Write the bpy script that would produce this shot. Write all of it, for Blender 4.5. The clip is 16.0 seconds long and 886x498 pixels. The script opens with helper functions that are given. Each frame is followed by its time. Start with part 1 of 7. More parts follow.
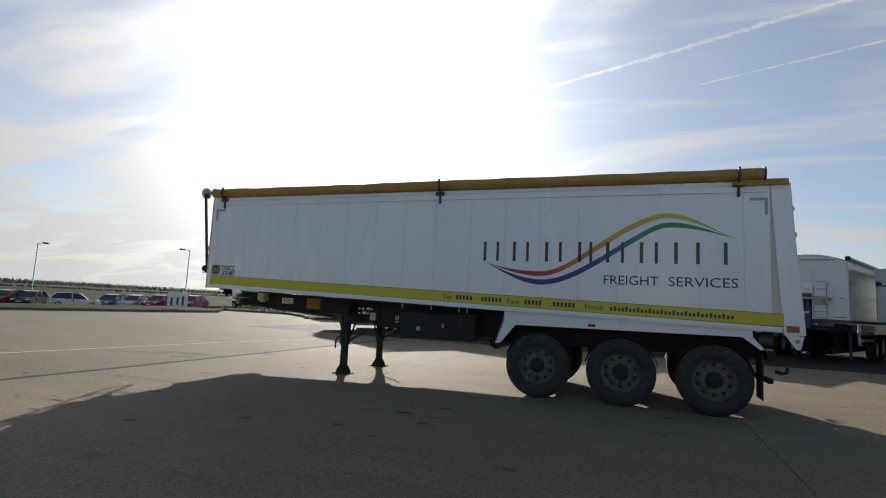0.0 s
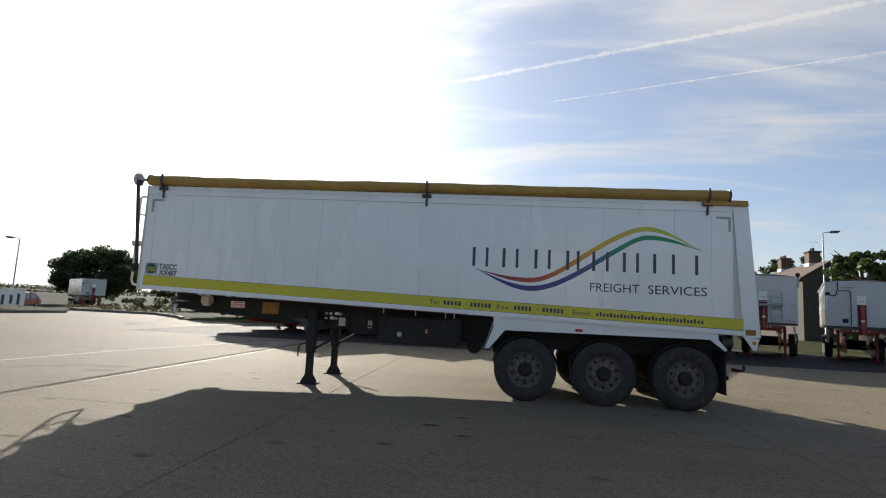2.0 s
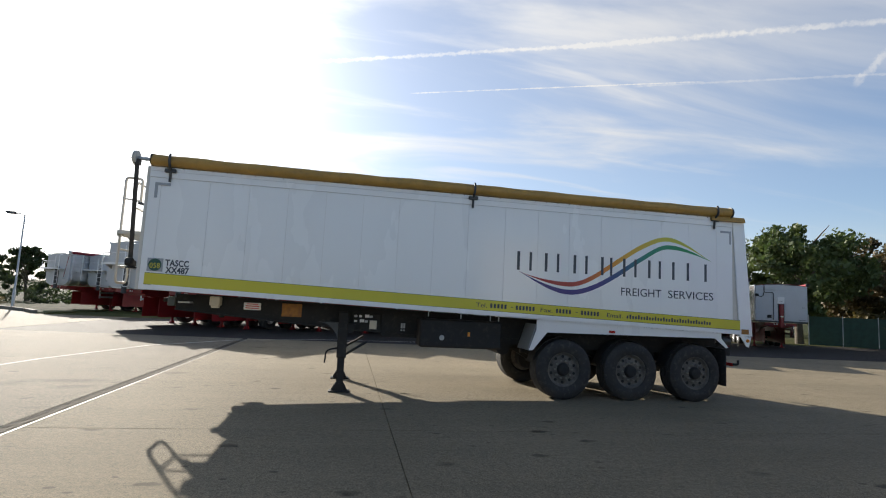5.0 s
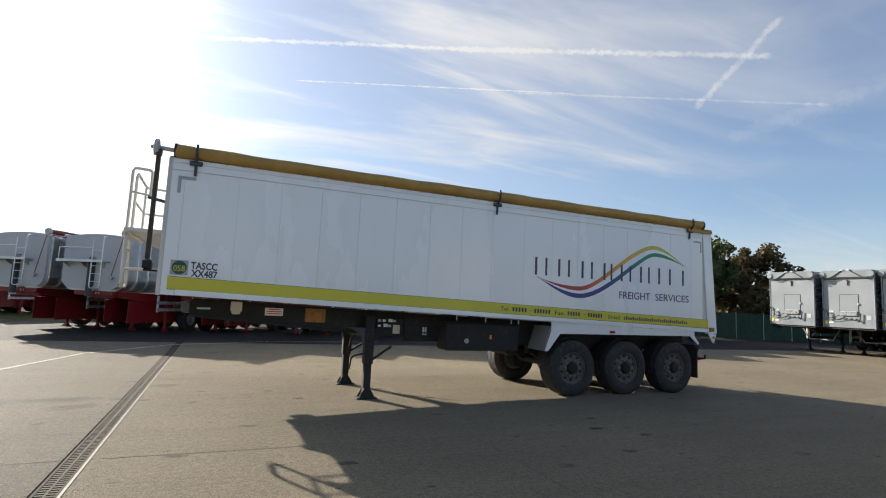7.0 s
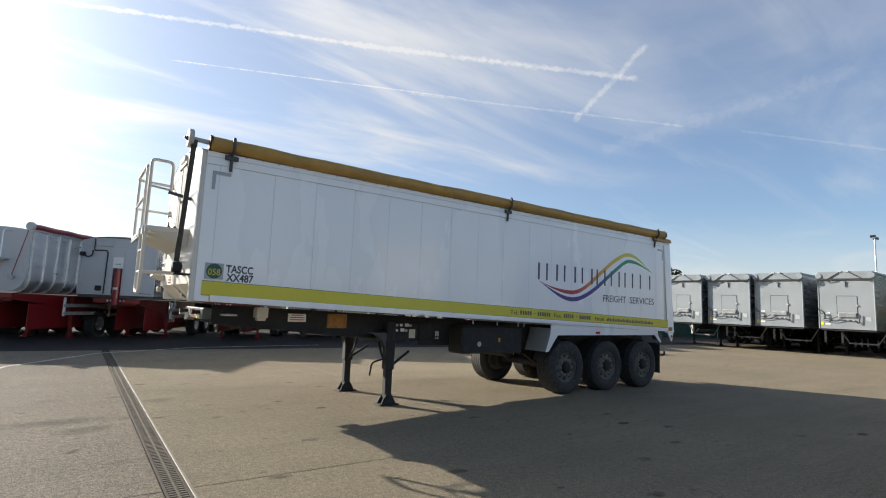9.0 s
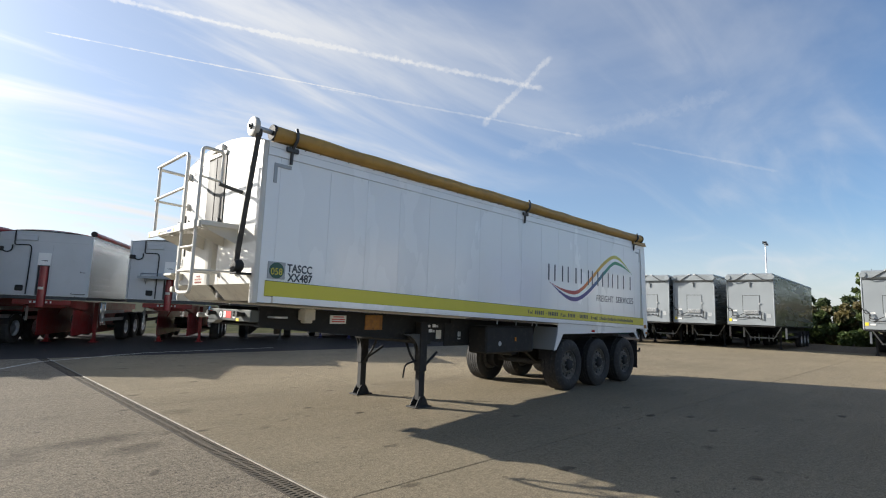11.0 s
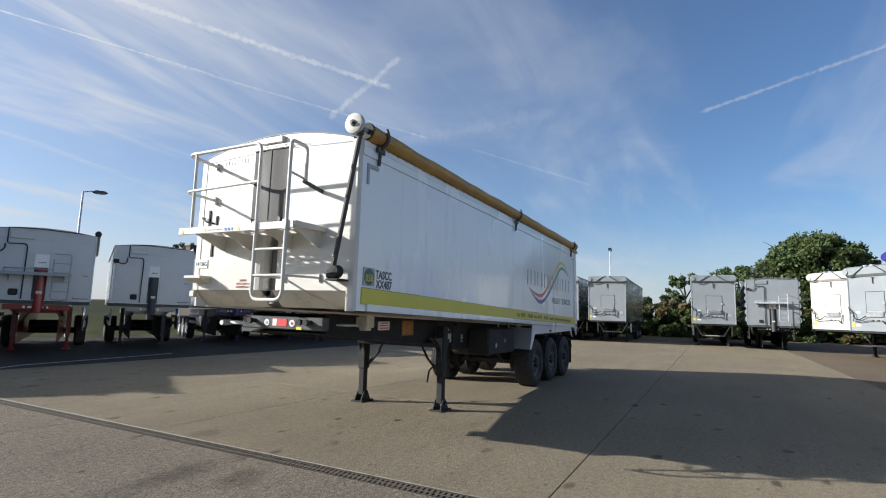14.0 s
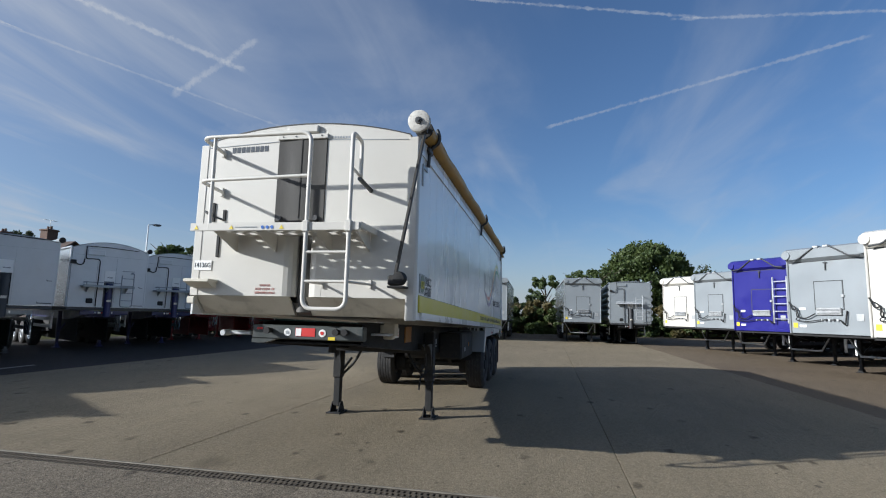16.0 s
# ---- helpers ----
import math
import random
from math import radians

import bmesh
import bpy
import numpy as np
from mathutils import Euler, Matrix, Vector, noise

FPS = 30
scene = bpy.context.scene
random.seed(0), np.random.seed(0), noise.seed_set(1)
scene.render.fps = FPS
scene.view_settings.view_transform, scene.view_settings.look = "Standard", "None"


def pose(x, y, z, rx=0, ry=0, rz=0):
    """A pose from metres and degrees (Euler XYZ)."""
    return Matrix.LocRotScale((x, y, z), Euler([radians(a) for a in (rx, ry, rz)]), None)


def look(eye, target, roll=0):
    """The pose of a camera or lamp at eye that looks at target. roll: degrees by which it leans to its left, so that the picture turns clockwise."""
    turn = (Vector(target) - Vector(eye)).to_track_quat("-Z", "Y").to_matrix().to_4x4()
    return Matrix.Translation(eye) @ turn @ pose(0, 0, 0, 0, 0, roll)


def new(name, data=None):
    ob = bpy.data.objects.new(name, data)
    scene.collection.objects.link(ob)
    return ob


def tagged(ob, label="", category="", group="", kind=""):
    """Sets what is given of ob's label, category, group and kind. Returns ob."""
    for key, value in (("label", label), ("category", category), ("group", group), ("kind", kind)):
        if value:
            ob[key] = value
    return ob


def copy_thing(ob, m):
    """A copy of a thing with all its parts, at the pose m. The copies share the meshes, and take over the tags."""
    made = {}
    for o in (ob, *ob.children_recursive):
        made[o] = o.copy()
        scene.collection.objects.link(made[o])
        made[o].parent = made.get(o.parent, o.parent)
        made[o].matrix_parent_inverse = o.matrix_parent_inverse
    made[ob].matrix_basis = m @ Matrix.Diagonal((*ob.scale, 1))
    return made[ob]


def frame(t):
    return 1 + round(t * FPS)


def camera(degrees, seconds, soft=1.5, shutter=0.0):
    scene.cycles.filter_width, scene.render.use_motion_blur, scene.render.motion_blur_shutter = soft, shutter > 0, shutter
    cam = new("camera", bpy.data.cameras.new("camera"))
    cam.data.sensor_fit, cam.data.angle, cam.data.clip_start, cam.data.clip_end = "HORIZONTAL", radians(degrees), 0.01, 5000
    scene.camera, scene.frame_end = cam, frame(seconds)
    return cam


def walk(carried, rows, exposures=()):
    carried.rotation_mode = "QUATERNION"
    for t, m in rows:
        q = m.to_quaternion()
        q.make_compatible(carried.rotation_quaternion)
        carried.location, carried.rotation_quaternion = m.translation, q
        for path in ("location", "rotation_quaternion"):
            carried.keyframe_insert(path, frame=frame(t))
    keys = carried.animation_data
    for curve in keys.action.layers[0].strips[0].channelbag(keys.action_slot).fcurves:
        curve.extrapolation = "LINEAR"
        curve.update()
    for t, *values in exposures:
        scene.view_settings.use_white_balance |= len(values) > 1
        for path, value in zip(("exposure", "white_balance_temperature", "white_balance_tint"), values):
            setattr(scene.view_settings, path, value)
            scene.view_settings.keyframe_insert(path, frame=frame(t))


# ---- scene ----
cam = camera(81.2, 16.0, soft=1.1)
PATH = [
    (0, (-0.190, 0.811, 1.422), (-0.895, 2.670, 1.637), 2.81),
    (0.5, (-0.783, 0.665, 1.399), (-1.382, 2.560, 1.622), 2.80),
    (1, (-1.289, 0.618, 1.426), (-1.777, 2.544, 1.654), 2.82),
    (1.5, (-1.761, 0.524, 1.435), (-2.112, 2.480, 1.662), 2.82),
    (2, (-2.279, 0.501, 1.454), (-2.482, 2.477, 1.685), 2.83),
    (2.5, (-2.794, 0.481, 1.468), (-2.919, 2.464, 1.695), 2.87),
    (3, (-3.264, 0.529, 1.488), (-3.284, 2.516, 1.713), 2.90),
    (3.5, (-3.779, 0.538, 1.482), (-3.680, 2.522, 1.718), 2.80),
    (4, (-4.319, 0.578, 1.511), (-4.143, 2.558, 1.736), 2.83),
    (6.5, (-7.340, 1.110, 1.565), (-6.679, 2.986, 1.776), 2.76),
    (7, (-7.888, 1.306, 1.576), (-7.116, 3.138, 1.793), 2.64),
    (7.5, (-8.416, 1.524, 1.535), (-7.530, 3.303, 1.759), 2.60),
    (8, (-8.949, 1.774, 1.562), (-7.979, 3.508, 1.790), 2.53),
    (8.5, (-9.434, 2.000, 1.571), (-8.379, 3.683, 1.802), 2.46),
    (9, (-9.838, 2.287, 1.571), (-8.699, 3.914, 1.802), 2.36),
    (11.5, (-11.717, 3.925, 1.504), (-10.235, 5.246, 1.749), 1.87),
    (12, (-12.034, 4.251, 1.514), (-10.475, 5.480, 1.760), 1.77),
    (12.5, (-12.332, 4.632, 1.538), (-10.724, 5.795, 1.785), 1.78),
    (13, (-12.634, 5.003, 1.525), (-10.968, 6.082, 1.773), 1.72),
    (13.5, (-12.904, 5.398, 1.526), (-11.187, 6.392, 1.775), 1.68),
    (14, (-13.186, 5.867, 1.546), (-11.427, 6.786, 1.794), 1.66),
    (14.5, (-13.401, 6.352, 1.535), (-11.594, 7.173, 1.786), 1.65),
    (15, (-13.504, 6.887, 1.561), (-11.644, 7.577, 1.813), 1.52),
    (15.5, (-13.659, 7.385, 1.607), (-11.758, 7.952, 1.858), 1.59),
    (16, (-13.763, 7.938, 1.604), (-11.822, 8.343, 1.859), 1.45),
]
EXPOSURES = [(0, 0.45, 6250, 10), (1.5, 0.72, 6300, 10), (2.5, 0.88, 6300, 10), (4, 1.02, 6300, 10), (7, 1.03, 6300, 10), (9, 1.05, 6200, 10), (12.5, 1.0, 5950, 10), (13.5, 0.88, 5810, 10), (14.5, 0.67, 5680, 10), (16, 0.39, 5480, 10)]
walk(cam, [(t, look(eye, target, roll)) for t, eye, target, roll in PATH], EXPOSURES)

# the sun stands low, ahead of the first view and a little to its left
SUN_AZ, SUN_EL = -28.2, 22.2
sun_way = Vector((math.sin(radians(SUN_AZ)) * math.cos(radians(SUN_EL)), math.cos(radians(SUN_AZ)) * math.cos(radians(SUN_EL)), math.sin(radians(SUN_EL))))


# ---- node helpers ----
class Net:
    """Short hand for building a node tree."""

    def __init__(self, tree):
        self.tree = tree
        tree.nodes.clear()

    def node(self, kind):
        return self.tree.nodes.new(kind)

    def put(self, socket, value):
        if value is None:
            return
        if hasattr(value, "is_output"):
            self.tree.links.new(value, socket)
        else:
            socket.default_value = value

    def math(self, op, a, b=None, c=None, clamp=False):
        n = self.node("ShaderNodeMath")
        n.operation, n.use_clamp = op, clamp
        for s, v in zip(n.inputs, (a, b, c)):
            self.put(s, v)
        return n.outputs[0]

    def dot(self, a, v):
        n = self.node("ShaderNodeVectorMath")
        n.operation = "DOT_PRODUCT"
        self.put(n.inputs[0], a)
        self.put(n.inputs[1], v)
        return n.outputs["Value"]

    def noise(self, vec, scale, detail=4.0, rough=0.55, distort=0.0):
        n = self.node("ShaderNodeTexNoise")
        self.put(n.inputs["Vector"], vec)
        n.inputs["Scale"].default_value, n.inputs["Detail"].default_value = scale, detail
        n.inputs["Roughness"].default_value, n.inputs["Distortion"].default_value = rough, distort
        return n.outputs["Fac"]

    def span(self, v, a, b, lo=0.0, hi=1.0):
        n = self.node("ShaderNodeMapRange")
        n.interpolation_type = "SMOOTHSTEP"
        for s, x in zip(n.inputs, (v, a, b, lo, hi)):
            self.put(s, x)
        return n.outputs[0]

    def mix(self, fac, a, b, blend="MIX"):
        n = self.node("ShaderNodeMix")
        n.data_type, n.blend_type = "RGBA", blend
        self.put(n.inputs[0], fac)
        self.put(n.inputs[6], a if hasattr(a, "is_output") else (*a[:3], 1))
        self.put(n.inputs[7], b if hasattr(b, "is_output") else (*b[:3], 1))
        return n.outputs[2]

    def stretch(self, vec, scale, turn=(0, 0, 0), move=(0, 0, 0)):
        n = self.node("ShaderNodeMapping")
        self.put(n.inputs[0], vec)
        n.inputs["Scale"].default_value, n.inputs["Rotation"].default_value, n.inputs["Location"].default_value = scale, turn, move
        return n.outputs[0]


def way(az, el):
    a, e = radians(az), radians(el)
    return Vector((math.sin(a) * math.cos(e), math.cos(a) * math.cos(e), math.sin(e)))


# ---- sky ----
world = bpy.data.worlds.new("sky")
scene.world = world
world.use_nodes = True
w = Net(world.node_tree)
sky = w.node("ShaderNodeTexSky")
sky.sky_type, sky.sun_disc, sky.sun_elevation, sky.sun_rotation = "NISHITA", False, radians(SUN_EL), radians(SUN_AZ)
sky.air_density, sky.dust_density, sky.ozone_density = 1.0, 0.8, 3.2
d = w.node("ShaderNodeTexCoord").outputs["Generated"]
up = w.node("ShaderNodeSeparateXYZ")
w.put(up.inputs[0], d)
height = w.math("MAXIMUM", up.outputs["Z"], 0.02)
# cirrus lies on a level sheet: project the ray on it
flat = w.node("ShaderNodeVectorMath")
flat.operation = "DIVIDE"
w.put(flat.inputs[0], d)
lift = w.node("ShaderNodeCombineXYZ")
for s in lift.inputs:
    w.put(s, w.math("ADD", height, 0.12))
w.put(flat.inputs[1], lift.outputs[0])
sheet = flat.outputs[0]
veil = w.noise(w.stretch(sheet, (0.6, 1.3, 1.0), (0, 0, 0.7)), 1.1, 6.0, 0.55, 0.7)
wisp = w.noise(w.stretch(sheet, (0.5, 2.6, 1.0), (0, 0, -0.5), (3.1, 1.7, 0)), 1.3, 6.0, 0.52, 1.0)
toward = w.dot(d, tuple(sun_way))
near_sun = w.span(toward, 0.1, 1.0)
west = w.span(w.dot(d, tuple(way(-62, 8))), 0.82, 1.0)
thick = w.math("ADD", w.span(veil, 0.46, 0.78), w.math("MULTIPLY", w.span(wisp, 0.5, 0.8), 0.7))
thick = w.math("MULTIPLY", thick, w.math("ADD", w.math("MULTIPLY", near_sun, 0.62), 0.27))
thick = w.math("ADD", thick, w.math("MULTIPLY", west, w.span(veil, 0.36, 0.62, 0.0, 0.55)))
haze = w.span(up.outputs["Z"], 0.20, 0.0, 0.0, 0.5)
thick = w.math("ADD", thick, w.math("ADD", haze, w.math("MULTIPLY", near_sun, 0.31)))
ripple = w.noise(d, 90.0, 4.0, 0.65)
torn = w.span(w.noise(d, 34.0, 4.0, 0.7), 0.28, 0.6, 0.35, 1.15)
for a, b, wide, dense in (((-15.5, 22.1), (27, 27.4), 0.0044, 0.4), ((23, 27.4), (56, 24.1), 0.0062, 0.32), ((5.2, 22.6), (37, 22.9), 0.0016, 0.5), ((30, 23.2), (60.5, 19.1), 0.0026, 0.2),
                          ((49.3, 20.6), (56.6, 27.1), 0.0072, 0.26), ((89.4, 20.4), (119.5, 24.2), 0.0036, 0.3), ((80, 33.2), (106, 29.0), 0.0034, 0.36), ((103, 29.4), (121, 25.6), 0.0034, 0.34),
                          ((52, 17.2), (75, 21.9), 0.016, 0.07), ((65.5, 18.1), (78.5, 14.1), 0.0026, 0.12)):
    p, q = way(*a), way(*b)
    across = w.math("ABSOLUTE", w.dot(d, tuple(p.cross(q).normalized())))
    across = w.math("SUBTRACT", across, w.math("MULTIPLY", w.math("SUBTRACT", ripple, 0.5), wide * 2.6))
    mid = (p + q).normalized()
    half = mid.dot(p)
    along = w.span(w.dot(d, tuple(mid)), half - 0.0006, half + (1 - half) * 0.12)
    streak = w.math("MULTIPLY", w.math("MULTIPLY", w.span(across, wide, wide * 0.1), along), torn)
    thick = w.math("ADD", thick, w.math("MULTIPLY", streak, dense))
thick = w.math("ADD", thick, w.span(w.dot(d, tuple(way(50, 20))), 0.76, 1.0, 0.01, 0.11))
thick = w.math("MINIMUM", thick, 1.0)
# ice cloud scatters the light forward: far brighter near the sun
glare = w.math("POWER", w.math("MAXIMUM", toward, 0.0), 26.0)
glow = w.math("ADD", w.math("MULTIPLY", glare, 26.0), w.math("ADD", w.math("MULTIPLY", w.math("POWER", w.math("MAXIMUM", toward, 0.0), 5.0), 3.0), 5.2))
ice = w.node("ShaderNodeVectorMath")
ice.operation = "SCALE"
ice.inputs[0].default_value = (1.0, 0.98, 0.95)
w.put(ice.inputs["Scale"], glow)
back = w.node("ShaderNodeBackground")
back.inputs["Strength"].default_value = 0.075
w.put(back.inputs["Color"], w.mix(thick, sky.outputs[0], ice.outputs[0]))
out = w.node("ShaderNodeOutputWorld")
w.put(out.inputs["Surface"], back.outputs[0])

lamp = bpy.data.lights.new("sun", "SUN")
lamp.energy, lamp.angle, lamp.color = 5.0, radians(0.6), (1.0, 0.91, 0.77)
sun = new("sun", lamp)
sun.matrix_world = look(sun_way * 60, (0, 0, 0))


# ---- materials ----
def surf(name, colour, rough=0.5, metal=0.0, var=0.10, scale=1.5, fine=60.0, bump=0.15, dirt=None, dirty=0.35, coat=0.0, each=0.0, stretch=None, bump_size=0.004):
    """Paint, plastic, metal or rubber, with grain, blotches and dirt at real size."""
    m = bpy.data.materials.new(name)
    m.use_nodes = True
    n = Net(m.node_tree)
    co = n.node("ShaderNodeTexCoord").outputs["Object"]
    if stretch:
        co = n.stretch(co, stretch)
    broad, grain = n.noise(co, scale, 5.0), n.noise(co, fine, 3.0)
    tone = n.math("ADD", n.span(broad, 0.25, 0.75, 1 - var, 1 + var), n.math("MULTIPLY", n.math("SUBTRACT", grain, 0.5), var))
    if each:
        rnd = n.node("ShaderNodeObjectInfo").outputs["Random"]
        tone = n.math("ADD", tone, n.math("MULTIPLY", n.math("SUBTRACT", rnd, 0.5), each))
    shade = n.node("ShaderNodeVectorMath")
    shade.operation = "SCALE"
    shade.inputs[0].default_value = colour
    n.put(shade.inputs["Scale"], tone)
    col = shade.outputs[0]
    if dirt:
        col = n.mix(n.math("MULTIPLY", n.span(n.noise(co, scale * 2.7, 7.0, 0.65), 0.5, 0.75), dirty), col, dirt)
    b = n.node("ShaderNodeBsdfPrincipled")
    n.put(b.inputs["Base Color"], col)
    n.put(b.inputs["Roughness"], n.span(broad, 0.2, 0.8, max(rough - 0.08, 0.02), min(rough + 0.1, 1)))
    b.inputs["Metallic"].default_value = metal
    b.inputs["Coat Weight"].default_value = coat
    if bump:
        k = n.node("ShaderNodeBump")
        k.inputs["Strength"].default_value, k.inputs["Distance"].default_value = bump, bump_size
        n.put(k.inputs["Height"], grain)
        n.put(b.inputs["Normal"], k.outputs[0])
    o = n.node("ShaderNodeOutputMaterial")
    n.put(o.inputs[0], b.outputs[0])
    return m


GRIME = (0.16, 0.13, 0.10)
# One trailer white in two tones: dimmed for sunlit front, lifted for shaded side.
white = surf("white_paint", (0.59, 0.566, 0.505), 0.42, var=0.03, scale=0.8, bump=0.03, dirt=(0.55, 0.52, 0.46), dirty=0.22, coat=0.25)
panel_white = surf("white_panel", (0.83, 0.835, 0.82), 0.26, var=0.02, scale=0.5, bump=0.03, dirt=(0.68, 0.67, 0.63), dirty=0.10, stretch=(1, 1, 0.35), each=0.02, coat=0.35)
# Cream darkened for shade on the downward flare, with grime mixed in.
flare_cream = surf("grimy_cream_paint", (0.50, 0.46, 0.37), 0.5, var=0.1, bump=0.05, dirt=GRIME, dirty=0.5)
cream = surf("cream_paint", (0.60, 0.56, 0.46), 0.45, var=0.05, bump=0.04, dirt=GRIME, dirty=0.25)
alloy = surf("bare_aluminium", (0.62, 0.63, 0.64), 0.34, 0.85, var=0.10, scale=2.0, stretch=(1, 1, 3), bump=0.06)
alloy_paint = surf("grey_paint", (0.27, 0.293, 0.305), 0.38, 0.15, var=0.05, scale=0.9, bump=0.04, dirt=(0.25, 0.24, 0.22), dirty=0.25)
galv = surf("galvanised_steel", (0.45, 0.46, 0.46), 0.5, 0.6, var=0.15, scale=6, bump=0.1)
tarp = surf("mustard_tarpaulin", (0.40, 0.235, 0.05), 0.55, var=0.14, scale=3, bump=0.25, dirt=(0.16, 0.10, 0.03), dirty=0.4, bump_size=0.01)
lime = surf("yellow_green_vinyl", (0.60, 0.53, 0.035), 0.35, var=0.04, bump=0.02)
ink = surf("charcoal_vinyl", (0.035, 0.045, 0.06), 0.35, var=0.05, bump=0.0)
grey_ink = surf("grey_tape", (0.34, 0.36, 0.37), 0.4, var=0.05, bump=0.0)
black = surf("black_chassis_paint", (0.013, 0.013, 0.013), 0.75, var=0.25, scale=4, bump=0.15, dirt=(0.08, 0.068, 0.052), dirty=0.35)
iron = surf("dark_grey_steel", (0.055, 0.058, 0.06), 0.5, 0.2, var=0.2, scale=5, bump=0.12, dirt=(0.13, 0.11, 0.09), dirty=0.35)
rubber = surf("tyre_rubber", (0.028, 0.027, 0.026), 0.8, var=0.25, scale=6, bump=0.3, dirt=(0.12, 0.105, 0.085), dirty=0.6)
rim_steel = surf("wheel_steel", (0.125, 0.114, 0.098), 0.85, 0.0, var=0.35, scale=9, bump=0.15, dirt=(0.04, 0.035, 0.028), dirty=0.75)
# Grey lowered to near black: shade of the niche put into colour, plus grime.
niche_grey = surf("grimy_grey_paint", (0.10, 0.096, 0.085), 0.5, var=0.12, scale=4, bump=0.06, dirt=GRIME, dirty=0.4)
olive = surf("grey_green_paint", (0.065, 0.073, 0.07), 0.42, 0.1, var=0.12, scale=5, bump=0.08, dirt=GRIME, dirty=0.3)
shade_cloth = surf("grey_brown_curtain", (0.05, 0.047, 0.041), 0.7, var=0.16, scale=3, bump=0.15, dirt=(0.10, 0.09, 0.08), dirty=0.3, stretch=(1, 1, 0.3))
red = surf("red_chassis_paint", (0.22, 0.009, 0.012), 0.42, var=0.12, scale=4, bump=0.06, dirt=(0.08, 0.03, 0.03), dirty=0.3, coat=0.3)
navy = surf("navy_chassis_paint", (0.018, 0.02, 0.10), 0.4, var=0.12, scale=4, bump=0.06, dirt=GRIME, dirty=0.2)
blue = surf("royal_blue_paint", (0.016, 0.014, 0.19), 0.34, var=0.06, bump=0.03, coat=0.3)
amber = surf("amber_reflector", (0.62, 0.22, 0.015), 0.3, var=0.2, scale=14, fine=200)
dull_amber = surf("dusty_amber_plate", (0.30, 0.125, 0.014), 0.5, var=0.3, scale=14, fine=200, dirt=GRIME, dirty=0.4)
rod_steel = surf("dusty_rod_steel", (0.05, 0.045, 0.038), 0.6, 0.2, var=0.3, scale=8, bump=0.12, dirt=GRIME, dirty=0.4)
drum_white = surf("dusty_drum_paint", (0.50, 0.48, 0.43), 0.6, var=0.12, scale=12, bump=0.08, dirt=(0.2, 0.18, 0.15), dirty=0.6)
red_lens = surf("red_lens", (0.45, 0.02, 0.015), 0.2, var=0.1)
label_white = surf("white_label", (0.78, 0.77, 0.74), 0.5, var=0.04)
faded_red = surf("faded_red_print", (0.42, 0.16, 0.13), 0.6, var=0.1)
label_red = surf("red_label", (0.55, 0.03, 0.025), 0.45, var=0.06)
label_yellow = surf("yellow_label", (0.70, 0.55, 0.03), 0.45, var=0.05)
label_blue = surf("blue_label", (0.03, 0.13, 0.45), 0.45, var=0.05)
badge_green = surf("dark_green_badge", (0.015, 0.075, 0.05), 0.35, var=0.05)
chrome = surf("polished_steel", (0.75, 0.75, 0.76), 0.12, 1.0, var=0.04, bump=0.0)


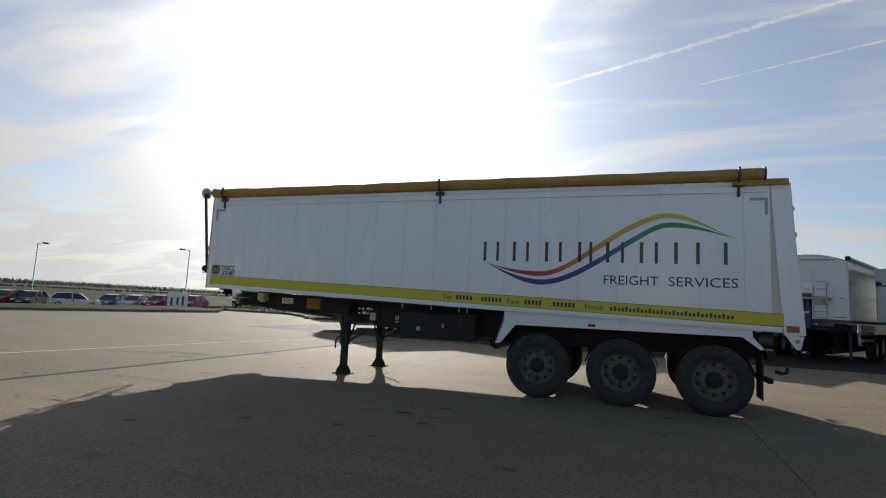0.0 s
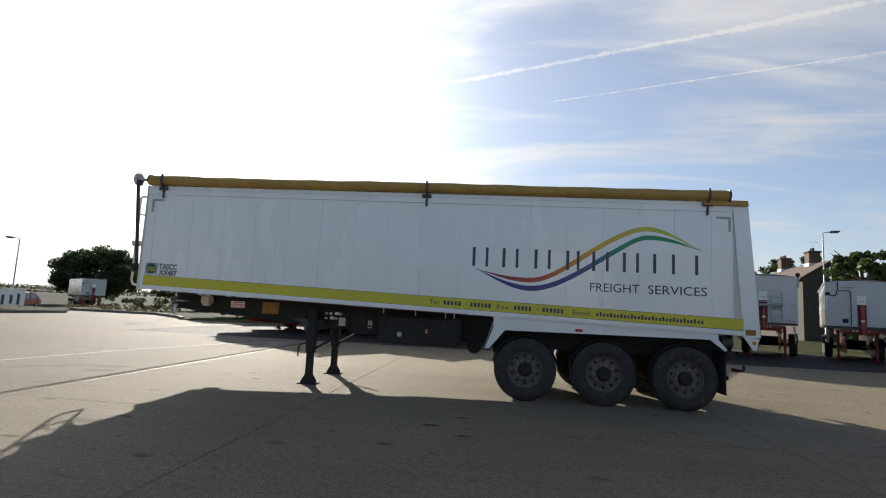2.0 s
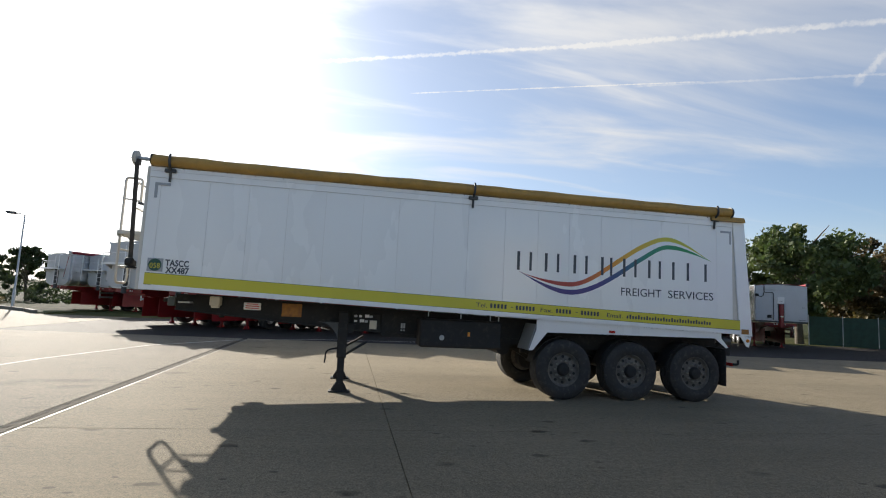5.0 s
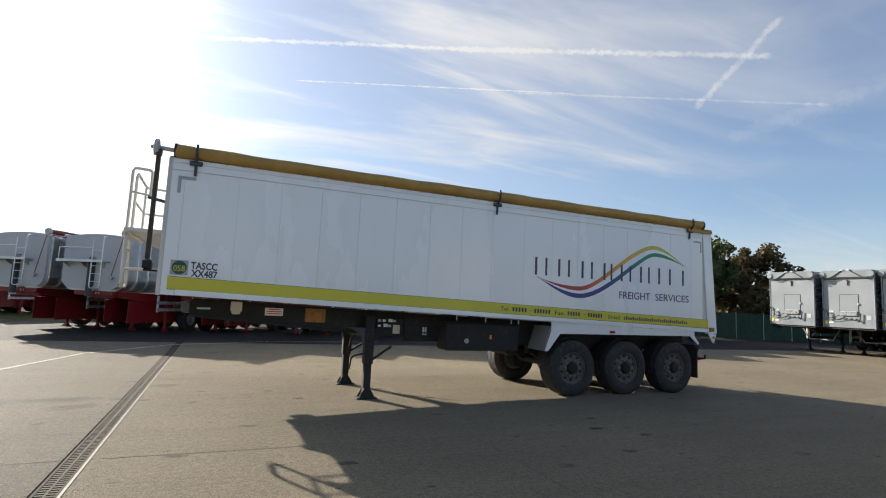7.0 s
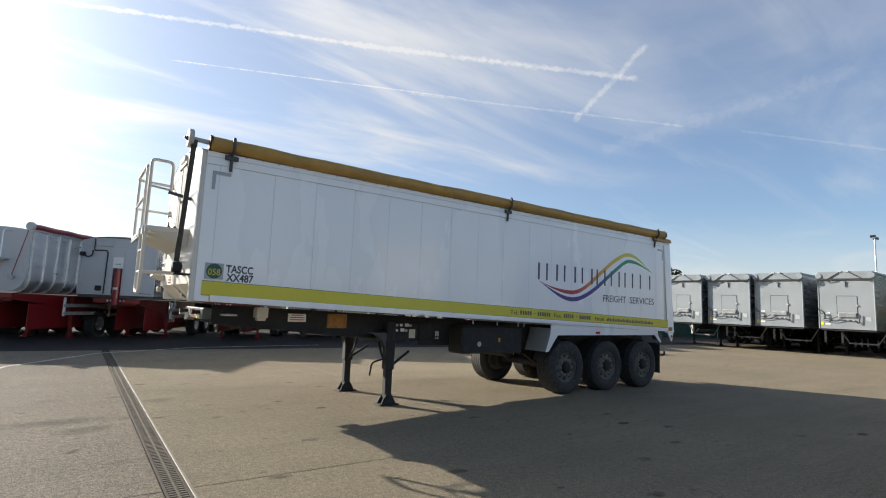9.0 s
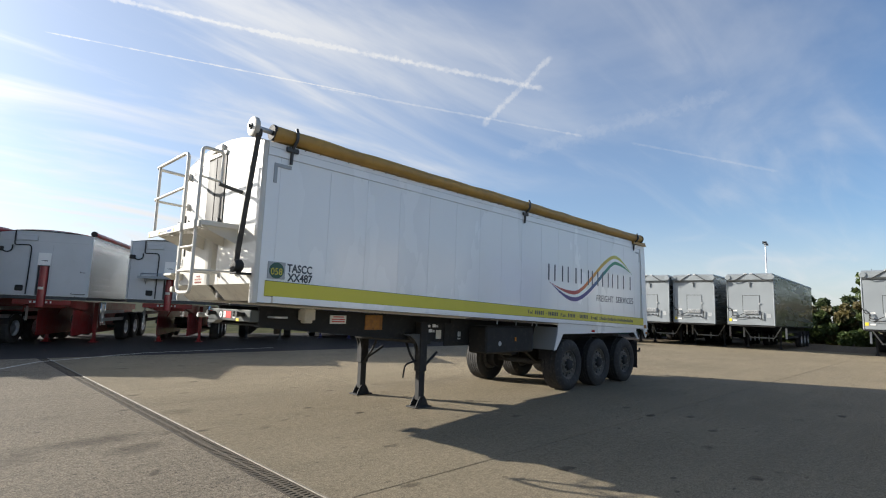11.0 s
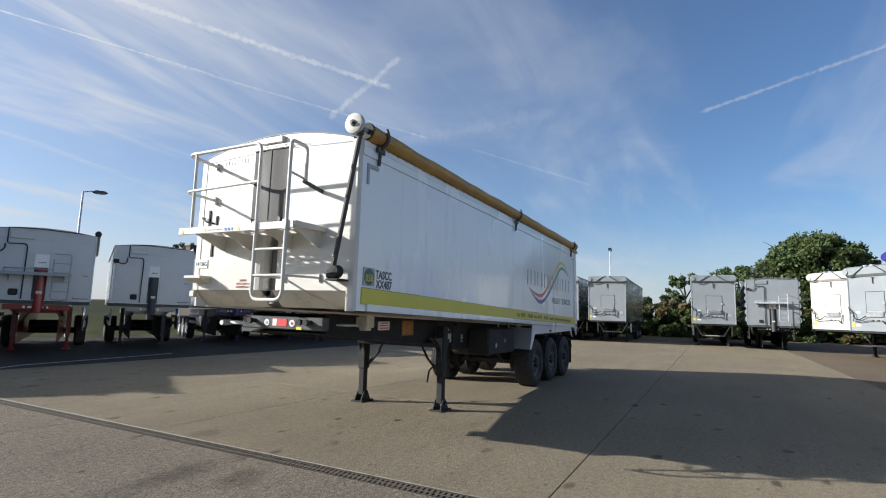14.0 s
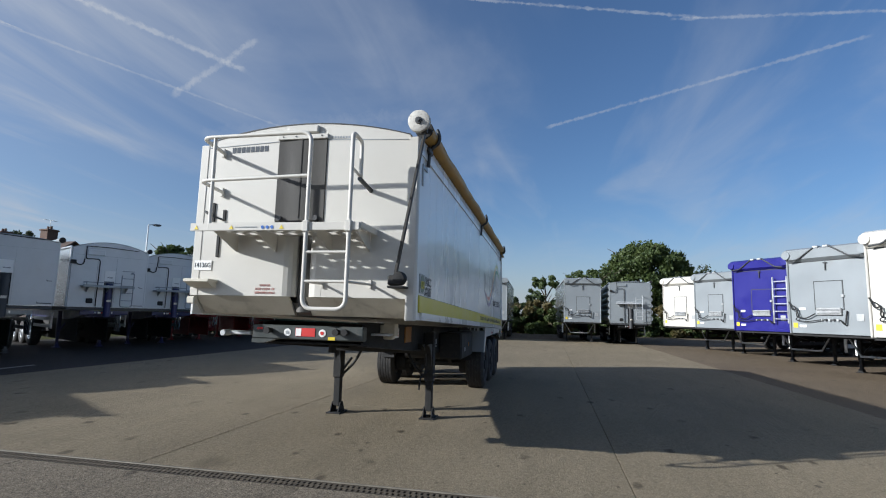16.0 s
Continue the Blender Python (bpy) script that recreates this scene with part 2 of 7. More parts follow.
def concrete(name, colour, stain, each=0.06, coarse=1.0, smears=()):
    """Broom-finished yard concrete or asphalt with stains, tyre marks, crumbs and grit."""
    m = bpy.data.materials.new(name)
    m.use_nodes = True
    n = Net(m.node_tree)
    co = n.node("ShaderNodeNewGeometry").outputs["Position"]
    grit, patch, spot = n.noise(co, 55.0, 5.0, 0.8), n.noise(co, 0.35, 6.0, 0.6), n.noise(co, 2.3, 8.0, 0.68, 0.4)
    crumb = n.noise(co, 17.0, 5.0, 0.8)
    lane = n.noise(n.stretch(co, (0.25, 2.2, 1.0), (0, 0, 0.12)), 1.0, 7.0, 0.7)
    slant = n.noise(n.stretch(co, (2.6, 0.2, 1.0), (0, 0, 0.5)), 1.3, 7.0, 0.7)
    tone = n.math("ADD", n.span(patch, 0.25, 0.75, 0.90, 1.10), n.span(grit, 0.36, 0.64, -0.36 * coarse, 0.36 * coarse))
    tone = n.math("ADD", tone, n.span(crumb, 0.36, 0.64, -0.17 * coarse, 0.17 * coarse))
    tone = n.math("ADD", tone, n.span(lane, 0.3, 0.75, 0.05, -0.08))
    tone = n.math("ADD", tone, n.span(slant, 0.55, 0.8, 0.0, -0.10))
    tone = n.math("ADD", tone, n.math("MULTIPLY", n.math("SUBTRACT", n.node("ShaderNodeObjectInfo").outputs["Random"], 0.5), each))
    shade = n.node("ShaderNodeVectorMath")
    shade.operation = "SCALE"
    shade.inputs[0].default_value = colour
    n.put(shade.inputs["Scale"], tone)
    col = n.mix(n.span(spot, 0.58, 0.78, 0.0, 0.55), shade.outputs[0], stain)
    for scale, turn, size, heavy in ((0.55, 0.5, 0.075, 0.75), (1.35, 1.1, 0.055, 0.65)):
        oil = n.node("ShaderNodeTexVoronoi")
        oil.feature, oil.voronoi_dimensions = "F1", "2D"
        n.put(oil.inputs["Vector"], n.stretch(co, (1.0, 1.9, 1.0), (0, 0, turn)))
        oil.inputs["Scale"].default_value = scale
        drop = n.math("ADD", oil.outputs["Distance"], n.math("MULTIPLY", n.math("SUBTRACT", spot, 0.5), 0.3))
        col = n.mix(n.math("MULTIPLY", n.span(drop, size, size * 0.4, 0.0, heavy), n.span(patch, 0.42, 0.58)), col, (stain[0] * 0.45, stain[1] * 0.45, stain[2] * 0.45))
    # spilt oil and silt: x, y, turn, half length, half width, depth
    for x, y, turn, long, wide, deep in smears:
        place = n.node("ShaderNodeMapping")
        place.vector_type = "TEXTURE"
        n.put(place.inputs["Vector"], co)
        place.inputs["Location"].default_value, place.inputs["Rotation"].default_value, place.inputs["Scale"].default_value = (x, y, 0), (0, 0, turn), (long, wide, 1)
        size = n.node("ShaderNodeVectorMath")
        size.operation = "LENGTH"
        n.put(size.inputs[0], place.outputs[0])
        edge = n.math("ADD", size.outputs["Value"], n.math("MULTIPLY", n.math("SUBTRACT", spot, 0.5), 2.4))
        col = n.mix(n.span(edge, 1.15, 0.25, 0.0, deep), col, (stain[0] * 0.6, stain[1] * 0.6, stain[2] * 0.6))
    b = n.node("ShaderNodeBsdfPrincipled")
    n.put(b.inputs["Base Color"], col)
    n.put(b.inputs["Roughness"], n.span(grit, 0.35, 0.65, 0.72, 0.9))
    b.inputs["Specular IOR Level"].default_value = 0.10
    b.inputs["Diffuse Roughness"].default_value = 0.15
    k = n.node("ShaderNodeBump")
    k.inputs["Strength"].default_value, k.inputs["Distance"].default_value = min(0.8 * coarse, 1.0), 0.014
    n.put(k.inputs["Height"], n.math("ADD", grit, n.math("MULTIPLY", crumb, 0.9)))
    n.put(b.inputs["Normal"], k.outputs[0])
    o = n.node("ShaderNodeOutputMaterial")
    n.put(o.inputs[0], b.outputs[0])
    return m


yard_mat = concrete("yard_concrete", (0.215, 0.179, 0.122), (0.10, 0.081, 0.055), smears=((-8.8, 10.14, 0.3, 0.10, 0.06, 0.7), (-8.04, 13.03, 0.2, 0.16, 0.07, 0.5), (-7.03, 10.71, 0.2, 0.10, 0.05, 0.8), (-6.62, 9.95, 0.1, 0.11, 0.07, 0.9), (-7.72, 10.13, 0.4, 0.13, 0.05, 0.6), (-7.35, 10.18, 0.1, 0.07, 0.05, 0.7), (-8.07, 10.79, 0.2, 0.08, 0.05, 0.6), (-8.6, 11.45, 0.6, 0.35, 0.2, 0.35), (-8.15, 9.87, 0.5, 0.15, 0.08, 0.4)))
coarse_mat = concrete("washed_concrete", (0.203, 0.172, 0.128), (0.09, 0.076, 0.056), coarse=1.5, smears=((-9.95, 10.28, 0.12, 0.85, 0.26, 0.55), (-10.9, 9.75, 0.7, 0.7, 0.3, 0.3), (-9.58, 9.74, 0.3, 0.34, 0.24, 0.45), (-9.72, 8.78, 0.9, 0.12, 0.05, 0.6), (-9.2, 11.95, 0.2, 0.16, 0.05, 0.6), (-10.27, 11.1, 0.2, 0.07, 0.04, 0.7), (-10.0, 11.9, 0.4, 0.3, 0.16, 0.25)))
asphalt_mat = concrete("gravelly_asphalt", (0.15, 0.118, 0.082), (0.06, 0.05, 0.04), 0.0, coarse=1.3)
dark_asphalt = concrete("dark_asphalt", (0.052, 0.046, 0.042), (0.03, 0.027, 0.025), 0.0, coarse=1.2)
kerb_mat = concrete("kerb_concrete", (0.19, 0.175, 0.145), (0.09, 0.08, 0.065))
drain_mat = surf("silted_iron", (0.04, 0.031, 0.02), 1.0, var=0.4, scale=7, bump=0.4, dirt=(0.06, 0.048, 0.032), dirty=0.6)
grate_mat = surf("silted_grating", (0.075, 0.06, 0.04), 0.95, var=0.35, scale=9, bump=0.4, dirt=(0.12, 0.1, 0.068), dirty=0.5)


def land(name):
    """Grass near the yard, stubble and green fields further off."""
    m = bpy.data.materials.new(name)
    m.use_nodes = True
    n = Net(m.node_tree)
    co = n.node("ShaderNodeNewGeometry").outputs["Position"]
    fields = n.node("ShaderNodeTexVoronoi")
    fields.feature, fields.voronoi_dimensions = "F1", "2D"
    n.put(fields.inputs["Vector"], n.stretch(co, (0.004, 0.011, 1.0), (0, 0, 0.6)))
    fields.inputs["Scale"].default_value = 1.0
    pick = n.node("ShaderNodeSeparateColor")
    n.put(pick.inputs[0], fields.outputs["Color"])
    grain, patch = n.noise(co, 14.0, 5.0, 0.7), n.noise(co, 0.5, 5.0)
    grass = n.mix(n.span(patch, 0.3, 0.7), (0.075, 0.085, 0.028), (0.15, 0.14, 0.055))
    crop = n.mix(n.span(pick.outputs[0], 0.35, 0.6), (0.07, 0.075, 0.03), (0.19, 0.15, 0.09))
    spread = n.node("ShaderNodeVectorMath")
    spread.operation = "LENGTH"
    n.put(spread.inputs[0], co)
    col = n.mix(n.span(spread.outputs["Value"], 85.0, 110.0), grass, crop)
    dark = n.mix(n.span(grain, 0.2, 0.8, 0.0, 0.55), col, (0.03, 0.032, 0.014))
    b = n.node("ShaderNodeBsdfPrincipled")
    n.put(b.inputs["Base Color"], dark)
    b.inputs["Roughness"].default_value = 0.95
    b.inputs["Specular IOR Level"].default_value = 0.05
    b.inputs["Diffuse Roughness"].default_value = 1.0
    k = n.node("ShaderNodeBump")
    k.inputs["Strength"].default_value, k.inputs["Distance"].default_value = 0.8, 0.05
    n.put(k.inputs["Height"], grain)
    n.put(b.inputs["Normal"], k.outputs[0])
    o = n.node("ShaderNodeOutputMaterial")
    n.put(o.inputs[0], b.outputs[0])
    return m


land_mat = land("grass_and_fields")


def ribbon_mat(name, stops, x0, x1):
    """Printed vinyl whose colour runs along the swoosh."""
    m = bpy.data.materials.new(name)
    m.use_nodes = True
    n = Net(m.node_tree)
    sep = n.node("ShaderNodeSeparateXYZ")
    n.put(sep.inputs[0], n.node("ShaderNodeTexCoord").outputs["Object"])
    ramp = n.node("ShaderNodeValToRGB")
    while len(ramp.color_ramp.elements) < len(stops):
        ramp.color_ramp.elements.new(0.5)
    for e, (p, c) in zip(ramp.color_ramp.elements, stops):
        e.position, e.color = p, (*c, 1)
    n.put(ramp.inputs[0], n.math("DIVIDE", n.math("SUBTRACT", sep.outputs[0], x0), x1 - x0))
    b = n.node("ShaderNodeBsdfPrincipled")
    n.put(b.inputs["Base Color"], ramp.outputs[0])
    b.inputs["Roughness"].default_value = 0.35
    o = n.node("ShaderNodeOutputMaterial")
    n.put(o.inputs[0], b.outputs[0])
    return m


# ---- mesh helpers ----
def box(bm, a, b, bev=0.0):
    """An upright box between two corners, its edges bevelled."""
    m = Matrix.Translation([(p + q) / 2 for p, q in zip(a, b)]) @ Matrix.Diagonal((*[max(abs(q - p), 1e-4) for p, q in zip(a, b)], 1))
    got = bmesh.ops.create_cube(bm, size=1, matrix=m)["verts"]
    if bev:
        edges = list({e for v in got for e in v.link_edges})
        bmesh.ops.bevel(bm, geom=edges, offset=bev, segments=1, affect="EDGES", profile=0.5)
    return bm


def sweep(bm, pts, r, seg=8, ends=True):
    """A round bar along a line of points; r is one radius or one for each point."""
    pts = [Vector(p) for p in pts]
    radii = r if isinstance(r, (list, tuple)) else [r] * len(pts)
    t0 = (pts[1] - pts[0]).normalized()
    u = t0.orthogonal().normalized()
    rings = []
    for i, p in enumerate(pts):
        t = ((pts[min(i + 1, len(pts) - 1)] - p).normalized() + (p - pts[max(i - 1, 0)]).normalized()).normalized()
        u = (u - t * u.dot(t)).normalized()
        v = t.cross(u)
        rings.append([bm.verts.new(p + (u * math.cos(2 * math.pi * k / seg) + v * math.sin(2 * math.pi * k / seg)) * radii[i]) for k in range(seg)])
    for a, b in zip(rings, rings[1:]):
        for k in range(seg):
            bm.faces.new((a[k], a[(k + 1) % seg], b[(k + 1) % seg], b[k])).smooth = True
    if ends:
        for ring in (rings[0][::-1], rings[-1]):
            for e in bm.faces.new(ring).edges:
                e.smooth = False
    return bm


def tube(bm, a, b, r, seg=12, r2=None):
    return sweep(bm, [a, b], [r, r if r2 is None else r2], seg)


def fillet(pts, rad, n=4):
    """The line of points with its corners rounded."""
    pts = [Vector(p) for p in pts]
    out = [pts[0]]
    for a, p, b in zip(pts, pts[1:], pts[2:]):
        r = min(rad, (a - p).length * 0.49, (b - p).length * 0.49)
        s, e = p + (a - p).normalized() * r, p + (b - p).normalized() * r
        for k in range(n + 1):
            f = k / n
            out.append(s * (1 - f) ** 2 + p * 2 * f * (1 - f) + e * f * f)
    return out + [pts[-1]]


def prism(bm, poly, axis, a, b):
    """A polygon in the two other axes (in the order x, y, z), drawn out along the axis from a to b."""
    i = "xyz".index(axis)

    def at(uv, h):
        p = list(uv)
        p.insert(i, h)
        return bm.verts.new(p)
    lo, hi = [at(p, a) for p in poly], [at(p, b) for p in poly]
    n = len(poly)
    bm.faces.new(lo)
    bm.faces.new(hi[::-1])
    for k in range(n):
        bm.faces.new((lo[k], hi[k], hi[(k + 1) % n], lo[(k + 1) % n]))
    return bm


def arch_band(bm, u, z, r0, r1, a0, a1, n, axis, lo, hi):
    """A bent strip round a wheel, one closed piece."""
    turns = [math.radians(a0 + (a1 - a0) * k / n) for k in range(n + 1)]
    poly = [(u + math.cos(a) * r1, z + math.sin(a) * r1) for a in turns] + [(u + math.cos(a) * r0, z + math.sin(a) * r0) for a in reversed(turns)]
    return prism(bm, poly, axis, lo, hi)


def lathe(bm, profile, centre, axis="y", seg=32, hollow=False):
    """Turns a profile of (radius, way along the axis) about the axis; a hollow one closes on itself round an open bore."""
    i = "xyz".index(axis)
    rings = []
    for r, h in profile:
        ring = []
        for k in range(seg):
            a = 2 * math.pi * k / seg
            p = [math.cos(a) * r, math.sin(a) * r]
            p.insert(i, h)
            ring.append(bm.verts.new(Vector(p) + Vector(centre)))
        rings.append(ring)
    for a, b in zip(rings, rings[1:]):
        for k in range(seg):
            bm.faces.new((a[k], a[(k + 1) % seg], b[(k + 1) % seg], b[k])).smooth = True
    if hollow:
        for k in range(seg):
            bm.faces.new((rings[-1][k], rings[-1][(k + 1) % seg], rings[0][(k + 1) % seg], rings[0][k])).smooth = True
    else:
        for ring in (rings[0], rings[-1]):
            bm.faces.new(ring)
    for j in range(len(profile)):
        if 0 < j < len(profile) - 1:
            a, b = [Vector((q[0] - p[0], q[1] - p[1])) for p, q in ((profile[j - 1], profile[j]), (profile[j], profile[j + 1]))]
            if a.length < 1e-6 or b.length < 1e-6 or a.angle(b) < 0.6:
                continue
        for k in range(seg):
            e = bm.edges.get((rings[j][k], rings[j][(k + 1) % seg]))
            if e:
                e.smooth = False
    return bm


def mesh_of(name, bm, material):
    bmesh.ops.recalc_face_normals(bm, faces=bm.faces)
    me = bpy.data.meshes.new(name)
    bm.to_mesh(me)
    bm.free()
    me.materials.append(material)
    return me


def part(name, bm, material, parent=None, label="", at=None):
    """Links a bmesh as one mesh object under a thing or a part."""
    ob = new(name, mesh_of(name, bm, material))
    ob.parent = parent
    if at:
        ob.location = at
    return tagged(ob, label)


def same(ob, parent, at, turn=0.0):
    """A further part on the same mesh, with its own parts."""
    twin = new(ob.name.split(".")[0], ob.data)
    twin.parent, twin.location = parent, at
    twin.rotation_euler = (0, 0, turn)
    if "label" in ob:
        twin["label"] = ob["label"]
    for c in ob.children:
        same(c, twin, c.location)
    return twin


def thing(name, at, label, category, group="", turn=0.0):
    e = new(name)
    e.location, e.rotation_euler = at, (0, 0, turn)
    e.empty_display_size = 0.3
    return tagged(e, label, category, group)


B = bmesh.new


def lettering(name, words, size, material, parent, origin, right, upward, label="", depth=0.0015, squeeze=1.0, spacing=1.0, width=None, bold=0.0):
    """Words in the built-in font, cut from thin vinyl, at a lower left corner."""
    cu = bpy.data.curves.new(name, "FONT")
    cu.body, cu.size, cu.extrude, cu.space_character, cu.resolution_u = words, size, depth, spacing, 3
    cu.offset = bold
    tmp = new("tmp", cu)
    me = bpy.data.meshes.new_from_object(tmp.evaluated_get(bpy.context.evaluated_depsgraph_get()))
    bpy.data.objects.remove(tmp)
    xs = [v.co.x for v in me.vertices]
    if width:
        squeeze = width / (max(xs) - min(xs))
    right, upward = Vector(right).normalized(), Vector(upward).normalized()
    m = Matrix((right, upward, right.cross(upward))).transposed().to_4x4()
    me.transform(Matrix.Translation(origin) @ m @ Matrix.Diagonal((squeeze, 1, 1, 1)) @ Matrix.Translation((-min(xs), 0, 0)))
    me.materials.clear()
    me.materials.append(material)
    ob = new(name, me)
    ob.parent = parent
    return tagged(ob, label)


# ---- ground ----
def lie(x, y):
    """Height of the land: level round the yard, falling a little to the west, low rises far off."""
    west = max(0.0, -x - 45.0)
    z = -0.10 - 0.55 * min(west / 7.0, 1.0)
    r = math.hypot(x, y)
    far = min(max((r - 160.0) / 700.0, 0.0), 1.0)
    az = math.atan2(x, y)
    return z + far * far * (3 - 2 * far) * (7.0 + 1.2 * math.sin(az * 3.0 + 0.6) + 0.9 * math.sin(az * 11.0))


bm = B()
rings = [0, 20, 40, 55, 70, 85, 100, 120, 150, 190, 240, 320, 420, 560, 720, 900, 1200, 1700, 2600, 4200]
spokes = 120
grid = [[bm.verts.new((r * math.sin(2 * math.pi * k / spokes), r * math.cos(2 * math.pi * k / spokes), lie(r * math.sin(2 * math.pi * k / spokes), r * math.cos(2 * math.pi * k / spokes)))) for k in range(spokes)] for r in rings[1:]]
hub = bm.verts.new((0, 0, lie(0, 0)))
for k in range(spokes):
    bm.faces.new((hub, grid[0][(k + 1) % spokes], grid[0][k]))
for a, b in zip(grid, grid[1:]):
    for k in range(spokes):
        bm.faces.new((a[k], a[(k + 1) % spokes], b[(k + 1) % spokes], b[k])).smooth = True
ground = part("ground", bm, land_mat)
tagged(ground, "rough grass verge running out into stubble and green fields", "ground", kind="structure")

bm = B()
box(bm, (-2.6, -70, -0.3), (60, 2.19, -0.004), 0.0)
box(bm, (-34.3, -70, -0.3), (-2.605, 2.19, -0.004), 0.0)
box(bm, (26.6, 2.2, -0.3), (60, 20.19, -0.004), 0.0)
asphalt = part("asphalt", bm, asphalt_mat)
tagged(asphalt, "worn dusty brown asphalt beside the concrete yard", "pavement", kind="structure")


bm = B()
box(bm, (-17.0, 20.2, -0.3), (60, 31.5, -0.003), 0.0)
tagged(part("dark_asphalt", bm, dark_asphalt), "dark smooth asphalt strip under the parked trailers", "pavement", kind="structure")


# ---- the trailer that the camera goes round ----
MID = 10.55
HALF = 1.28
HEAD = radians(0.55)
trailer = thing("tipper_trailer", (-8.6 + 8.6 * math.cos(HEAD) - HALF * math.sin(HEAD), MID - HALF + 8.6 * math.sin(HEAD) + HALF * math.cos(HEAD), 0), "white tri-axle tipping trailer with rolled mustard tarpaulin on landing legs", "trailer", turn=HEAD)
FRONT, REAR, TOP = -8.72, 1.85, 3.45


def low(x):
    """Height of the body's sloping bottom edge."""
    return 1.545 - 0.0272 * (x + 8.6)


# body: the tapered box behind the outer panels
bm = B()
for y0, y1 in ((-HALF + 0.012, -HALF + 0.05), (HALF - 0.05, HALF)):
    prism(bm, [(FRONT + 0.03, 1.762), (FRONT + 0.222, low(FRONT) + 0.02), (REAR + 0.1, low(REAR) + 0.02), (REAR - 0.01, TOP - 0.02), (FRONT + 0.03, TOP - 0.02)], "y", y0, y1)
prism(bm, [(FRONT + 0.245, low(FRONT) + 0.02), (REAR + 0.1, low(REAR) + 0.02), (REAR + 0.1, low(REAR) + 0.07), (FRONT + 0.245, low(FRONT) + 0.07)], "y", -HALF + 0.05, HALF - 0.05)
prism(bm, [(REAR + 0.06, low(REAR) + 0.07), (REAR + 0.1, low(REAR) + 0.07), (REAR - 0.01, TOP), (REAR - 0.05, TOP)], "y", -HALF + 0.05, HALF - 0.05)
body = part("body", bm, white, trailer, "white tapered bulk body")

joints = [FRONT + 0.23, -7.78, -7.18, -6.58, -5.98, -5.37, -4.77, -4.17, -3.57, -2.91, -2.30, -1.71, -1.095, -0.49, 0.105, 0.675, 1.265, 1.60]
for side in (-1, 1):
    for a, b in zip(joints, joints[1:]):
        bm = B()
        y0, y1 = (side * HALF, side * (HALF - 0.012)) if side < 0 else (HALF, HALF + 0.012)
        prism(bm, [(a + 0.0016, low(a) + 0.085), (b - 0.0016, low(b) + 0.085), (b - 0.0016, 3.284), (a + 0.0016, 3.284)], "y", min(y0, y1), max(y0, y1))
        part("side_panel", bm, panel_white, body)
    y0 = side * (HALF + 0.006)
    for z0, z1, proud in ((3.288, 3.385, 0.004), (3.389, TOP, 0.010)):
        bm = B()
        prism(bm, [(FRONT + 0.06, z0), (1.60, z0), (1.60, z1), (FRONT + 0.06, z1)], "y", y0 - 0.008, y0 + side * proud if side > 0 else y0 + 0.008)
        part("top_rail", bm, panel_white, body)
    bm = B()
    prism(bm, [(FRONT + 0.06, low(FRONT) + 0.004), (FRONT + 0.228, low(FRONT) - 0.002), (FRONT + 0.228, 3.284), (FRONT + 0.06, 3.284)], "y", min(side * (HALF - 0.02), side * (HALF + 0.003)), max(side * (HALF - 0.02), side * (HALF + 0.003)))
    part("corner_panel", bm, panel_white, body)
    bm = B()
    prism(bm, [(FRONT + 0.24, low(FRONT)), (1.72, low(1.72)), (1.72, low(1.72) + 0.078), (FRONT + 0.24, low(FRONT) + 0.078)], "y", y0 - 0.02, y0 + 0.016)
    prism(bm, [(FRONT + 0.24, low(FRONT) + 0.02), (1.72, low(1.72) + 0.02), (1.72, low(1.72) + 0.032), (FRONT + 0.24, low(FRONT) + 0.032)], "y", y0 + side * 0.016, y0 + side * 0.026)
    part("bottom_rail", bm, panel_white, body)
    # front corner post with a rounded edge
    bm = B()
    prism(bm, [(FRONT + 0.004, side * (HALF - 0.10)), (FRONT + 0.004, side * (HALF - 0.016)), (FRONT + 0.016, side * (HALF - 0.002)), (FRONT + 0.034, side * (HALF + 0.004)), (FRONT + 0.056, side * (HALF + 0.004)), (FRONT + 0.056, side * (HALF - 0.10))], "z", low(FRONT) - 0.005 if side < 0 else 1.76, TOP + 0.005)
    part("corner_post", bm, white, body)
    # rear post, leaning like the tailgate
    bm = B()
    prism(bm, [(1.735, low(1.8) + 0.02), (1.605, TOP - 0.005), (REAR - 0.005, TOP - 0.01), (REAR + 0.155, low(1.9) - 0.02), (1.74, low(1.9) - 0.03)], "y", side * (HALF - 0.06), side * (HALF + 0.014))
    part("rear_post", bm, panel_white, body)
    bm = B()
    prism(bm, [(1.755, 1.235), (1.985, 1.225), (1.93, 1.035), (1.885, 1.045)], "y", side * (HALF - 0.012), side * (HALF + 0.010))
    part("rear_bracket", bm, panel_white, body)
    bm = B()
    box(bm, (1.77, side * (HALF + 0.015), 1.275), (1.925, side * (HALF + 0.02), 1.365))
    part("reflector", bm, dull_amber, body, "orange hatched reflective plate")
    bm = B()
    lathe(bm, [(0.0, -0.018), (0.024, -0.018), (0.03, -0.008), (0.03, 0.008)], (1.90, side * (HALF + 0.018), 1.155), "y", 14)
    part("marker_lamp", bm, amber, body, "round amber side lamp")
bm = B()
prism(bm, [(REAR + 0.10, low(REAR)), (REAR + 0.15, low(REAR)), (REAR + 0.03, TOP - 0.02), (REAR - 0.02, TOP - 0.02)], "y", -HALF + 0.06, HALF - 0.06)
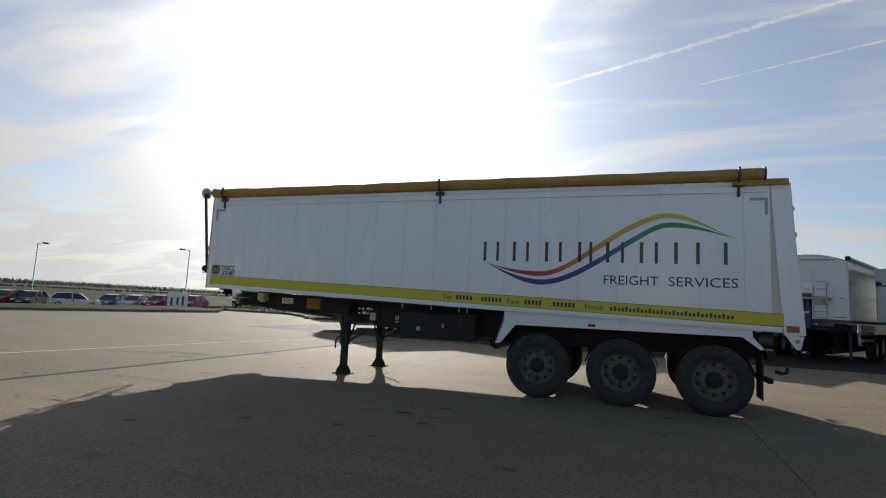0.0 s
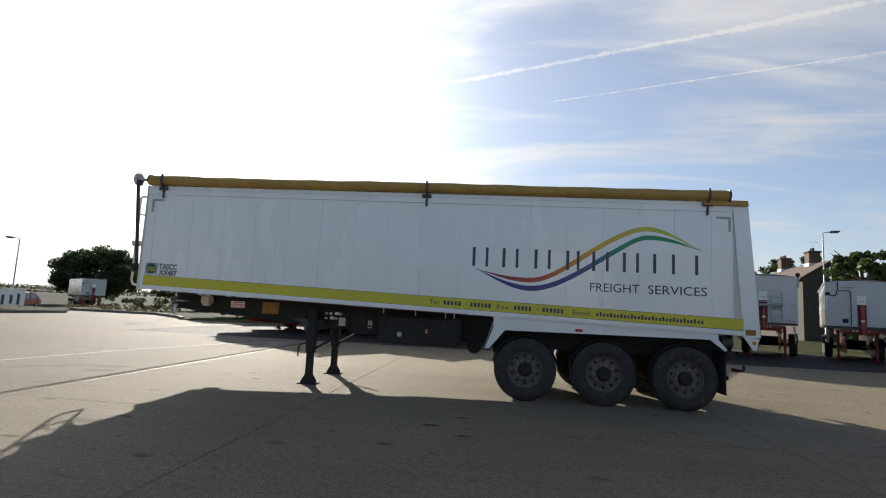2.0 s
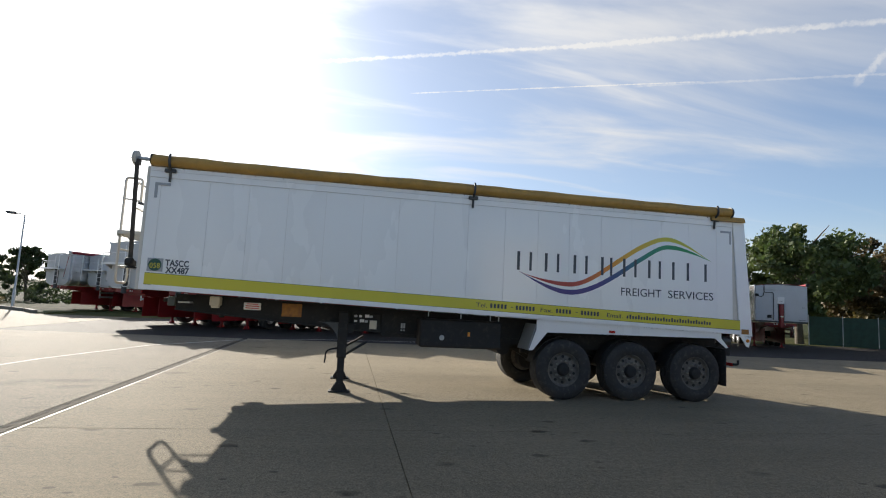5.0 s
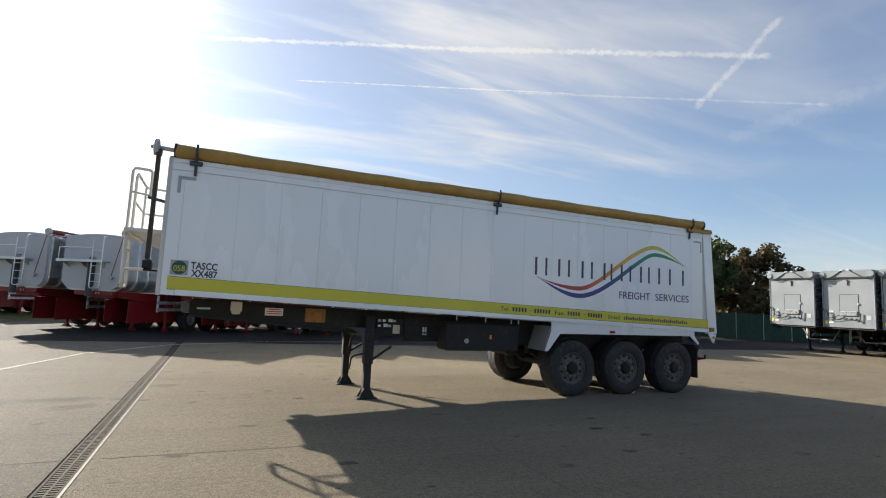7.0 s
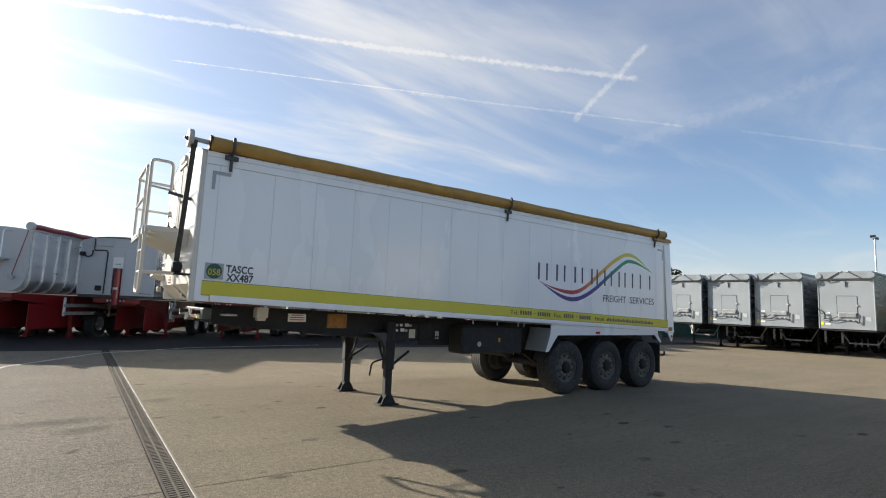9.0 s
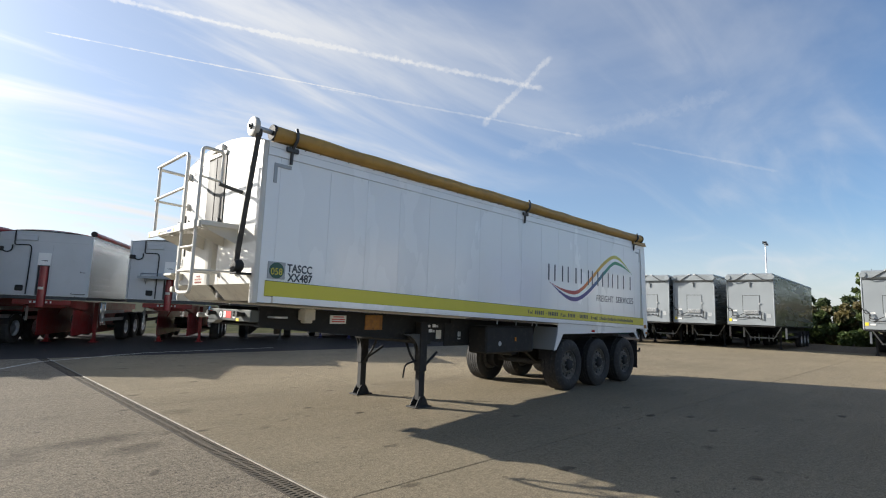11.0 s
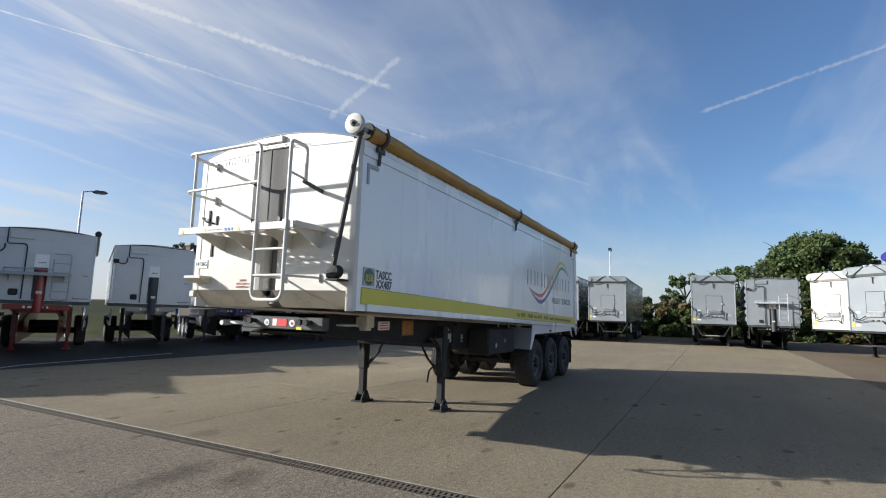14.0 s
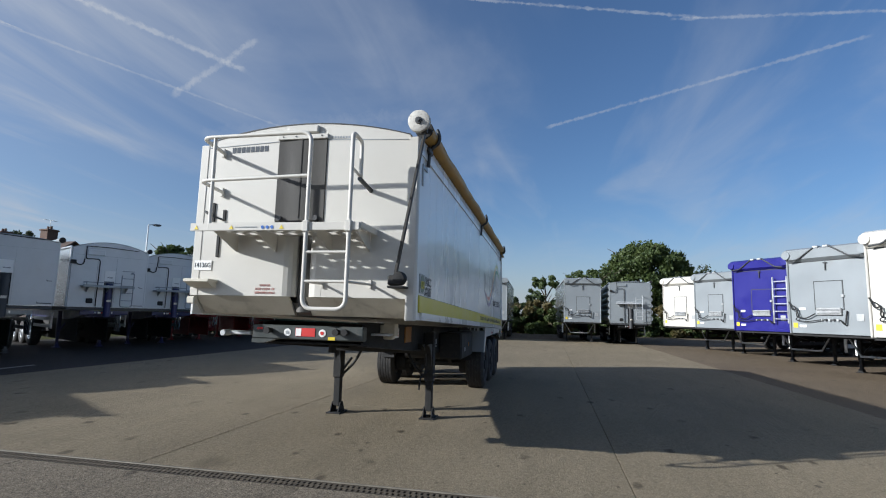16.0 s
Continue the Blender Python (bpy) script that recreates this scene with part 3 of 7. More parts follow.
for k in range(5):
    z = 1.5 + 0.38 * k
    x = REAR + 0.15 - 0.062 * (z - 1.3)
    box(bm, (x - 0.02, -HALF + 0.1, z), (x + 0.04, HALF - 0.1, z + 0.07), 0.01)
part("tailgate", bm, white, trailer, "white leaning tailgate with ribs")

# arched front wall with a niche for the lifting ram
def crown(y):
    """Height of the arched roof line."""
    return TOP + 0.03 + 0.17 * (1 - (y / (HALF - 0.1)) ** 2)


arch = [(-HALF + 0.1 + (2 * HALF - 0.2) * k / 16, crown(-HALF + 0.1 + (2 * HALF - 0.2) * k / 16)) for k in range(17)]
NL, NR = 0.315, -0.255
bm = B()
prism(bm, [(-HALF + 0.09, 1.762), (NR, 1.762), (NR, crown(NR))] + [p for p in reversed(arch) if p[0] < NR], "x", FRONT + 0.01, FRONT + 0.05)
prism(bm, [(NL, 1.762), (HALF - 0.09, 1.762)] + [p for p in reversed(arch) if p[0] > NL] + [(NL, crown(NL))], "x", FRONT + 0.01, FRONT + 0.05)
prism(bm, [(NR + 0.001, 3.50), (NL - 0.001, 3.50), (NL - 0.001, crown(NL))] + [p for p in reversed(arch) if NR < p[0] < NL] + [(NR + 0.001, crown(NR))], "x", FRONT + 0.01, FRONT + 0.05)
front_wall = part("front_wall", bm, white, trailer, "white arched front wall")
for y0, y1 in ((-HALF + 0.09, -0.10), (0.10, HALF - 0.09)):
    bm = B()
    prism(bm, [(FRONT + 0.01, 1.760), (FRONT + 0.20, 1.565), (FRONT + 0.24, 1.565), (FRONT + 0.05, 1.760)], "y", y0, y1)
    part("lower_chamfer", bm, flare_cream, front_wall, "cream underside flare, darkened for shade, grimy")
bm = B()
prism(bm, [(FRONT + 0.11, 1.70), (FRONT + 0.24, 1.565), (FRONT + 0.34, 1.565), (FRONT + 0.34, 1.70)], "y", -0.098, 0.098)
part("niche_floor", bm, niche_grey, front_wall, "grimy foot of the niche, painted dark as in shade")
# the niche: rounded inner walls and a dark back, the recess's shade in their colour
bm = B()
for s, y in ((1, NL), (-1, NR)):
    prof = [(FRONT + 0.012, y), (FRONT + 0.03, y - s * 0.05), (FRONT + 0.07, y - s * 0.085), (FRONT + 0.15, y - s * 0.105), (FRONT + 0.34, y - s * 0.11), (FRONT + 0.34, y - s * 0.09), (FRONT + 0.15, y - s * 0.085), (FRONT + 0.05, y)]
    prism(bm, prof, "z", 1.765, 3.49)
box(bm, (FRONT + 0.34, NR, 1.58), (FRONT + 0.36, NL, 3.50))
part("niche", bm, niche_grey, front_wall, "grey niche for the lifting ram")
for s, y, y2 in ((1, NL, 0.075), (-1, NR, -0.095)):
    bm = B()
    prism(bm, [(FRONT + 0.008, y + s * 0.01), (FRONT + 0.008, y2 + s * 0.10), (FRONT + 0.022, y2 + s * 0.05), (FRONT + 0.05, y2 + s * 0.018), (FRONT + 0.11, y2), (FRONT + 0.32, y2), (FRONT + 0.32, y2 + s * 0.01), (FRONT + 0.05, y + s * 0.01)], "z", 1.762, 2.47)
    part("niche_cheek", bm, white, front_wall, "white rounded cheek of the niche")
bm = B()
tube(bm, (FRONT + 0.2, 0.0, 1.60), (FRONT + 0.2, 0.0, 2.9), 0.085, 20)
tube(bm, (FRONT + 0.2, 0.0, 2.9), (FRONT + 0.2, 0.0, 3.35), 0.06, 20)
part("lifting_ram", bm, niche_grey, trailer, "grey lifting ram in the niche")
# the curtain over the top of the niche, in two hanging folds
bm = B()
wave = [(FRONT - 0.002 + 0.004 * math.sin(k / 24 * 9.5), NR + 0.005 + (NL - NR - 0.01) * k / 24) for k in range(25)]
prism(bm, wave + [(x + 0.006, y) for x, y in reversed(wave)], "z", 2.575, 3.485)
curtain = part("ram_cover", bm, shade_cloth, front_wall, "grey-brown hanging cover over the ram niche")
bm = B()
box(bm, (FRONT - 0.02, NR - 0.01, 3.475), (FRONT + 0.012, NL + 0.01, 3.53), 0.006)
cover_rail = part("cover_rail", bm, white, front_wall)
for k in range(4):
    bm = B()
    lathe(bm, [(0.009, -0.006), (0.009, 0.0), (0.004, 0.002)], (FRONT - 0.02, NR + 0.06 + 0.15 * k, 3.505), "x", 8)
    part("bolt", bm, iron, cover_rail)
bm = B()
box(bm, (FRONT - 0.0115, 0.028, 2.60), (FRONT - 0.006, 0.036, 3.475))
part("cover_seam", bm, black, curtain)
bm = B()
box(bm, (FRONT - 0.035, -0.155, 3.54), (FRONT + 0.06, 0.20, 3.628), 0.012)
part("cover_hood", bm, white, front_wall)
bm = B()
for (ya, za), (yb, zb) in zip(arch, arch[1:]):
    prism(bm, [(ya, za + 0.001), (yb, zb + 0.001), (yb, zb + 0.011), (ya, za + 0.011)], "x", FRONT + 0.004, FRONT + 0.118)
part("arch_edging", bm, iron, front_wall, "thin dark edging along the arch")
for y in (NL - 0.06, NR + 0.09):
    bm = B()
    tube(bm, (FRONT - 0.03, y, 2.60), (FRONT + 0.01, y, 2.60), 0.03, 12)
    part("cover_clamp", bm, iron, front_wall)
# seam below the arch, two slots, handles, step
bm = B()
prism(bm, [(NL, 3.462), (NL, 3.469), (HALF - 0.10, 3.425), (HALF - 0.10, 3.418)], "x", FRONT + 0.004, FRONT + 0.012)
part("seam", bm, grey_ink, front_wall)
bm = B()
prism(bm, [(NR, 3.462), (NR, 3.469), (-HALF + 0.12, 3.435), (-HALF + 0.12, 3.428)], "x", FRONT + 0.004, FRONT + 0.012)
part("seam", bm, grey_ink, front_wall)
for y, z0, z1 in ((1.055, 2.573, 2.784), (0.92, 2.584, 2.705), (0.973, 2.18, 2.43)):
    bm = B()
    box(bm, (FRONT - 0.004, y - 0.018, z0), (FRONT + 0.012, y + 0.018, z1), 0.004)
    part("sight_slot", bm, black, front_wall, "narrow dark sight slot")
bm = B()
box(bm, (FRONT - 0.16, 0.94, 1.895), (FRONT + 0.01, 1.245, 1.93), 0.006)
prism(bm, [(FRONT - 0.15, 1.895), (FRONT + 0.01, 1.895), (FRONT + 0.01, 1.84), (FRONT - 0.06, 1.85)], "y", 0.955, 1.23)
box(bm, (FRONT - 0.05, 1.17, 1.665), (FRONT + 0.01, 1.265, 1.745), 0.01)
part("step_box", bm, cream, front_wall)
bm = B()
sweep(bm, fillet([(FRONT, 1.13, 2.68), (FRONT - 0.07, 1.12, 2.68), (FRONT - 0.07, 1.02, 2.62), (FRONT, 0.95, 2.60)], 0.03), 0.011)
part("grab_handle", bm, iron, front_wall)

# gantry: perforated platform, ladder and rails in one bent white tube
PX = FRONT - 0.485
bm = B()
for k in range(6):
    x = PX + 0.012 + k * 0.080
    box(bm, (x, -0.845, 2.440), (x + 0.048, 0.93, 2.45), 0.002)
    for j in range(12):
        y = -0.845 + 0.155 * j + (0.07 if k % 2 else 0.0)
        box(bm, (x + 0.044, y, 2.441), (x + 0.082, y + 0.07, 2.449))
box(bm, (PX - 0.012, -0.845, 2.385), (PX + 0.012, 0.95, 2.465), 0.004)
box(bm, (PX + 0.49, -0.86, 2.41), (FRONT + 0.01, 0.94, 2.46), 0.004)
box(bm, (PX + 0.01, -0.86, 2.41), (FRONT + 0.01, -0.845, 2.47), 0.003)
platform = part("platform", bm, white, trailer, "white perforated walkway platform")
for y in (-0.785, -0.354, 0.272, 0.736):
    bm = B()
    prism(bm, [(PX + 0.06, 2.425), (FRONT + 0.01, 2.425), (FRONT + 0.01, 2.24), (FRONT - 0.02, 2.24), (PX + 0.06, 2.40)], "y", y - 0.006, y + 0.006)
    part("bracket", bm, white, platform)
for k, (y, m) in enumerate(((0.878, label_yellow), (0.489, label_yellow), (0.15, label_blue), (0.10, label_blue), (0.05, label_blue), (-0.051, label_yellow))):
    bm = B()
    if m is label_yellow:
        prism(bm, [(y - 0.024, 2.400), (y + 0.024, 2.400), (y, 2.440)], "x", PX - 0.016, PX - 0.013)
    else:
        lathe(bm, [(0.017, -0.002), (0.017, 0.002)], (PX - 0.015, y, 2.418), "x", 14)
    part("warning_sticker", bm, m, platform, "yellow warning triangle" if m is label_yellow else "round blue sticker")
bm = B()
for k in range(11):
    y = 0.44 - k * 0.022
    box(bm, (PX - 0.016, y - 0.008, 2.415), (PX - 0.0125, y + 0.008, 2.425))
tagged(part("printed_line", bm, grey_ink, platform, "small grey unread print"), kind="stuff")
LL, LR = -0.305, -0.74
LOOP = PX + 0.25
bm = B()
sweep(bm, fillet([(FRONT + 0.02, 0.976, 3.35), (PX, 0.90, 3.36), (PX, LL, 3.37), (PX, LL, 1.635), (PX, LR, 1.635), (PX, LR, 2.6)], 0.11, 6) + fillet([(PX, LR, 2.7), (PX, LR, 3.35), (LOOP, LR, 3.34), (LOOP, LR, 2.94)], 0.06, 5), 0.021, 10)
ladder = part("ladder", bm, white, trailer, "white tubular ladder and top rail")
bm = B()
sweep(bm, fillet([(FRONT + 0.02, 0.957, 2.90), (PX, 0.89, 2.905), (PX, LL, 2.93)], 0.09, 5), 0.018, 10)
part("mid_rail", bm, white, ladder)
bm = B()
tube(bm, (PX + 0.005, 0.745, 2.40), (PX + 0.005, 0.755, 3.36), 0.019, 10)
part("rail_post", bm, white, ladder)
for z in (2.175, 1.895):
    bm = B()
    tube(bm, (PX, LL, z), (PX, LR, z), 0.015, 10)
    part("rung", bm, white, ladder)
bm = B()
tube(bm, (PX, LR, 3.0), (LOOP, LR, 2.97), 0.015, 8)
part("loop_bar", bm, white, ladder)
for y0, y1 in ((LR, LR - 0.07), (LL, LL + 0.02)):
    bm = B()
    tube(bm, (PX, y0, 1.895), (FRONT + 0.01, y1, 1.90), 0.013, 8)
    part("ladder_stay", bm, white, ladder)
    bm = B()
    box(bm, (FRONT - 0.014, y1 - 0.012, 1.855), (FRONT + 0.01, y1 + 0.012, 1.945), 0.004)
    part("stay_clip", bm, white, ladder)
bm = B()
tube(bm, (LOOP - 0.03, LR, 2.945), (FRONT + 0.01, LR - 0.03, 2.885), 0.024, 10)
part("rubber_stay", bm, iron, ladder, "dark clamp of the hand rail")
for y, z in ((0.976, 3.35), (0.957, 2.90)):
    bm = B()
    box(bm, (FRONT - 0.03, y - 0.018, z - 0.05), (FRONT + 0.01, y + 0.018, z + 0.05), 0.006)
    part("rail_clip", bm, white, ladder)
for y in (LL, LR):
    bm = B()
    box(bm, (PX - 0.035, y - 0.03, 2.37), (PX + 0.02, y + 0.03, 2.48), 0.006)
    part("ladder_bracket", bm, white, ladder)

# rolled tarpaulin, its tube, drum and cranking rod
RY, RZ = -HALF - 0.03, 3.55
bm = B()
pts, rad = [], []
for k in range(41):
    f = k / 40
    x = -8.64 + f * 10.16
    sag = 0.011 * math.sin(math.pi * min(f / 0.48, 1.0)) if f < 0.48 else 0.007 * math.sin(math.pi * (f - 0.48) / 0.52)
    pts.append((x, RY + 0.006 * math.sin(x * 3.1), RZ - sag + 0.004 * math.sin(x * 5.3)))
    rad.append(0.09 - 0.10 * sag + 0.003 * math.sin(x * 7.7))
sweep(bm, pts, rad, 18)
roll = part("rolled_tarpaulin", bm, tarp, trailer, "mustard tarpaulin rolled along the top edge")
bm = B()
prism(bm, [(RY - 0.05, 3.385), (RY + 0.012, 3.385), (RY + 0.06, 3.455), (RY - 0.02, 3.475)], "x", 1.12, 1.83)
part("tarpaulin_hem", bm, tarp, trailer, "folded mustard hem under the roll")
bm = B()
for k in range(46):
    x = -8.4 + k * 0.215
    lathe(bm, [(0.007, -0.006), (0.007, 0.004), (0.003, 0.006)], (x, -HALF - 0.018, 3.44), "y", 8)
tagged(part("hem_studs", bm, iron, trailer), "small dark studs along the hem", kind="stuff")
bm = B()
for k in range(16):
    (ya, za), (yb, zb) = arch[k], arch[k + 1]
    prism(bm, [(ya, za + 0.004), (yb, zb + 0.004), (yb, zb + 0.010), (ya, za + 0.010)], "x", FRONT + 0.12, REAR - 0.02)
prism(bm, [(RY + 0.01, RZ - 0.075), (arch[0][0], arch[0][1] + 0.004), (arch[0][0], arch[0][1] + 0.016), (RY + 0.01, RZ - 0.02)], "x", FRONT + 0.14, REAR - 0.3)
part("roof_sheet", bm, tarp, trailer, "tarpaulin drawn over the arched roof")
DX, DZ = -8.87, RZ + 0.005
bm = B()
tube(bm, (DX, RY, DZ), (-8.60, RY, RZ - 0.004), 0.030, 14)
part("roll_tube", bm, galv, roll)
bm = B()
lathe(bm, [(0.03, -0.036), (0.104, -0.036), (0.114, -0.030), (0.116, 0.018), (0.108, 0.026), (0.03, 0.026)], (DX, RY, DZ), "x", 30)
drum = part("drum", bm, drum_white, roll, "dusty white end drum of the tarpaulin roll")
bm = B()
lathe(bm, [(0.010, -0.075), (0.018, -0.075), (0.020, -0.055), (0.036, -0.052), (0.038, -0.03)], (DX, RY, DZ), "x", 12)
part("drum_hub", bm, iron, drum)
bm = B()
lathe(bm, [(0.028, -0.014), (0.092, -0.012), (0.097, -0.004), (0.097, 0.022), (0.09, 0.024)], (-8.645, RY, RZ), "x", 20)
part("roll_cap", bm, black, roll, "black end ring of the roll")
bm = B()
lathe(bm, [(0.05, -0.015), (0.108, -0.012), (0.108, 0.015), (0.05, 0.02)], (1.53, RY, RZ), "x", 20)
part("roll_cap", bm, iron, roll)
bm = B()
a, b = Vector((-8.835, RY - 0.06, RZ - 0.05)), Vector((-8.87, -HALF + 0.165, 1.98))
prism(bm, [(a.y - 0.010, a.z), (a.y + 0.010, a.z + 0.004), (b.y + 0.010, b.z + 0.004), (b.y - 0.010, b.z)], "x", -0.030, 0.030)
for v in bm.verts:
    v.co.x += a.x + (b.x - a.x) * (a.z - v.co.z) / (a.z - b.z)
box(bm, (a.x - 0.035, a.y - 0.02, a.z - 0.06), (a.x + 0.035, RY + 0.02, a.z + 0.03), 0.008)
rod = part("crank_rod", bm, rod_steel, trailer, "dusty brown flat cranking bar")
bm = B()
lathe(bm, [(0.02, -0.06), (0.058, -0.055), (0.07, -0.02), (0.07, 0.03), (0.05, 0.05), (0.02, 0.06)], (-8.86, -HALF + 0.125, 1.955), "x", 18)
box(bm, (-8.91, -HALF + 0.13, 1.885), (-8.80, -HALF + 0.235, 1.985), 0.015)
box(bm, (-8.90, -HALF + 0.07, 1.86), (-8.71, -HALF + 0.24, 1.882), 0.005)
part("crank_gearbox", bm, black, rod, "black crank gearbox")
# hooked stops that hold the roll
for x in (-8.37, -3.51, 1.20):
    bm = B()
    sweep(bm, fillet([(x, -HALF - 0.02, 3.225), (x, -HALF - 0.035, 3.42), (x, -HALF - 0.135, 3.49), (x, -HALF - 0.142, 3.57), (x, -HALF - 0.11, 3.645)], 0.05), 0.020, 8)
    box(bm, (x - 0.085, -HALF - 0.055, 3.365), (x + 0.085, -HALF - 0.02, 3.43), 0.012)
    part("roll_stop", bm, iron, trailer, "dark hooked stop holding the roll")

# ---- stripe, lettering and swoosh on the near side ----
FACE = -HALF - 0.0005
bm = B()
stripe = lambda x, o: 1.627 - 0.0268 * (x + 8.57) + o
prism(bm, [(-8.585, stripe(-8.585, 0)), (1.742, stripe(1.742, 0)), (1.742, stripe(1.742, 0.176)), (-8.585, stripe(-8.585, 0.176))], "y", FACE - 0.0165, FACE + 0.001)
part("stripe", bm, lime, body, "yellow-green vinyl stripe")
bm = B()
for o in (-0.004, 0.174):
    prism(bm, [(-8.586, stripe(-8.585, o)), (1.743, stripe(1.742, o)), (1.743, stripe(1.742, o + 0.006)), (-8.586, stripe(-8.585, o + 0.006))], "y", FACE - 0.0172, FACE - 0.0165)
part("stripe_edge", bm, ink, body)


def bars(name, boxes, material, parent, label, y):
    """Writing that stays unread: upright plain bars of its size."""
    bm = B()
    for x0, x1, z0, z1 in boxes:
        box(bm, (x0, y - 0.0008, z0), (x1, y, z1))
    return part(name, bm, material, parent, label)


# the firm's name stays plain strokes of its size and colour
strokes = []
for a, b, c in ((-2.67, -2.40, 2), (-2.16, -1.89, 2), (-1.62, -1.35, 2), (-1.09, -0.87, 2), (-0.66, -0.39, 2), (-0.16, 0.10, 2), (0.33, 0.38, 1), (0.63, 0.68, 1), (1.00, 1.05, 1)):
    if c == 2:
        strokes += [(a, a + 0.05, 2.213, 2.54), (b - 0.045, b, 2.213, 2.54)]
    else:
        strokes += [(a, b, 2.213, 2.54)]
for stroke in strokes:
    bars("name_stroke", [stroke], ink, body, "charcoal stroke of the firm's name", FACE - 0.0015)
lettering("small_lettering", "FREIGHT", 0.205, ink, body, (-0.69, FACE - 0.002, 1.872), (1, 0, 0), (0, 0, 1), "charcoal lettering", width=0.80)
lettering("small_lettering", "SERVICES", 0.205, ink, body, (0.25, FACE - 0.002, 1.872), (1, 0, 0), (0, 0, 1), "charcoal lettering", width=0.935)
tilt = (1, 0, -0.0268)
for words, x, wide in (("Tel.", -3.378, 0.19), ("Fax.", -2.22, 0.225), ("Email.", -0.969, 0.305)):
    lettering("stripe_lettering", words, 0.108, ink, body, (x, FACE - 0.0185, stripe(x, 0.048)), tilt, (0.0268, 0, 1), "dark lettering on the stripe", width=wide)
nums = []
for x0, count, step in ((-3.128, 5, 0.063), (-2.67, 6, 0.0605), (-1.934, 5, 0.0602), (-1.465, 6, 0.0605), (-0.585, 31, 0.0556)):
    for k in range(count):
        x = x0 + k * step
        z = stripe(x, 0.05)
        nums.append((x, x + step * 0.62, z, z + (0.074 if step > 0.06 else 0.052 + 0.02 * (k % 3 == 1))))
tagged(bars("number_print", nums, ink, body, "dark bars of unread numbers on the stripe", FACE - 0.0175), kind="stuff")
for x in (-2.765, -1.57):
    bars("number_dash", [(x, x + 0.045, stripe(x, 0.083), stripe(x, 0.092))], ink, body, "", FACE - 0.0175)
lettering("code_lettering", "TASCC", 0.135, ink, body, (-8.315, FACE - 0.002, 1.925), (1, 0, -0.02), (0, 0, 1), "dark code lettering", width=0.34, bold=0.0035)
lettering("code_lettering", "XX487", 0.135, ink, body, (-8.305, FACE - 0.002, 1.815), (1, 0, -0.02), (0, 0, 1), "dark code lettering", width=0.34, bold=0.0035)
bm = B()
box(bm, (-8.565, FACE - 0.0135, 1.828), (-8.345, FACE, 2.03))
badge = part("badge_plate", bm, grey_ink, body, "grey square badge plate")
bm = B()
lathe(bm, [(0.094, -0.001), (0.094, 0.001)], (-8.455, FACE - 0.0145, 1.929), "y", 30)
part("badge_disc", bm, badge_green, body, "dark green badge disc")
lettering("badge_number", "058", 0.115, lime, body, (-8.527, FACE - 0.0175, 1.878), (1, 0, 0), (0, 0, 1), "yellow number on the badge", width=0.145)
for pts in ([(-8.575, 2.965), (-8.535, 2.965), (-8.535, 3.165), (-8.355, 3.165), (-8.355, 3.205), (-8.575, 3.205)], [(1.575, 2.955), (1.535, 2.955), (1.535, 3.165), (1.345, 3.165), (1.345, 3.205), (1.575, 3.205)]):
    bm = B()
    prism(bm, pts, "y", FACE - 0.0145 if pts[0][0] < -8 else FACE - 0.001, FACE)
    part("corner_mark", bm, grey_ink, body, "grey reflective corner mark")


def ribbon(name, upper, lower, material):
    """A swoosh between two smooth lines through a few stations."""
    bm = B()

    def line(st, x):
        for (x0, z0, m0), (x1, z1, m1) in zip(st, st[1:]):
            if x <= x1 + 1e-9:
                h, f = x1 - x0, (x - x0) / (x1 - x0)
                return z0 * (2 * f**3 - 3 * f**2 + 1) + m0 * h * (f**3 - 2 * f**2 + f) + z1 * (3 * f**2 - 2 * f**3) + m1 * h * (f**3 - f**2)
        return st[-1][1]
    xs = [upper[0][0] + (upper[-1][0] - upper[0][0]) * k / 90 for k in range(91)]
    prev = None
    for x in xs:
        zl, zu = line(lower, x), line(upper, x)
        zu = max(zu, zl + 0.002)
        cur = [bm.verts.new((x, FACE - 0.0012, zl)), bm.verts.new((x, FACE - 0.0012, zu)), bm.verts.new((x, FACE, zu)), bm.verts.new((x, FACE, zl))]
        if prev:
            for i in range(4):
                bm.faces.new((prev[i], cur[i], cur[(i + 1) % 4], prev[(i + 1) % 4]))
        prev = cur
    return part(name, bm, material, body, "printed coloured swoosh")


warm = ribbon_mat("swoosh_warm", [(0.0, (0.28, 0.012, 0.03)), (0.30, (0.42, 0.05, 0.03)), (0.42, (0.62, 0.20, 0.02)), (0.55, (0.62, 0.36, 0.03)), (0.75, (0.55, 0.50, 0.04)), (1.0, (0.42, 0.48, 0.05))], -2.62, 1.13)
cool = ribbon_mat("swoosh_cool", [(0.0, (0.05, 0.03, 0.16)), (0.40, (0.035, 0.03, 0.20)), (0.55, (0.02, 0.10, 0.20)), (0.66, (0.015, 0.22, 0.13)), (0.85, (0.02, 0.26, 0.08)), (1.0, (0.03, 0.30, 0.08))], -2.62, 1.13)
ribbon("swoosh", [(-2.62, 2.186, -0.32), (-1.69, 2.052, 0.02), (-0.79, 2.505, 0.66), (-0.31, 2.81, 0.52), (0.20, 2.991, 0.05), (1.135, 2.607, -0.5)], [(-2.62, 2.184, -0.36), (-1.69, 1.974, 0.02), (-0.79, 2.41, 0.66), (-0.31, 2.718, 0.52), (0.20, 2.913, 0.05), (1.135, 2.604, -0.46)], warm)
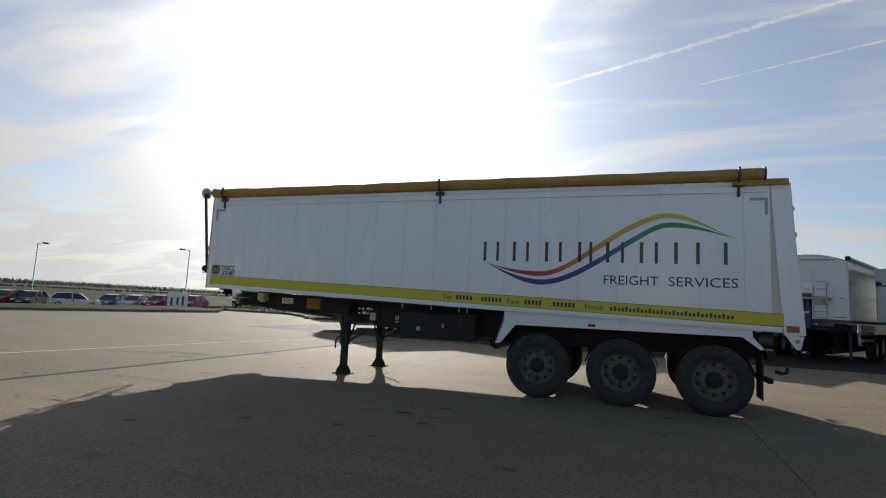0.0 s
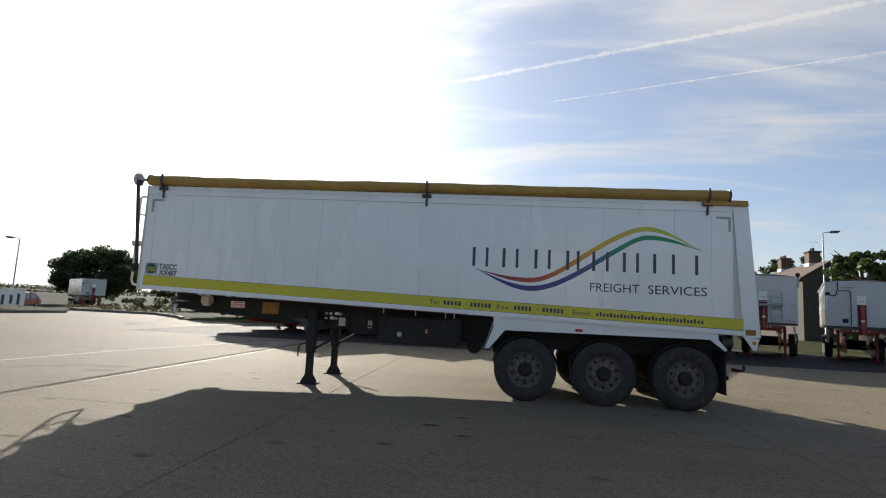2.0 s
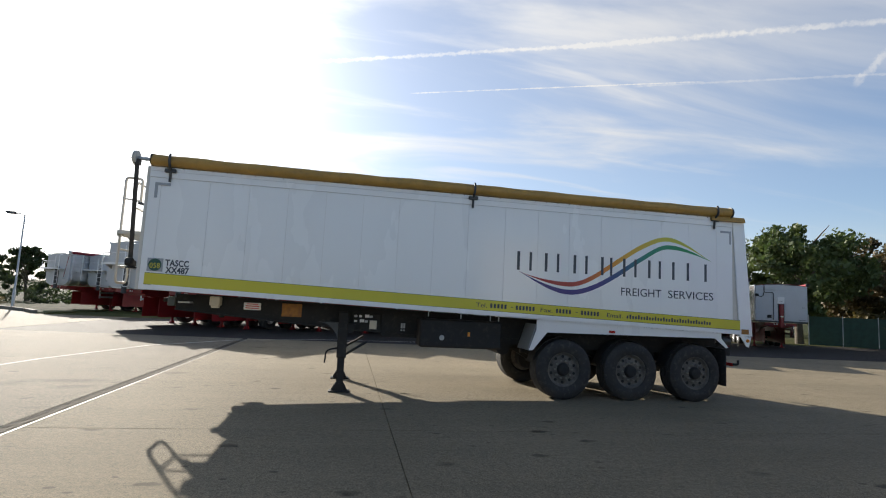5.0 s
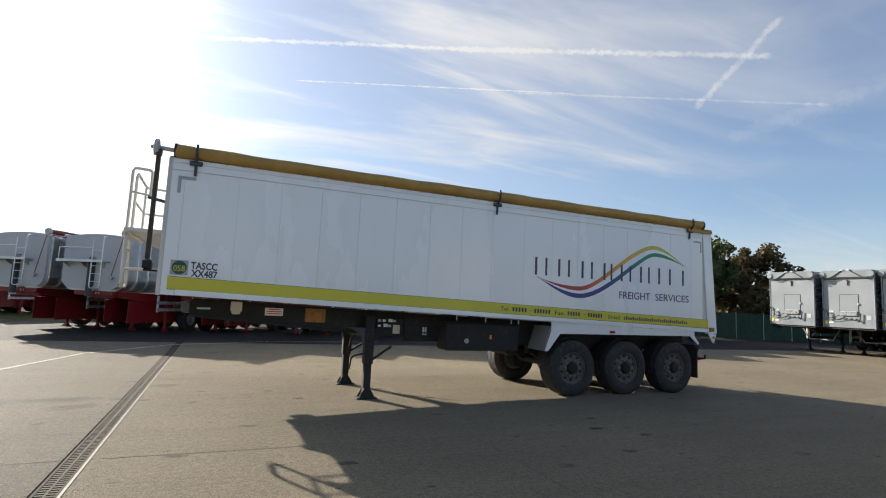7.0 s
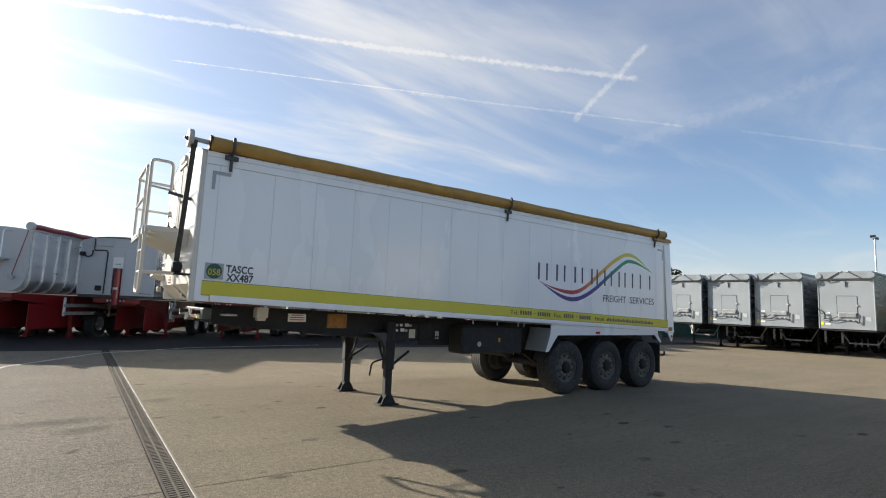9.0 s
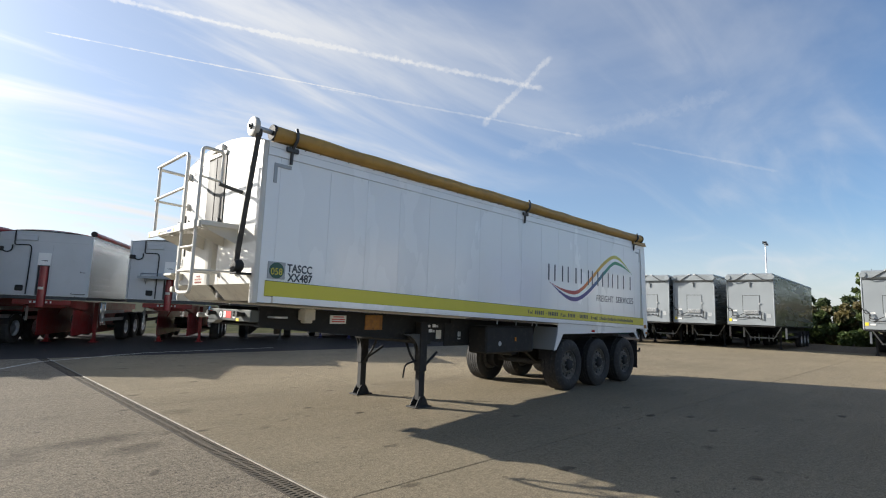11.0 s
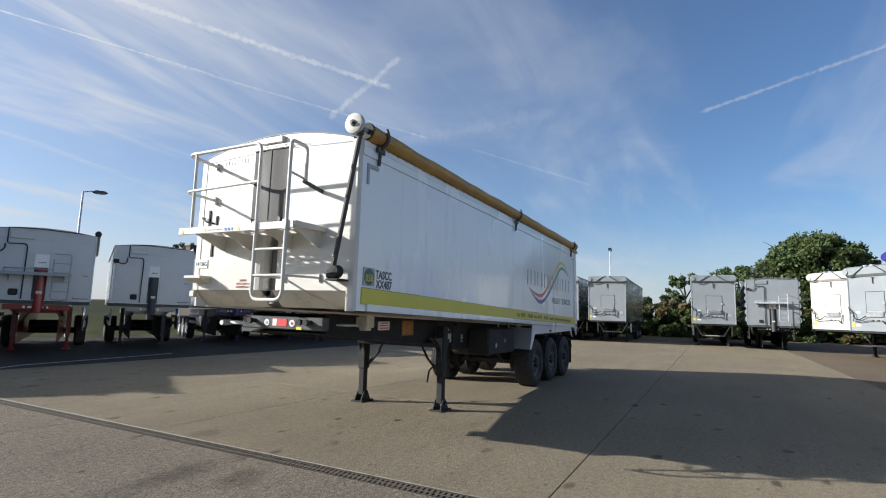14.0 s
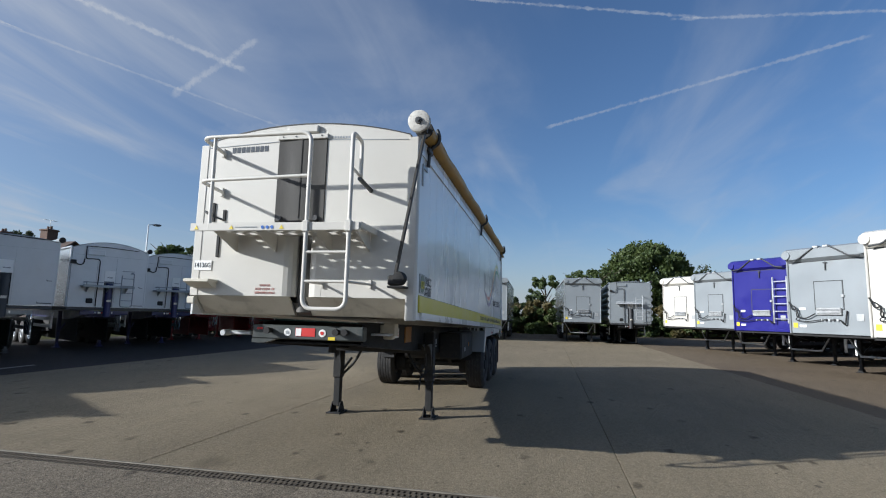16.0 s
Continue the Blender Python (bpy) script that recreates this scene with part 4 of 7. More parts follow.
ribbon("swoosh", [(-2.62, 2.182, -0.42), (-1.69, 1.918, 0.0), (-0.79, 2.275, 0.62), (-0.31, 2.59, 0.60), (0.25, 2.848, 0.03), (1.135, 2.606, -0.38)], [(-2.62, 2.18, -0.5), (-1.69, 1.832, 0.0), (-0.79, 2.18, 0.62), (-0.31, 2.495, 0.60), (0.25, 2.77, 0.03), (1.135, 2.603, -0.32)], cool)

# lettering on the front wall
FW = FRONT + 0.0085
bm = B()
for k in range(8):
    y = 0.885 - k * 0.0565
    box(bm, (FW - 0.0015, y - 0.045, 3.352 + 0.009 * (k / 7)), (FW, y, 3.416 + 0.009 * (k / 7)))
tagged(part("maker_mark", bm, ink, front_wall, "dark bars of the maker's name"), kind="stuff")
bm = B()
for k in range(9):
    y = -0.30 - k * 0.031
    box(bm, (FW - 0.0015, y - 0.02, 3.475 - 0.001 * k), (FW, y, 3.503 - 0.001 * k))
tagged(part("small_mark", bm, grey_ink, front_wall, "small grey unread mark"), kind="stuff")
bm = B()
box(bm, (FRONT + 0.0005, 1.03, 2.035), (FRONT + 0.012, 1.24, 2.14))
part("number_plate_sticker", bm, label_white, front_wall, "white number sticker")
lettering("number_lettering", "14136G", 0.075, ink, front_wall, (FRONT - 0.0015, 1.23, 2.064), (0, -1, 0), (0, 0, 1), "dark number", width=0.19)
for k, (words, wide) in enumerate((("DANGER", 0.125), ("KEEP CLEAR OF", 0.225), ("UNPROPPED BODY", 0.24))):
    lettering("warning_lettering", words, 0.034, faded_red, front_wall, (FW - 0.002, 0.372 + wide / 2, 1.866 - k * 0.04), (0, -1, 0), (0, 0, 1), "small red warning", width=wide)

# ---- chassis ----
def rail(x):
    """Height of the chassis rails' top, just under the body."""
    return low(x) - 0.03


bm = B()
for y in (-0.60, 0.60):
    prism(bm, [(-8.30, rail(-8.3)), (-5.9, rail(-5.9)), (1.75, rail(1.75)), (1.75, rail(1.75) - 0.02), (-8.30, rail(-8.3) - 0.02)], "y", y - 0.06, y + 0.06)
    prism(bm, [(-8.30, rail(-8.3) - 0.02), (1.75, rail(1.75) - 0.02), (1.75, rail(1.75) - 0.22), (-4.2, 0.98), (-6.3, 1.10), (-8.30, 1.26)], "y", y - 0.012, y + 0.012)
    prism(bm, [(-8.30, 1.26), (-6.3, 1.10), (-4.2, 0.98), (1.75, rail(1.75) - 0.22), (1.75, rail(1.75) - 0.24), (-4.2, 0.96), (-6.3, 1.08), (-8.30, 1.24)], "y", y - 0.06, y + 0.06)
chassis = part("chassis", bm, black, trailer, "black steel chassis, dusty")
for x in (-7.6, -6.6, -4.6, -3.2, -2.0, -0.95, 0.35, 1.6):
    bm = B()
    box(bm, (x - 0.05, -0.57, rail(x) - 0.2), (x + 0.05, 0.57, rail(x) - 0.05), 0.008)
    part("cross_member", bm, black, chassis)
bm = B()
tube(bm, (-7.7, 0, 1.12), (-7.7, 0, 1.32), 0.045, 14)
box(bm, (-8.28, -0.56, 1.245), (-6.9, 0.56, 1.27), 0.006)
part("king_pin_plate", bm, black, chassis)
# front beam with couplings
bm = B()
box(bm, (-8.42, -0.65, 1.30), (-8.30, 0.66, 1.455), 0.012)
prism(bm, [(0.36, 1.30), (0.66, 1.30), (0.66, 1.255), (0.51, 1.255)], "x", -8.42, -8.31)
beam = part("front_beam", bm, olive, trailer, "grey-green coupling beam with stickers")
bm = B()
for y0, y1, z0, z1 in ((0.135, -0.095, 1.338, 1.428),):
    box(bm, (-8.426, y1, z0), (-8.4215, y0, z1))
part("warning_label", bm, label_red, beam, "red warning label")
bm = B()
box(bm, (-8.4285, 0.066, 1.342), (-8.4265, 0.131, 1.424))
part("warning_label", bm, label_white, beam, "white half of the warning label")
for y, m in ((0.23, label_white), (-0.18, label_white)):
    bm = B()
    lathe(bm, [(0.042, -0.004), (0.042, 0.0)], (-8.422, y, 1.378), "x", 18)
    part("round_sticker", bm, m, beam, "round white sticker")
    bm = B()
    lathe(bm, [(0.020, -0.004), (0.020, 0.0)], (-8.427, y, 1.378), "x", 14)
    part("sticker_spot", bm, grey_ink if y > 0 else label_red, beam)
bm = B()
box(bm, (-8.425, -0.33, 1.305), (-8.4215, -0.25, 1.34))
part("yellow_sticker", bm, label_yellow, beam, "small yellow sticker")
for y in (0.43, -0.37, -0.47):
    bm = B()
    tube(bm, (-8.50, y, 1.395), (-8.42, y, 1.395), 0.026, 12)
    tube(bm, (-8.53, y, 1.395), (-8.49, y, 1.395), 0.036, 12)
    part("coupling", bm, black, beam, "black air coupling")
bm = B()
box(bm, (-8.425, 0.53, 1.40), (-8.4215, 0.60, 1.425))
part("red_tag", bm, label_red, beam)
bm = B()
box(bm, (-8.35, 0.72, 1.33), (-8.15, 1.1, 1.37), 0.01)
tube(bm, (-8.42, 1.02, 1.35), (-8.30, 1.02, 1.35), 0.035, 14)
part("lamp_bracket", bm, galv, trailer, "grey bracket with lamp beside the beam")
bm = B()
tube(bm, (-8.435, 1.02, 1.35), (-8.42, 1.02, 1.35), 0.032, 14)
part("front_lamp", bm, galv, trailer, "round grey front lamp")
bm = B()
box(bm, (-8.20, -0.86, 1.36), (-8.02, -0.66, 1.385), 0.005)
part("grey_step", bm, galv, chassis)

# plates and boxes along the side below the body
for x0, x1, z0, z1, m, lab in ((-7.232, -6.957, 1.293, 1.413, label_white, "white notice plate with red print"), (-6.61, -6.282, 1.207, 1.428, dull_amber, "orange reflective plate")):
    bm = B()
    box(bm, (x0, -0.632, z0), (x1, -0.613, z1), 0.004)
    plate = part("side_plate", bm, m, chassis, lab)
bm = B()
for k in range(3):
    box(bm, (-7.205 + 0.02 * (k == 0), -0.6345, 1.384 - k * 0.034), (-6.985 - 0.02 * (k == 0), -0.632, 1.398 - k * 0.034))
tagged(part("plate_print", bm, label_red, chassis, "red unread print"), kind="stuff")
bm = B()
box(bm, (-7.74, -0.80, 1.34), (-7.58, -0.613, 1.49), 0.01)
box(bm, (-7.72, -0.77, 1.30), (-7.60, -0.65, 1.345), 0.012)
part("work_lamp", bm, cream, chassis, "cream lamp box under the body")
bm = B()
box(bm, (-5.42, -0.640, 1.02), (-4.92, -0.613, 1.32), 0.01)
panel = part("valve_panel", bm, black, chassis, "black valve panel with labels")
random.seed(4)
for k in range(7):
    x, z = -5.38 + 0.085 * (k % 4) + random.uniform(-0.01, 0.01), 1.25 - 0.085 * (k // 4)
    bm = B()
    box(bm, (x, -0.646, z), (x + random.uniform(0.05, 0.08), -0.639, z + random.uniform(0.03, 0.06)), 0.002)
    part("small_label", bm, label_white if k % 3 else galv, panel)
bm = B()
box(bm, (-5.115, -0.650, 1.055), (-4.99, -0.640, 1.205), 0.003)
part("instruction_plate", bm, cream, panel, "cream instruction plate")
bm = B()
for z0, z1 in ((1.08, 1.17), (1.03, 1.06)):
    for x0, x1 in ((-4.565, -4.53), (-4.52, -4.485)):
        bm = B()
        box(bm, (x0, -0.645, z0 + 0.01), (x1, -0.634, z1 + 0.01), 0.006)
        part("grey_tag", bm, galv, chassis)
bm = B()
box(bm, (-4.90, -0.634, 0.93), (-4.30, -0.613, 1.33), 0.006)
part("back_sheet", bm, black, chassis)
bm = B()
box(bm, (-4.28, -1.07, 0.81), (-2.83, -0.64, 1.29), 0.03)
locker = part("tool_locker", bm, black, trailer, "black plastic tool locker under the body")
bm = B()
lathe(bm, [(0.036, -0.004), (0.036, 0.001), (0.044, 0.001), (0.044, -0.004)], (-3.897, -1.072, 0.981), "y", 16)
box(bm, (-3.927, -1.077, 0.974), (-3.867, -1.072, 0.988))
part("lock", bm, galv, locker, "round grey lock")
bm = B()
box(bm, (-3.446, -1.077, 1.02), (-3.406, -1.0705, 1.09))
part("side_reflector", bm, amber, locker, "amber reflector")
for x in (-4.18, -3.62, -3.1, -2.95):
    bm = B()
    box(bm, (x, -HALF + 0.06, low(x) - 0.09), (x + 0.018, -HALF + 0.08, low(x)), 0.003)
    part("hook", bm, galv, body)
# Added black sheets, unseen themselves, keep light from passing under the body.
for y in (-0.635, 0.615):
    bm = B()
    prism(bm, [(-4.75, rail(-4.75)), (-2.2, rail(-2.2)), (-2.2, 0.88), (-4.75, 0.94)], "y", y, y + 0.02)
    part("inner_sheet", bm, black, chassis)
# More added sheet, to keep the space above the wheels dark.
for y in (-0.67, 0.65):
    bm = B()
    prism(bm, [(-2.19, rail(-2.19)), (1.5, rail(1.5)), (1.5, 0.84), (-2.19, 0.84)], "y", y, y + 0.02)
    part("bogie_sheet", bm, black, chassis)
for x in (-2.6, -0.2):
    bm = B()
    tube(bm, (x, -0.42, 0.80), (x, 0.42, 0.80), 0.13, 18)
    part("air_tank", bm, black, chassis)

# ---- landing legs ----
for s in (-1, 1):
    y = s * 0.765
    bm = B()
    box(bm, (-5.645, y - 0.07, 0.56), (-5.485, y + 0.07, 1.34), 0.012)
    box(bm, (-5.625, y - 0.052, 0.11), (-5.505, y + 0.052, 0.58), 0.008)
    leg = part("landing_leg", bm, black, trailer, "black square landing leg")
    bm = B()
    prism(bm, [(-5.70, 0.02), (-5.43, 0.02), (-5.47, 0.10), (-5.52, 0.175), (-5.61, 0.175), (-5.66, 0.10)], "y", y - 0.075, y - 0.06)
    prism(bm, [(-5.70, 0.02), (-5.43, 0.02), (-5.47, 0.10), (-5.52, 0.175), (-5.61, 0.175), (-5.66, 0.10)], "y", y + 0.06, y + 0.075)
    box(bm, (-5.74, y - 0.12, 0.0), (-5.39, y + 0.12, 0.022), 0.006)
    tube(bm, (-5.565, y - 0.09, 0.12), (-5.565, y + 0.09, 0.12), 0.022, 10)
    part("foot", bm, black, leg, "hinged foot plate")
    bm = B()
    sweep(bm, [(-5.50, y + s * 0.0, 0.62), (-5.15, y * 0.93, 0.84)], 0.022, 8)
    part("fore_brace", bm, black, leg)
    bm = B()
    sweep(bm, fillet([(-5.56, y - s * 0.06, 0.60), (-5.56, y - s * 0.26, 0.80), (-5.56, y - s * 0.40, 1.05)], 0.05), 0.02, 8)
    part("side_brace", bm, black, leg)
    # curved gusset ahead of the leg
    turns = [math.radians(90 * k / 8) for k in range(9)]
    outer = [(-5.645 - 0.34 * (1 - math.sin(a)), 1.15 - 0.34 * (1 - math.cos(a))) for a in turns]
    bm = B()
    prism(bm, outer + [(-5.642, 1.15)], "y", y - 0.05, y - 0.038)
    prism(bm, outer + [(-5.642, 1.15)], "y", y + 0.038, y + 0.05)
    part("gusset", bm, iron, leg, "curved steel gusset plates")
bm = B()
prism(bm, [(-5.80, 1.16), (-5.35, 1.13), (-5.40, 0.98), (-5.72, 1.0)], "y", -0.80, 0.80)
part("leg_beam", bm, black, trailer, "black beam between the landing legs")
bm = B()
sweep(bm, fillet([(-5.64, -0.74, 0.72), (-5.74, -0.72, 0.70), (-5.82, -0.68, 0.66), (-5.84, -0.66, 0.46)], 0.05), 0.014, 8)
part("winding_handle", bm, black, trailer, "bent winding handle")

# ---- axles, wheels and guards ----
R = 0.518


def wheel_at(x, s):
    """A super-single wheel: s is -1 on the near side."""
    y = s * 1.03
    bm = B()
    w2 = 0.19
    prof = [(0.30, -w2 + 0.02), (0.36, -w2 - 0.008), (0.42, -w2 - 0.012), (0.465, -w2 + 0.004), (R - 0.018, -w2 + 0.03)]
    for k in range(5):
        a = -w2 + 0.045 + k * 0.062
        prof += [(R, a), (R, a + 0.048), (R - 0.014, a + 0.050), (R - 0.014, a + 0.060)]
    prof += [(R, w2 - 0.03), (R - 0.018, w2 - 0.03), (0.465, w2 - 0.004), (0.42, w2 + 0.012), (0.36, w2 + 0.008), (0.30, w2 - 0.02)]
    lathe(bm, prof, (x, y, R), "y", 48, hollow=True)
    tyre = part("tyre", bm, rubber, trailer, "worn black wide tyre")
    bm = B()
    o = s * 1.0
    prof = [(0.05, o * 0.135), (0.135, o * 0.135), (0.175, o * 0.128), (0.19, o * 0.112), (0.245, o * 0.098), (0.268, o * 0.112), (0.282, o * 0.150), (0.294, o * 0.156), (0.302, o * 0.148), (0.285, o * 0.05), (0.28, -o * 0.15), (0.05, -o * 0.15)]
    lathe(bm, prof, (x, y, R), "y", 40)
    rim = part("wheel", bm, rim_steel, trailer, "dusty grey steel wheel")
    tyre.parent = rim
    bm = B()
    lathe(bm, [(0.03, o * 0.205), (0.07, o * 0.202), (0.095, o * 0.19), (0.108, o * 0.16), (0.118, o * 0.135), (0.118, o * 0.10)], (x, y, R), "y", 24)
    part("hub", bm, black, rim)
    if NUT:
        nut, hole = NUT
    else:
        bm = B()
        tube(bm, (0, 0, 0), (0, -0.042, 0), 0.0165, 6)
        nut = mesh_of("wheel_nut", bm, rim_nut)
        bm = B()
        tube(bm, (0, 0.02, 0), (0, -0.0065, 0), 0.026, 12)
        hole = mesh_of("hand_hole", bm, black)
        NUT.extend((nut, hole))
    for k in range(10):
        a = 2 * math.pi * k / 10
        p = new("wheel_nut", nut)
        p.parent, p.location, p.rotation_euler = rim, (x + 0.155 * math.cos(a), y + o * 0.130, R + 0.155 * math.sin(a)), (0, 0, 0 if s < 0 else math.pi)
        a = 2 * math.pi * (k + 0.5) / 10
        p = new("hand_hole", hole)
        p.parent, p.location, p.rotation_euler = rim, (x + 0.222 * math.cos(a), y + o * 0.104, R + 0.222 * math.sin(a)), (0, 0, 0 if s < 0 else math.pi)


NUT = []
rim_nut = surf("worn_nut_steel", (0.22, 0.20, 0.17), 0.7, 0.1, var=0.2, scale=30, bump=0.05)
AX = (-1.715, -0.425, 0.875)
for x in AX:
    for s in (-1, 1):
        wheel_at(x, s)
    bm = B()
    tube(bm, (x, -0.95, R), (x, 0.95, R), 0.065, 16)
    for s in (-1, 1):
        lathe(bm, [(0.20, -0.11), (0.21, -0.09), (0.21, 0.09), (0.20, 0.11)], (x, s * 0.75, R), "y", 24)
        prism(bm, [(x - 0.52, 0.86), (x - 0.42, 0.86), (x + 0.05, 0.60), (x + 0.30, 0.60), (x + 0.30, 0.50), (x - 0.02, 0.48), (x - 0.45, 0.72)], "y", s * 0.42 - 0.04, s * 0.42 + 0.04)
        tube(bm, (x + 0.25, s * 0.42, 0.58), (x + 0.25, s * 0.42, 0.86), 0.12, 16)
        box(bm, (x - 0.55, s * 0.42 - 0.05, 0.72), (x - 0.38, s * 0.42 + 0.05, 1.02), 0.01)
    part("axle", bm, black, trailer, "black axle with brake drums and air springs")
for s in (-1, 1):
    # guards over the wheels
    for x in AX:
        bm = B()
        arch_band(bm, x, R, R + 0.028, R + 0.042, 12, 168, 16, "y", s * 0.80, s * 1.08)
        part("wheel_guard", bm, black, trailer, "black plastic wheel guard")
    # the white valance over the bogie
    y0, y1 = s * (HALF - 0.02), s * (HALF - 0.005)
    bm = B()
    prism(bm, [(-2.27, low(-2.27) - 0.002), (1.36, low(1.36) - 0.002), (1.36, 1.175), (-2.07, 1.155), (-2.27, 1.19)], "y", y0, y1)
    prism(bm, [(-2.27, 1.20), (-2.07, 1.16), (-2.33, 0.845), (-2.40, 0.835)], "y", y0, y1)
    prism(bm, [(1.22, 1.18), (1.36, 1.18), (1.50, 1.02), (1.46, 1.0)], "y", y0, y1)
    box(bm, (-2.27, s * (HALF - 0.03), low(-1) - 0.06), (1.36, s * (HALF + 0.004), low(-1) - 0.045))
    valance = part("bogie_valance", bm, panel_white, trailer, "white valance above the wheels, scuffed")
    bm = B()
    prism(bm, [(-2.42, 0.84), (-2.405, 0.84), (-2.26, 1.29), (-2.275, 1.29)], "y", s * 0.72, s * (HALF - 0.015))
    part("front_flap", bm, alloy_paint, trailer, "grey sloping flap ahead of the wheels")
    bm = B()
    box(bm, (-0.92, s * (HALF + 0.003), 1.192), (-0.80, s * (HALF + 0.014), 1.235), 0.012)
    part("side_marker", bm, red_lens, valance, "small red side marker")
    bm = B()
    box(bm, (1.475, s * 0.84, 0.30), (1.49, s * 1.24, 0.95), 0.004)
    part("mud_flap", bm, rubber, trailer, "black rubber mud flap")
bm = B()
box(bm, (1.55, -1.12, 0.86), (1.68, 1.12, 0.98), 0.012)
box(bm, (1.62, -0.85, 0.50), (1.70, 0.85, 0.58), 0.012)
for s in (-1, 1):
    box(bm, (1.56, s * 0.5 - 0.05, 0.5), (1.64, s * 0.5 + 0.05, 1.1), 0.01)
bumper = part("rear_bumper", bm, black, trailer, "black rear beam and under-run bar")
for s in (-1, 1):
    bm = B()
    tube(bm, (1.45, s * 1.13, 1.135), (1.62, s * 1.13, 1.135), 0.085, 16)
    part("tail_lamp_pod", bm, iron, trailer, "dark round fitting behind the wheels")
    bm = B()
    box(bm, (1.70, s * 1.02 - 0.09, 0.66), (1.76, s * 1.02 + 0.09, 0.72), 0.01)
    part("tail_lamp", bm, red_lens, bumper, "red tail lamp")
    bm = B()
    sweep(bm, fillet([(1.70, s * 1.16, 0.70), (1.80, s * 1.16, 0.70), (1.80, s * 1.16, 0.78)], 0.03), 0.022, 8)
    part("bump_stop", bm, black, bumper)


# ---- parked trailers ----
def bogie(t, ys, half, frame, r=0.50):
    """Axles and wheels of a parked trailer; ys are the axles' places along it."""
    bm = B()
    prof = [(0.27, -0.15), (0.36, -0.17), (0.45, -0.165), (r - 0.02, -0.14), (r, -0.12), (r, 0.12), (r - 0.02, 0.14), (0.45, 0.165), (0.36, 0.17), (0.27, 0.15)]
    lathe(bm, prof, (0, 0, 0), "x", 26, hollow=True)
    tyre_mesh = mesh_of("tyre", bm, rubber)
    bm = B()
    lathe(bm, [(0.05, 0.15), (0.11, 0.13), (0.13, 0.06), (0.22, 0.05), (0.24, 0.14), (0.275, 0.15), (0.275, -0.15), (0.24, -0.14), (0.22, -0.05), (0.13, -0.06), (0.11, -0.13), (0.05, -0.15)], (0, 0, 0), "x", 22)
    rim_mesh = mesh_of("wheel", bm, alloy)
    for y in ys:
        for s in (-1, 1):
            rim = new("wheel", rim_mesh)
            rim.parent, rim.location = t, (s * (half - 0.22), y, r)
            tyre = new("tyre", tyre_mesh)
            tyre.parent = rim
        bm = B()
        tube(bm, (-half + 0.3, y, r), (half - 0.3, y, r), 0.06, 10)
        part("axle", bm, black, t)
        for s in (-1, 1):
            bm = B()
            arch_band(bm, y, r, r + 0.05, r + 0.062, 15, 165, 10, "x", s * (half - 0.42), s * (half - 0.02))
            part("wheel_guard", bm, frame, t)


def legs(t, y, reach, top, m, foot=True):
    """A pair of landing legs."""
    for s in (-1, 1):
        bm = B()
        box(bm, (s * reach - 0.065, y - 0.07, 0.42), (s * reach + 0.065, y + 0.07, top), 0.01)
        box(bm, (s * reach - 0.045, y - 0.05, 0.06), (s * reach + 0.045, y + 0.05, 0.44), 0.006)
        leg = part("landing_leg", bm, m, t)
        bm = B()
        box(bm, (s * reach - 0.13, y - 0.15, 0.0), (s * reach + 0.13, y + 0.15, 0.03), 0.008)
        prism(bm, [(y - 0.11, 0.03), (y + 0.11, 0.03), (y + 0.05, 0.13), (y - 0.05, 0.13)], "x", s * reach - 0.07, s * reach + 0.07)
        part("foot", bm, m, leg)
        bm = B()
        sweep(bm, [(s * reach, y, 0.55), (s * reach * 0.45, y, top - 0.1)], 0.022, 6)
        part("brace", bm, m, leg)


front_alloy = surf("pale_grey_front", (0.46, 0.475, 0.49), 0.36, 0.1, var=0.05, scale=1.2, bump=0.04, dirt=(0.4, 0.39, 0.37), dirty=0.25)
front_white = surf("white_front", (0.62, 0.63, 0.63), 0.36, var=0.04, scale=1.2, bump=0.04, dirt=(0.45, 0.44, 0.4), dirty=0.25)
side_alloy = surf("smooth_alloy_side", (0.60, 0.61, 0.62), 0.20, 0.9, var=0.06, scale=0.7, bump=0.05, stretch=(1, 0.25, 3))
plank_grey = surf("grey_side_planks", (0.30, 0.32, 0.335), 0.24, 0.75, var=0.08, scale=0.7, bump=0.05, stretch=(1, 0.25, 3))
rubber_band = surf("dark_rubber_band", (0.05, 0.052, 0.055), 0.6, var=0.1)


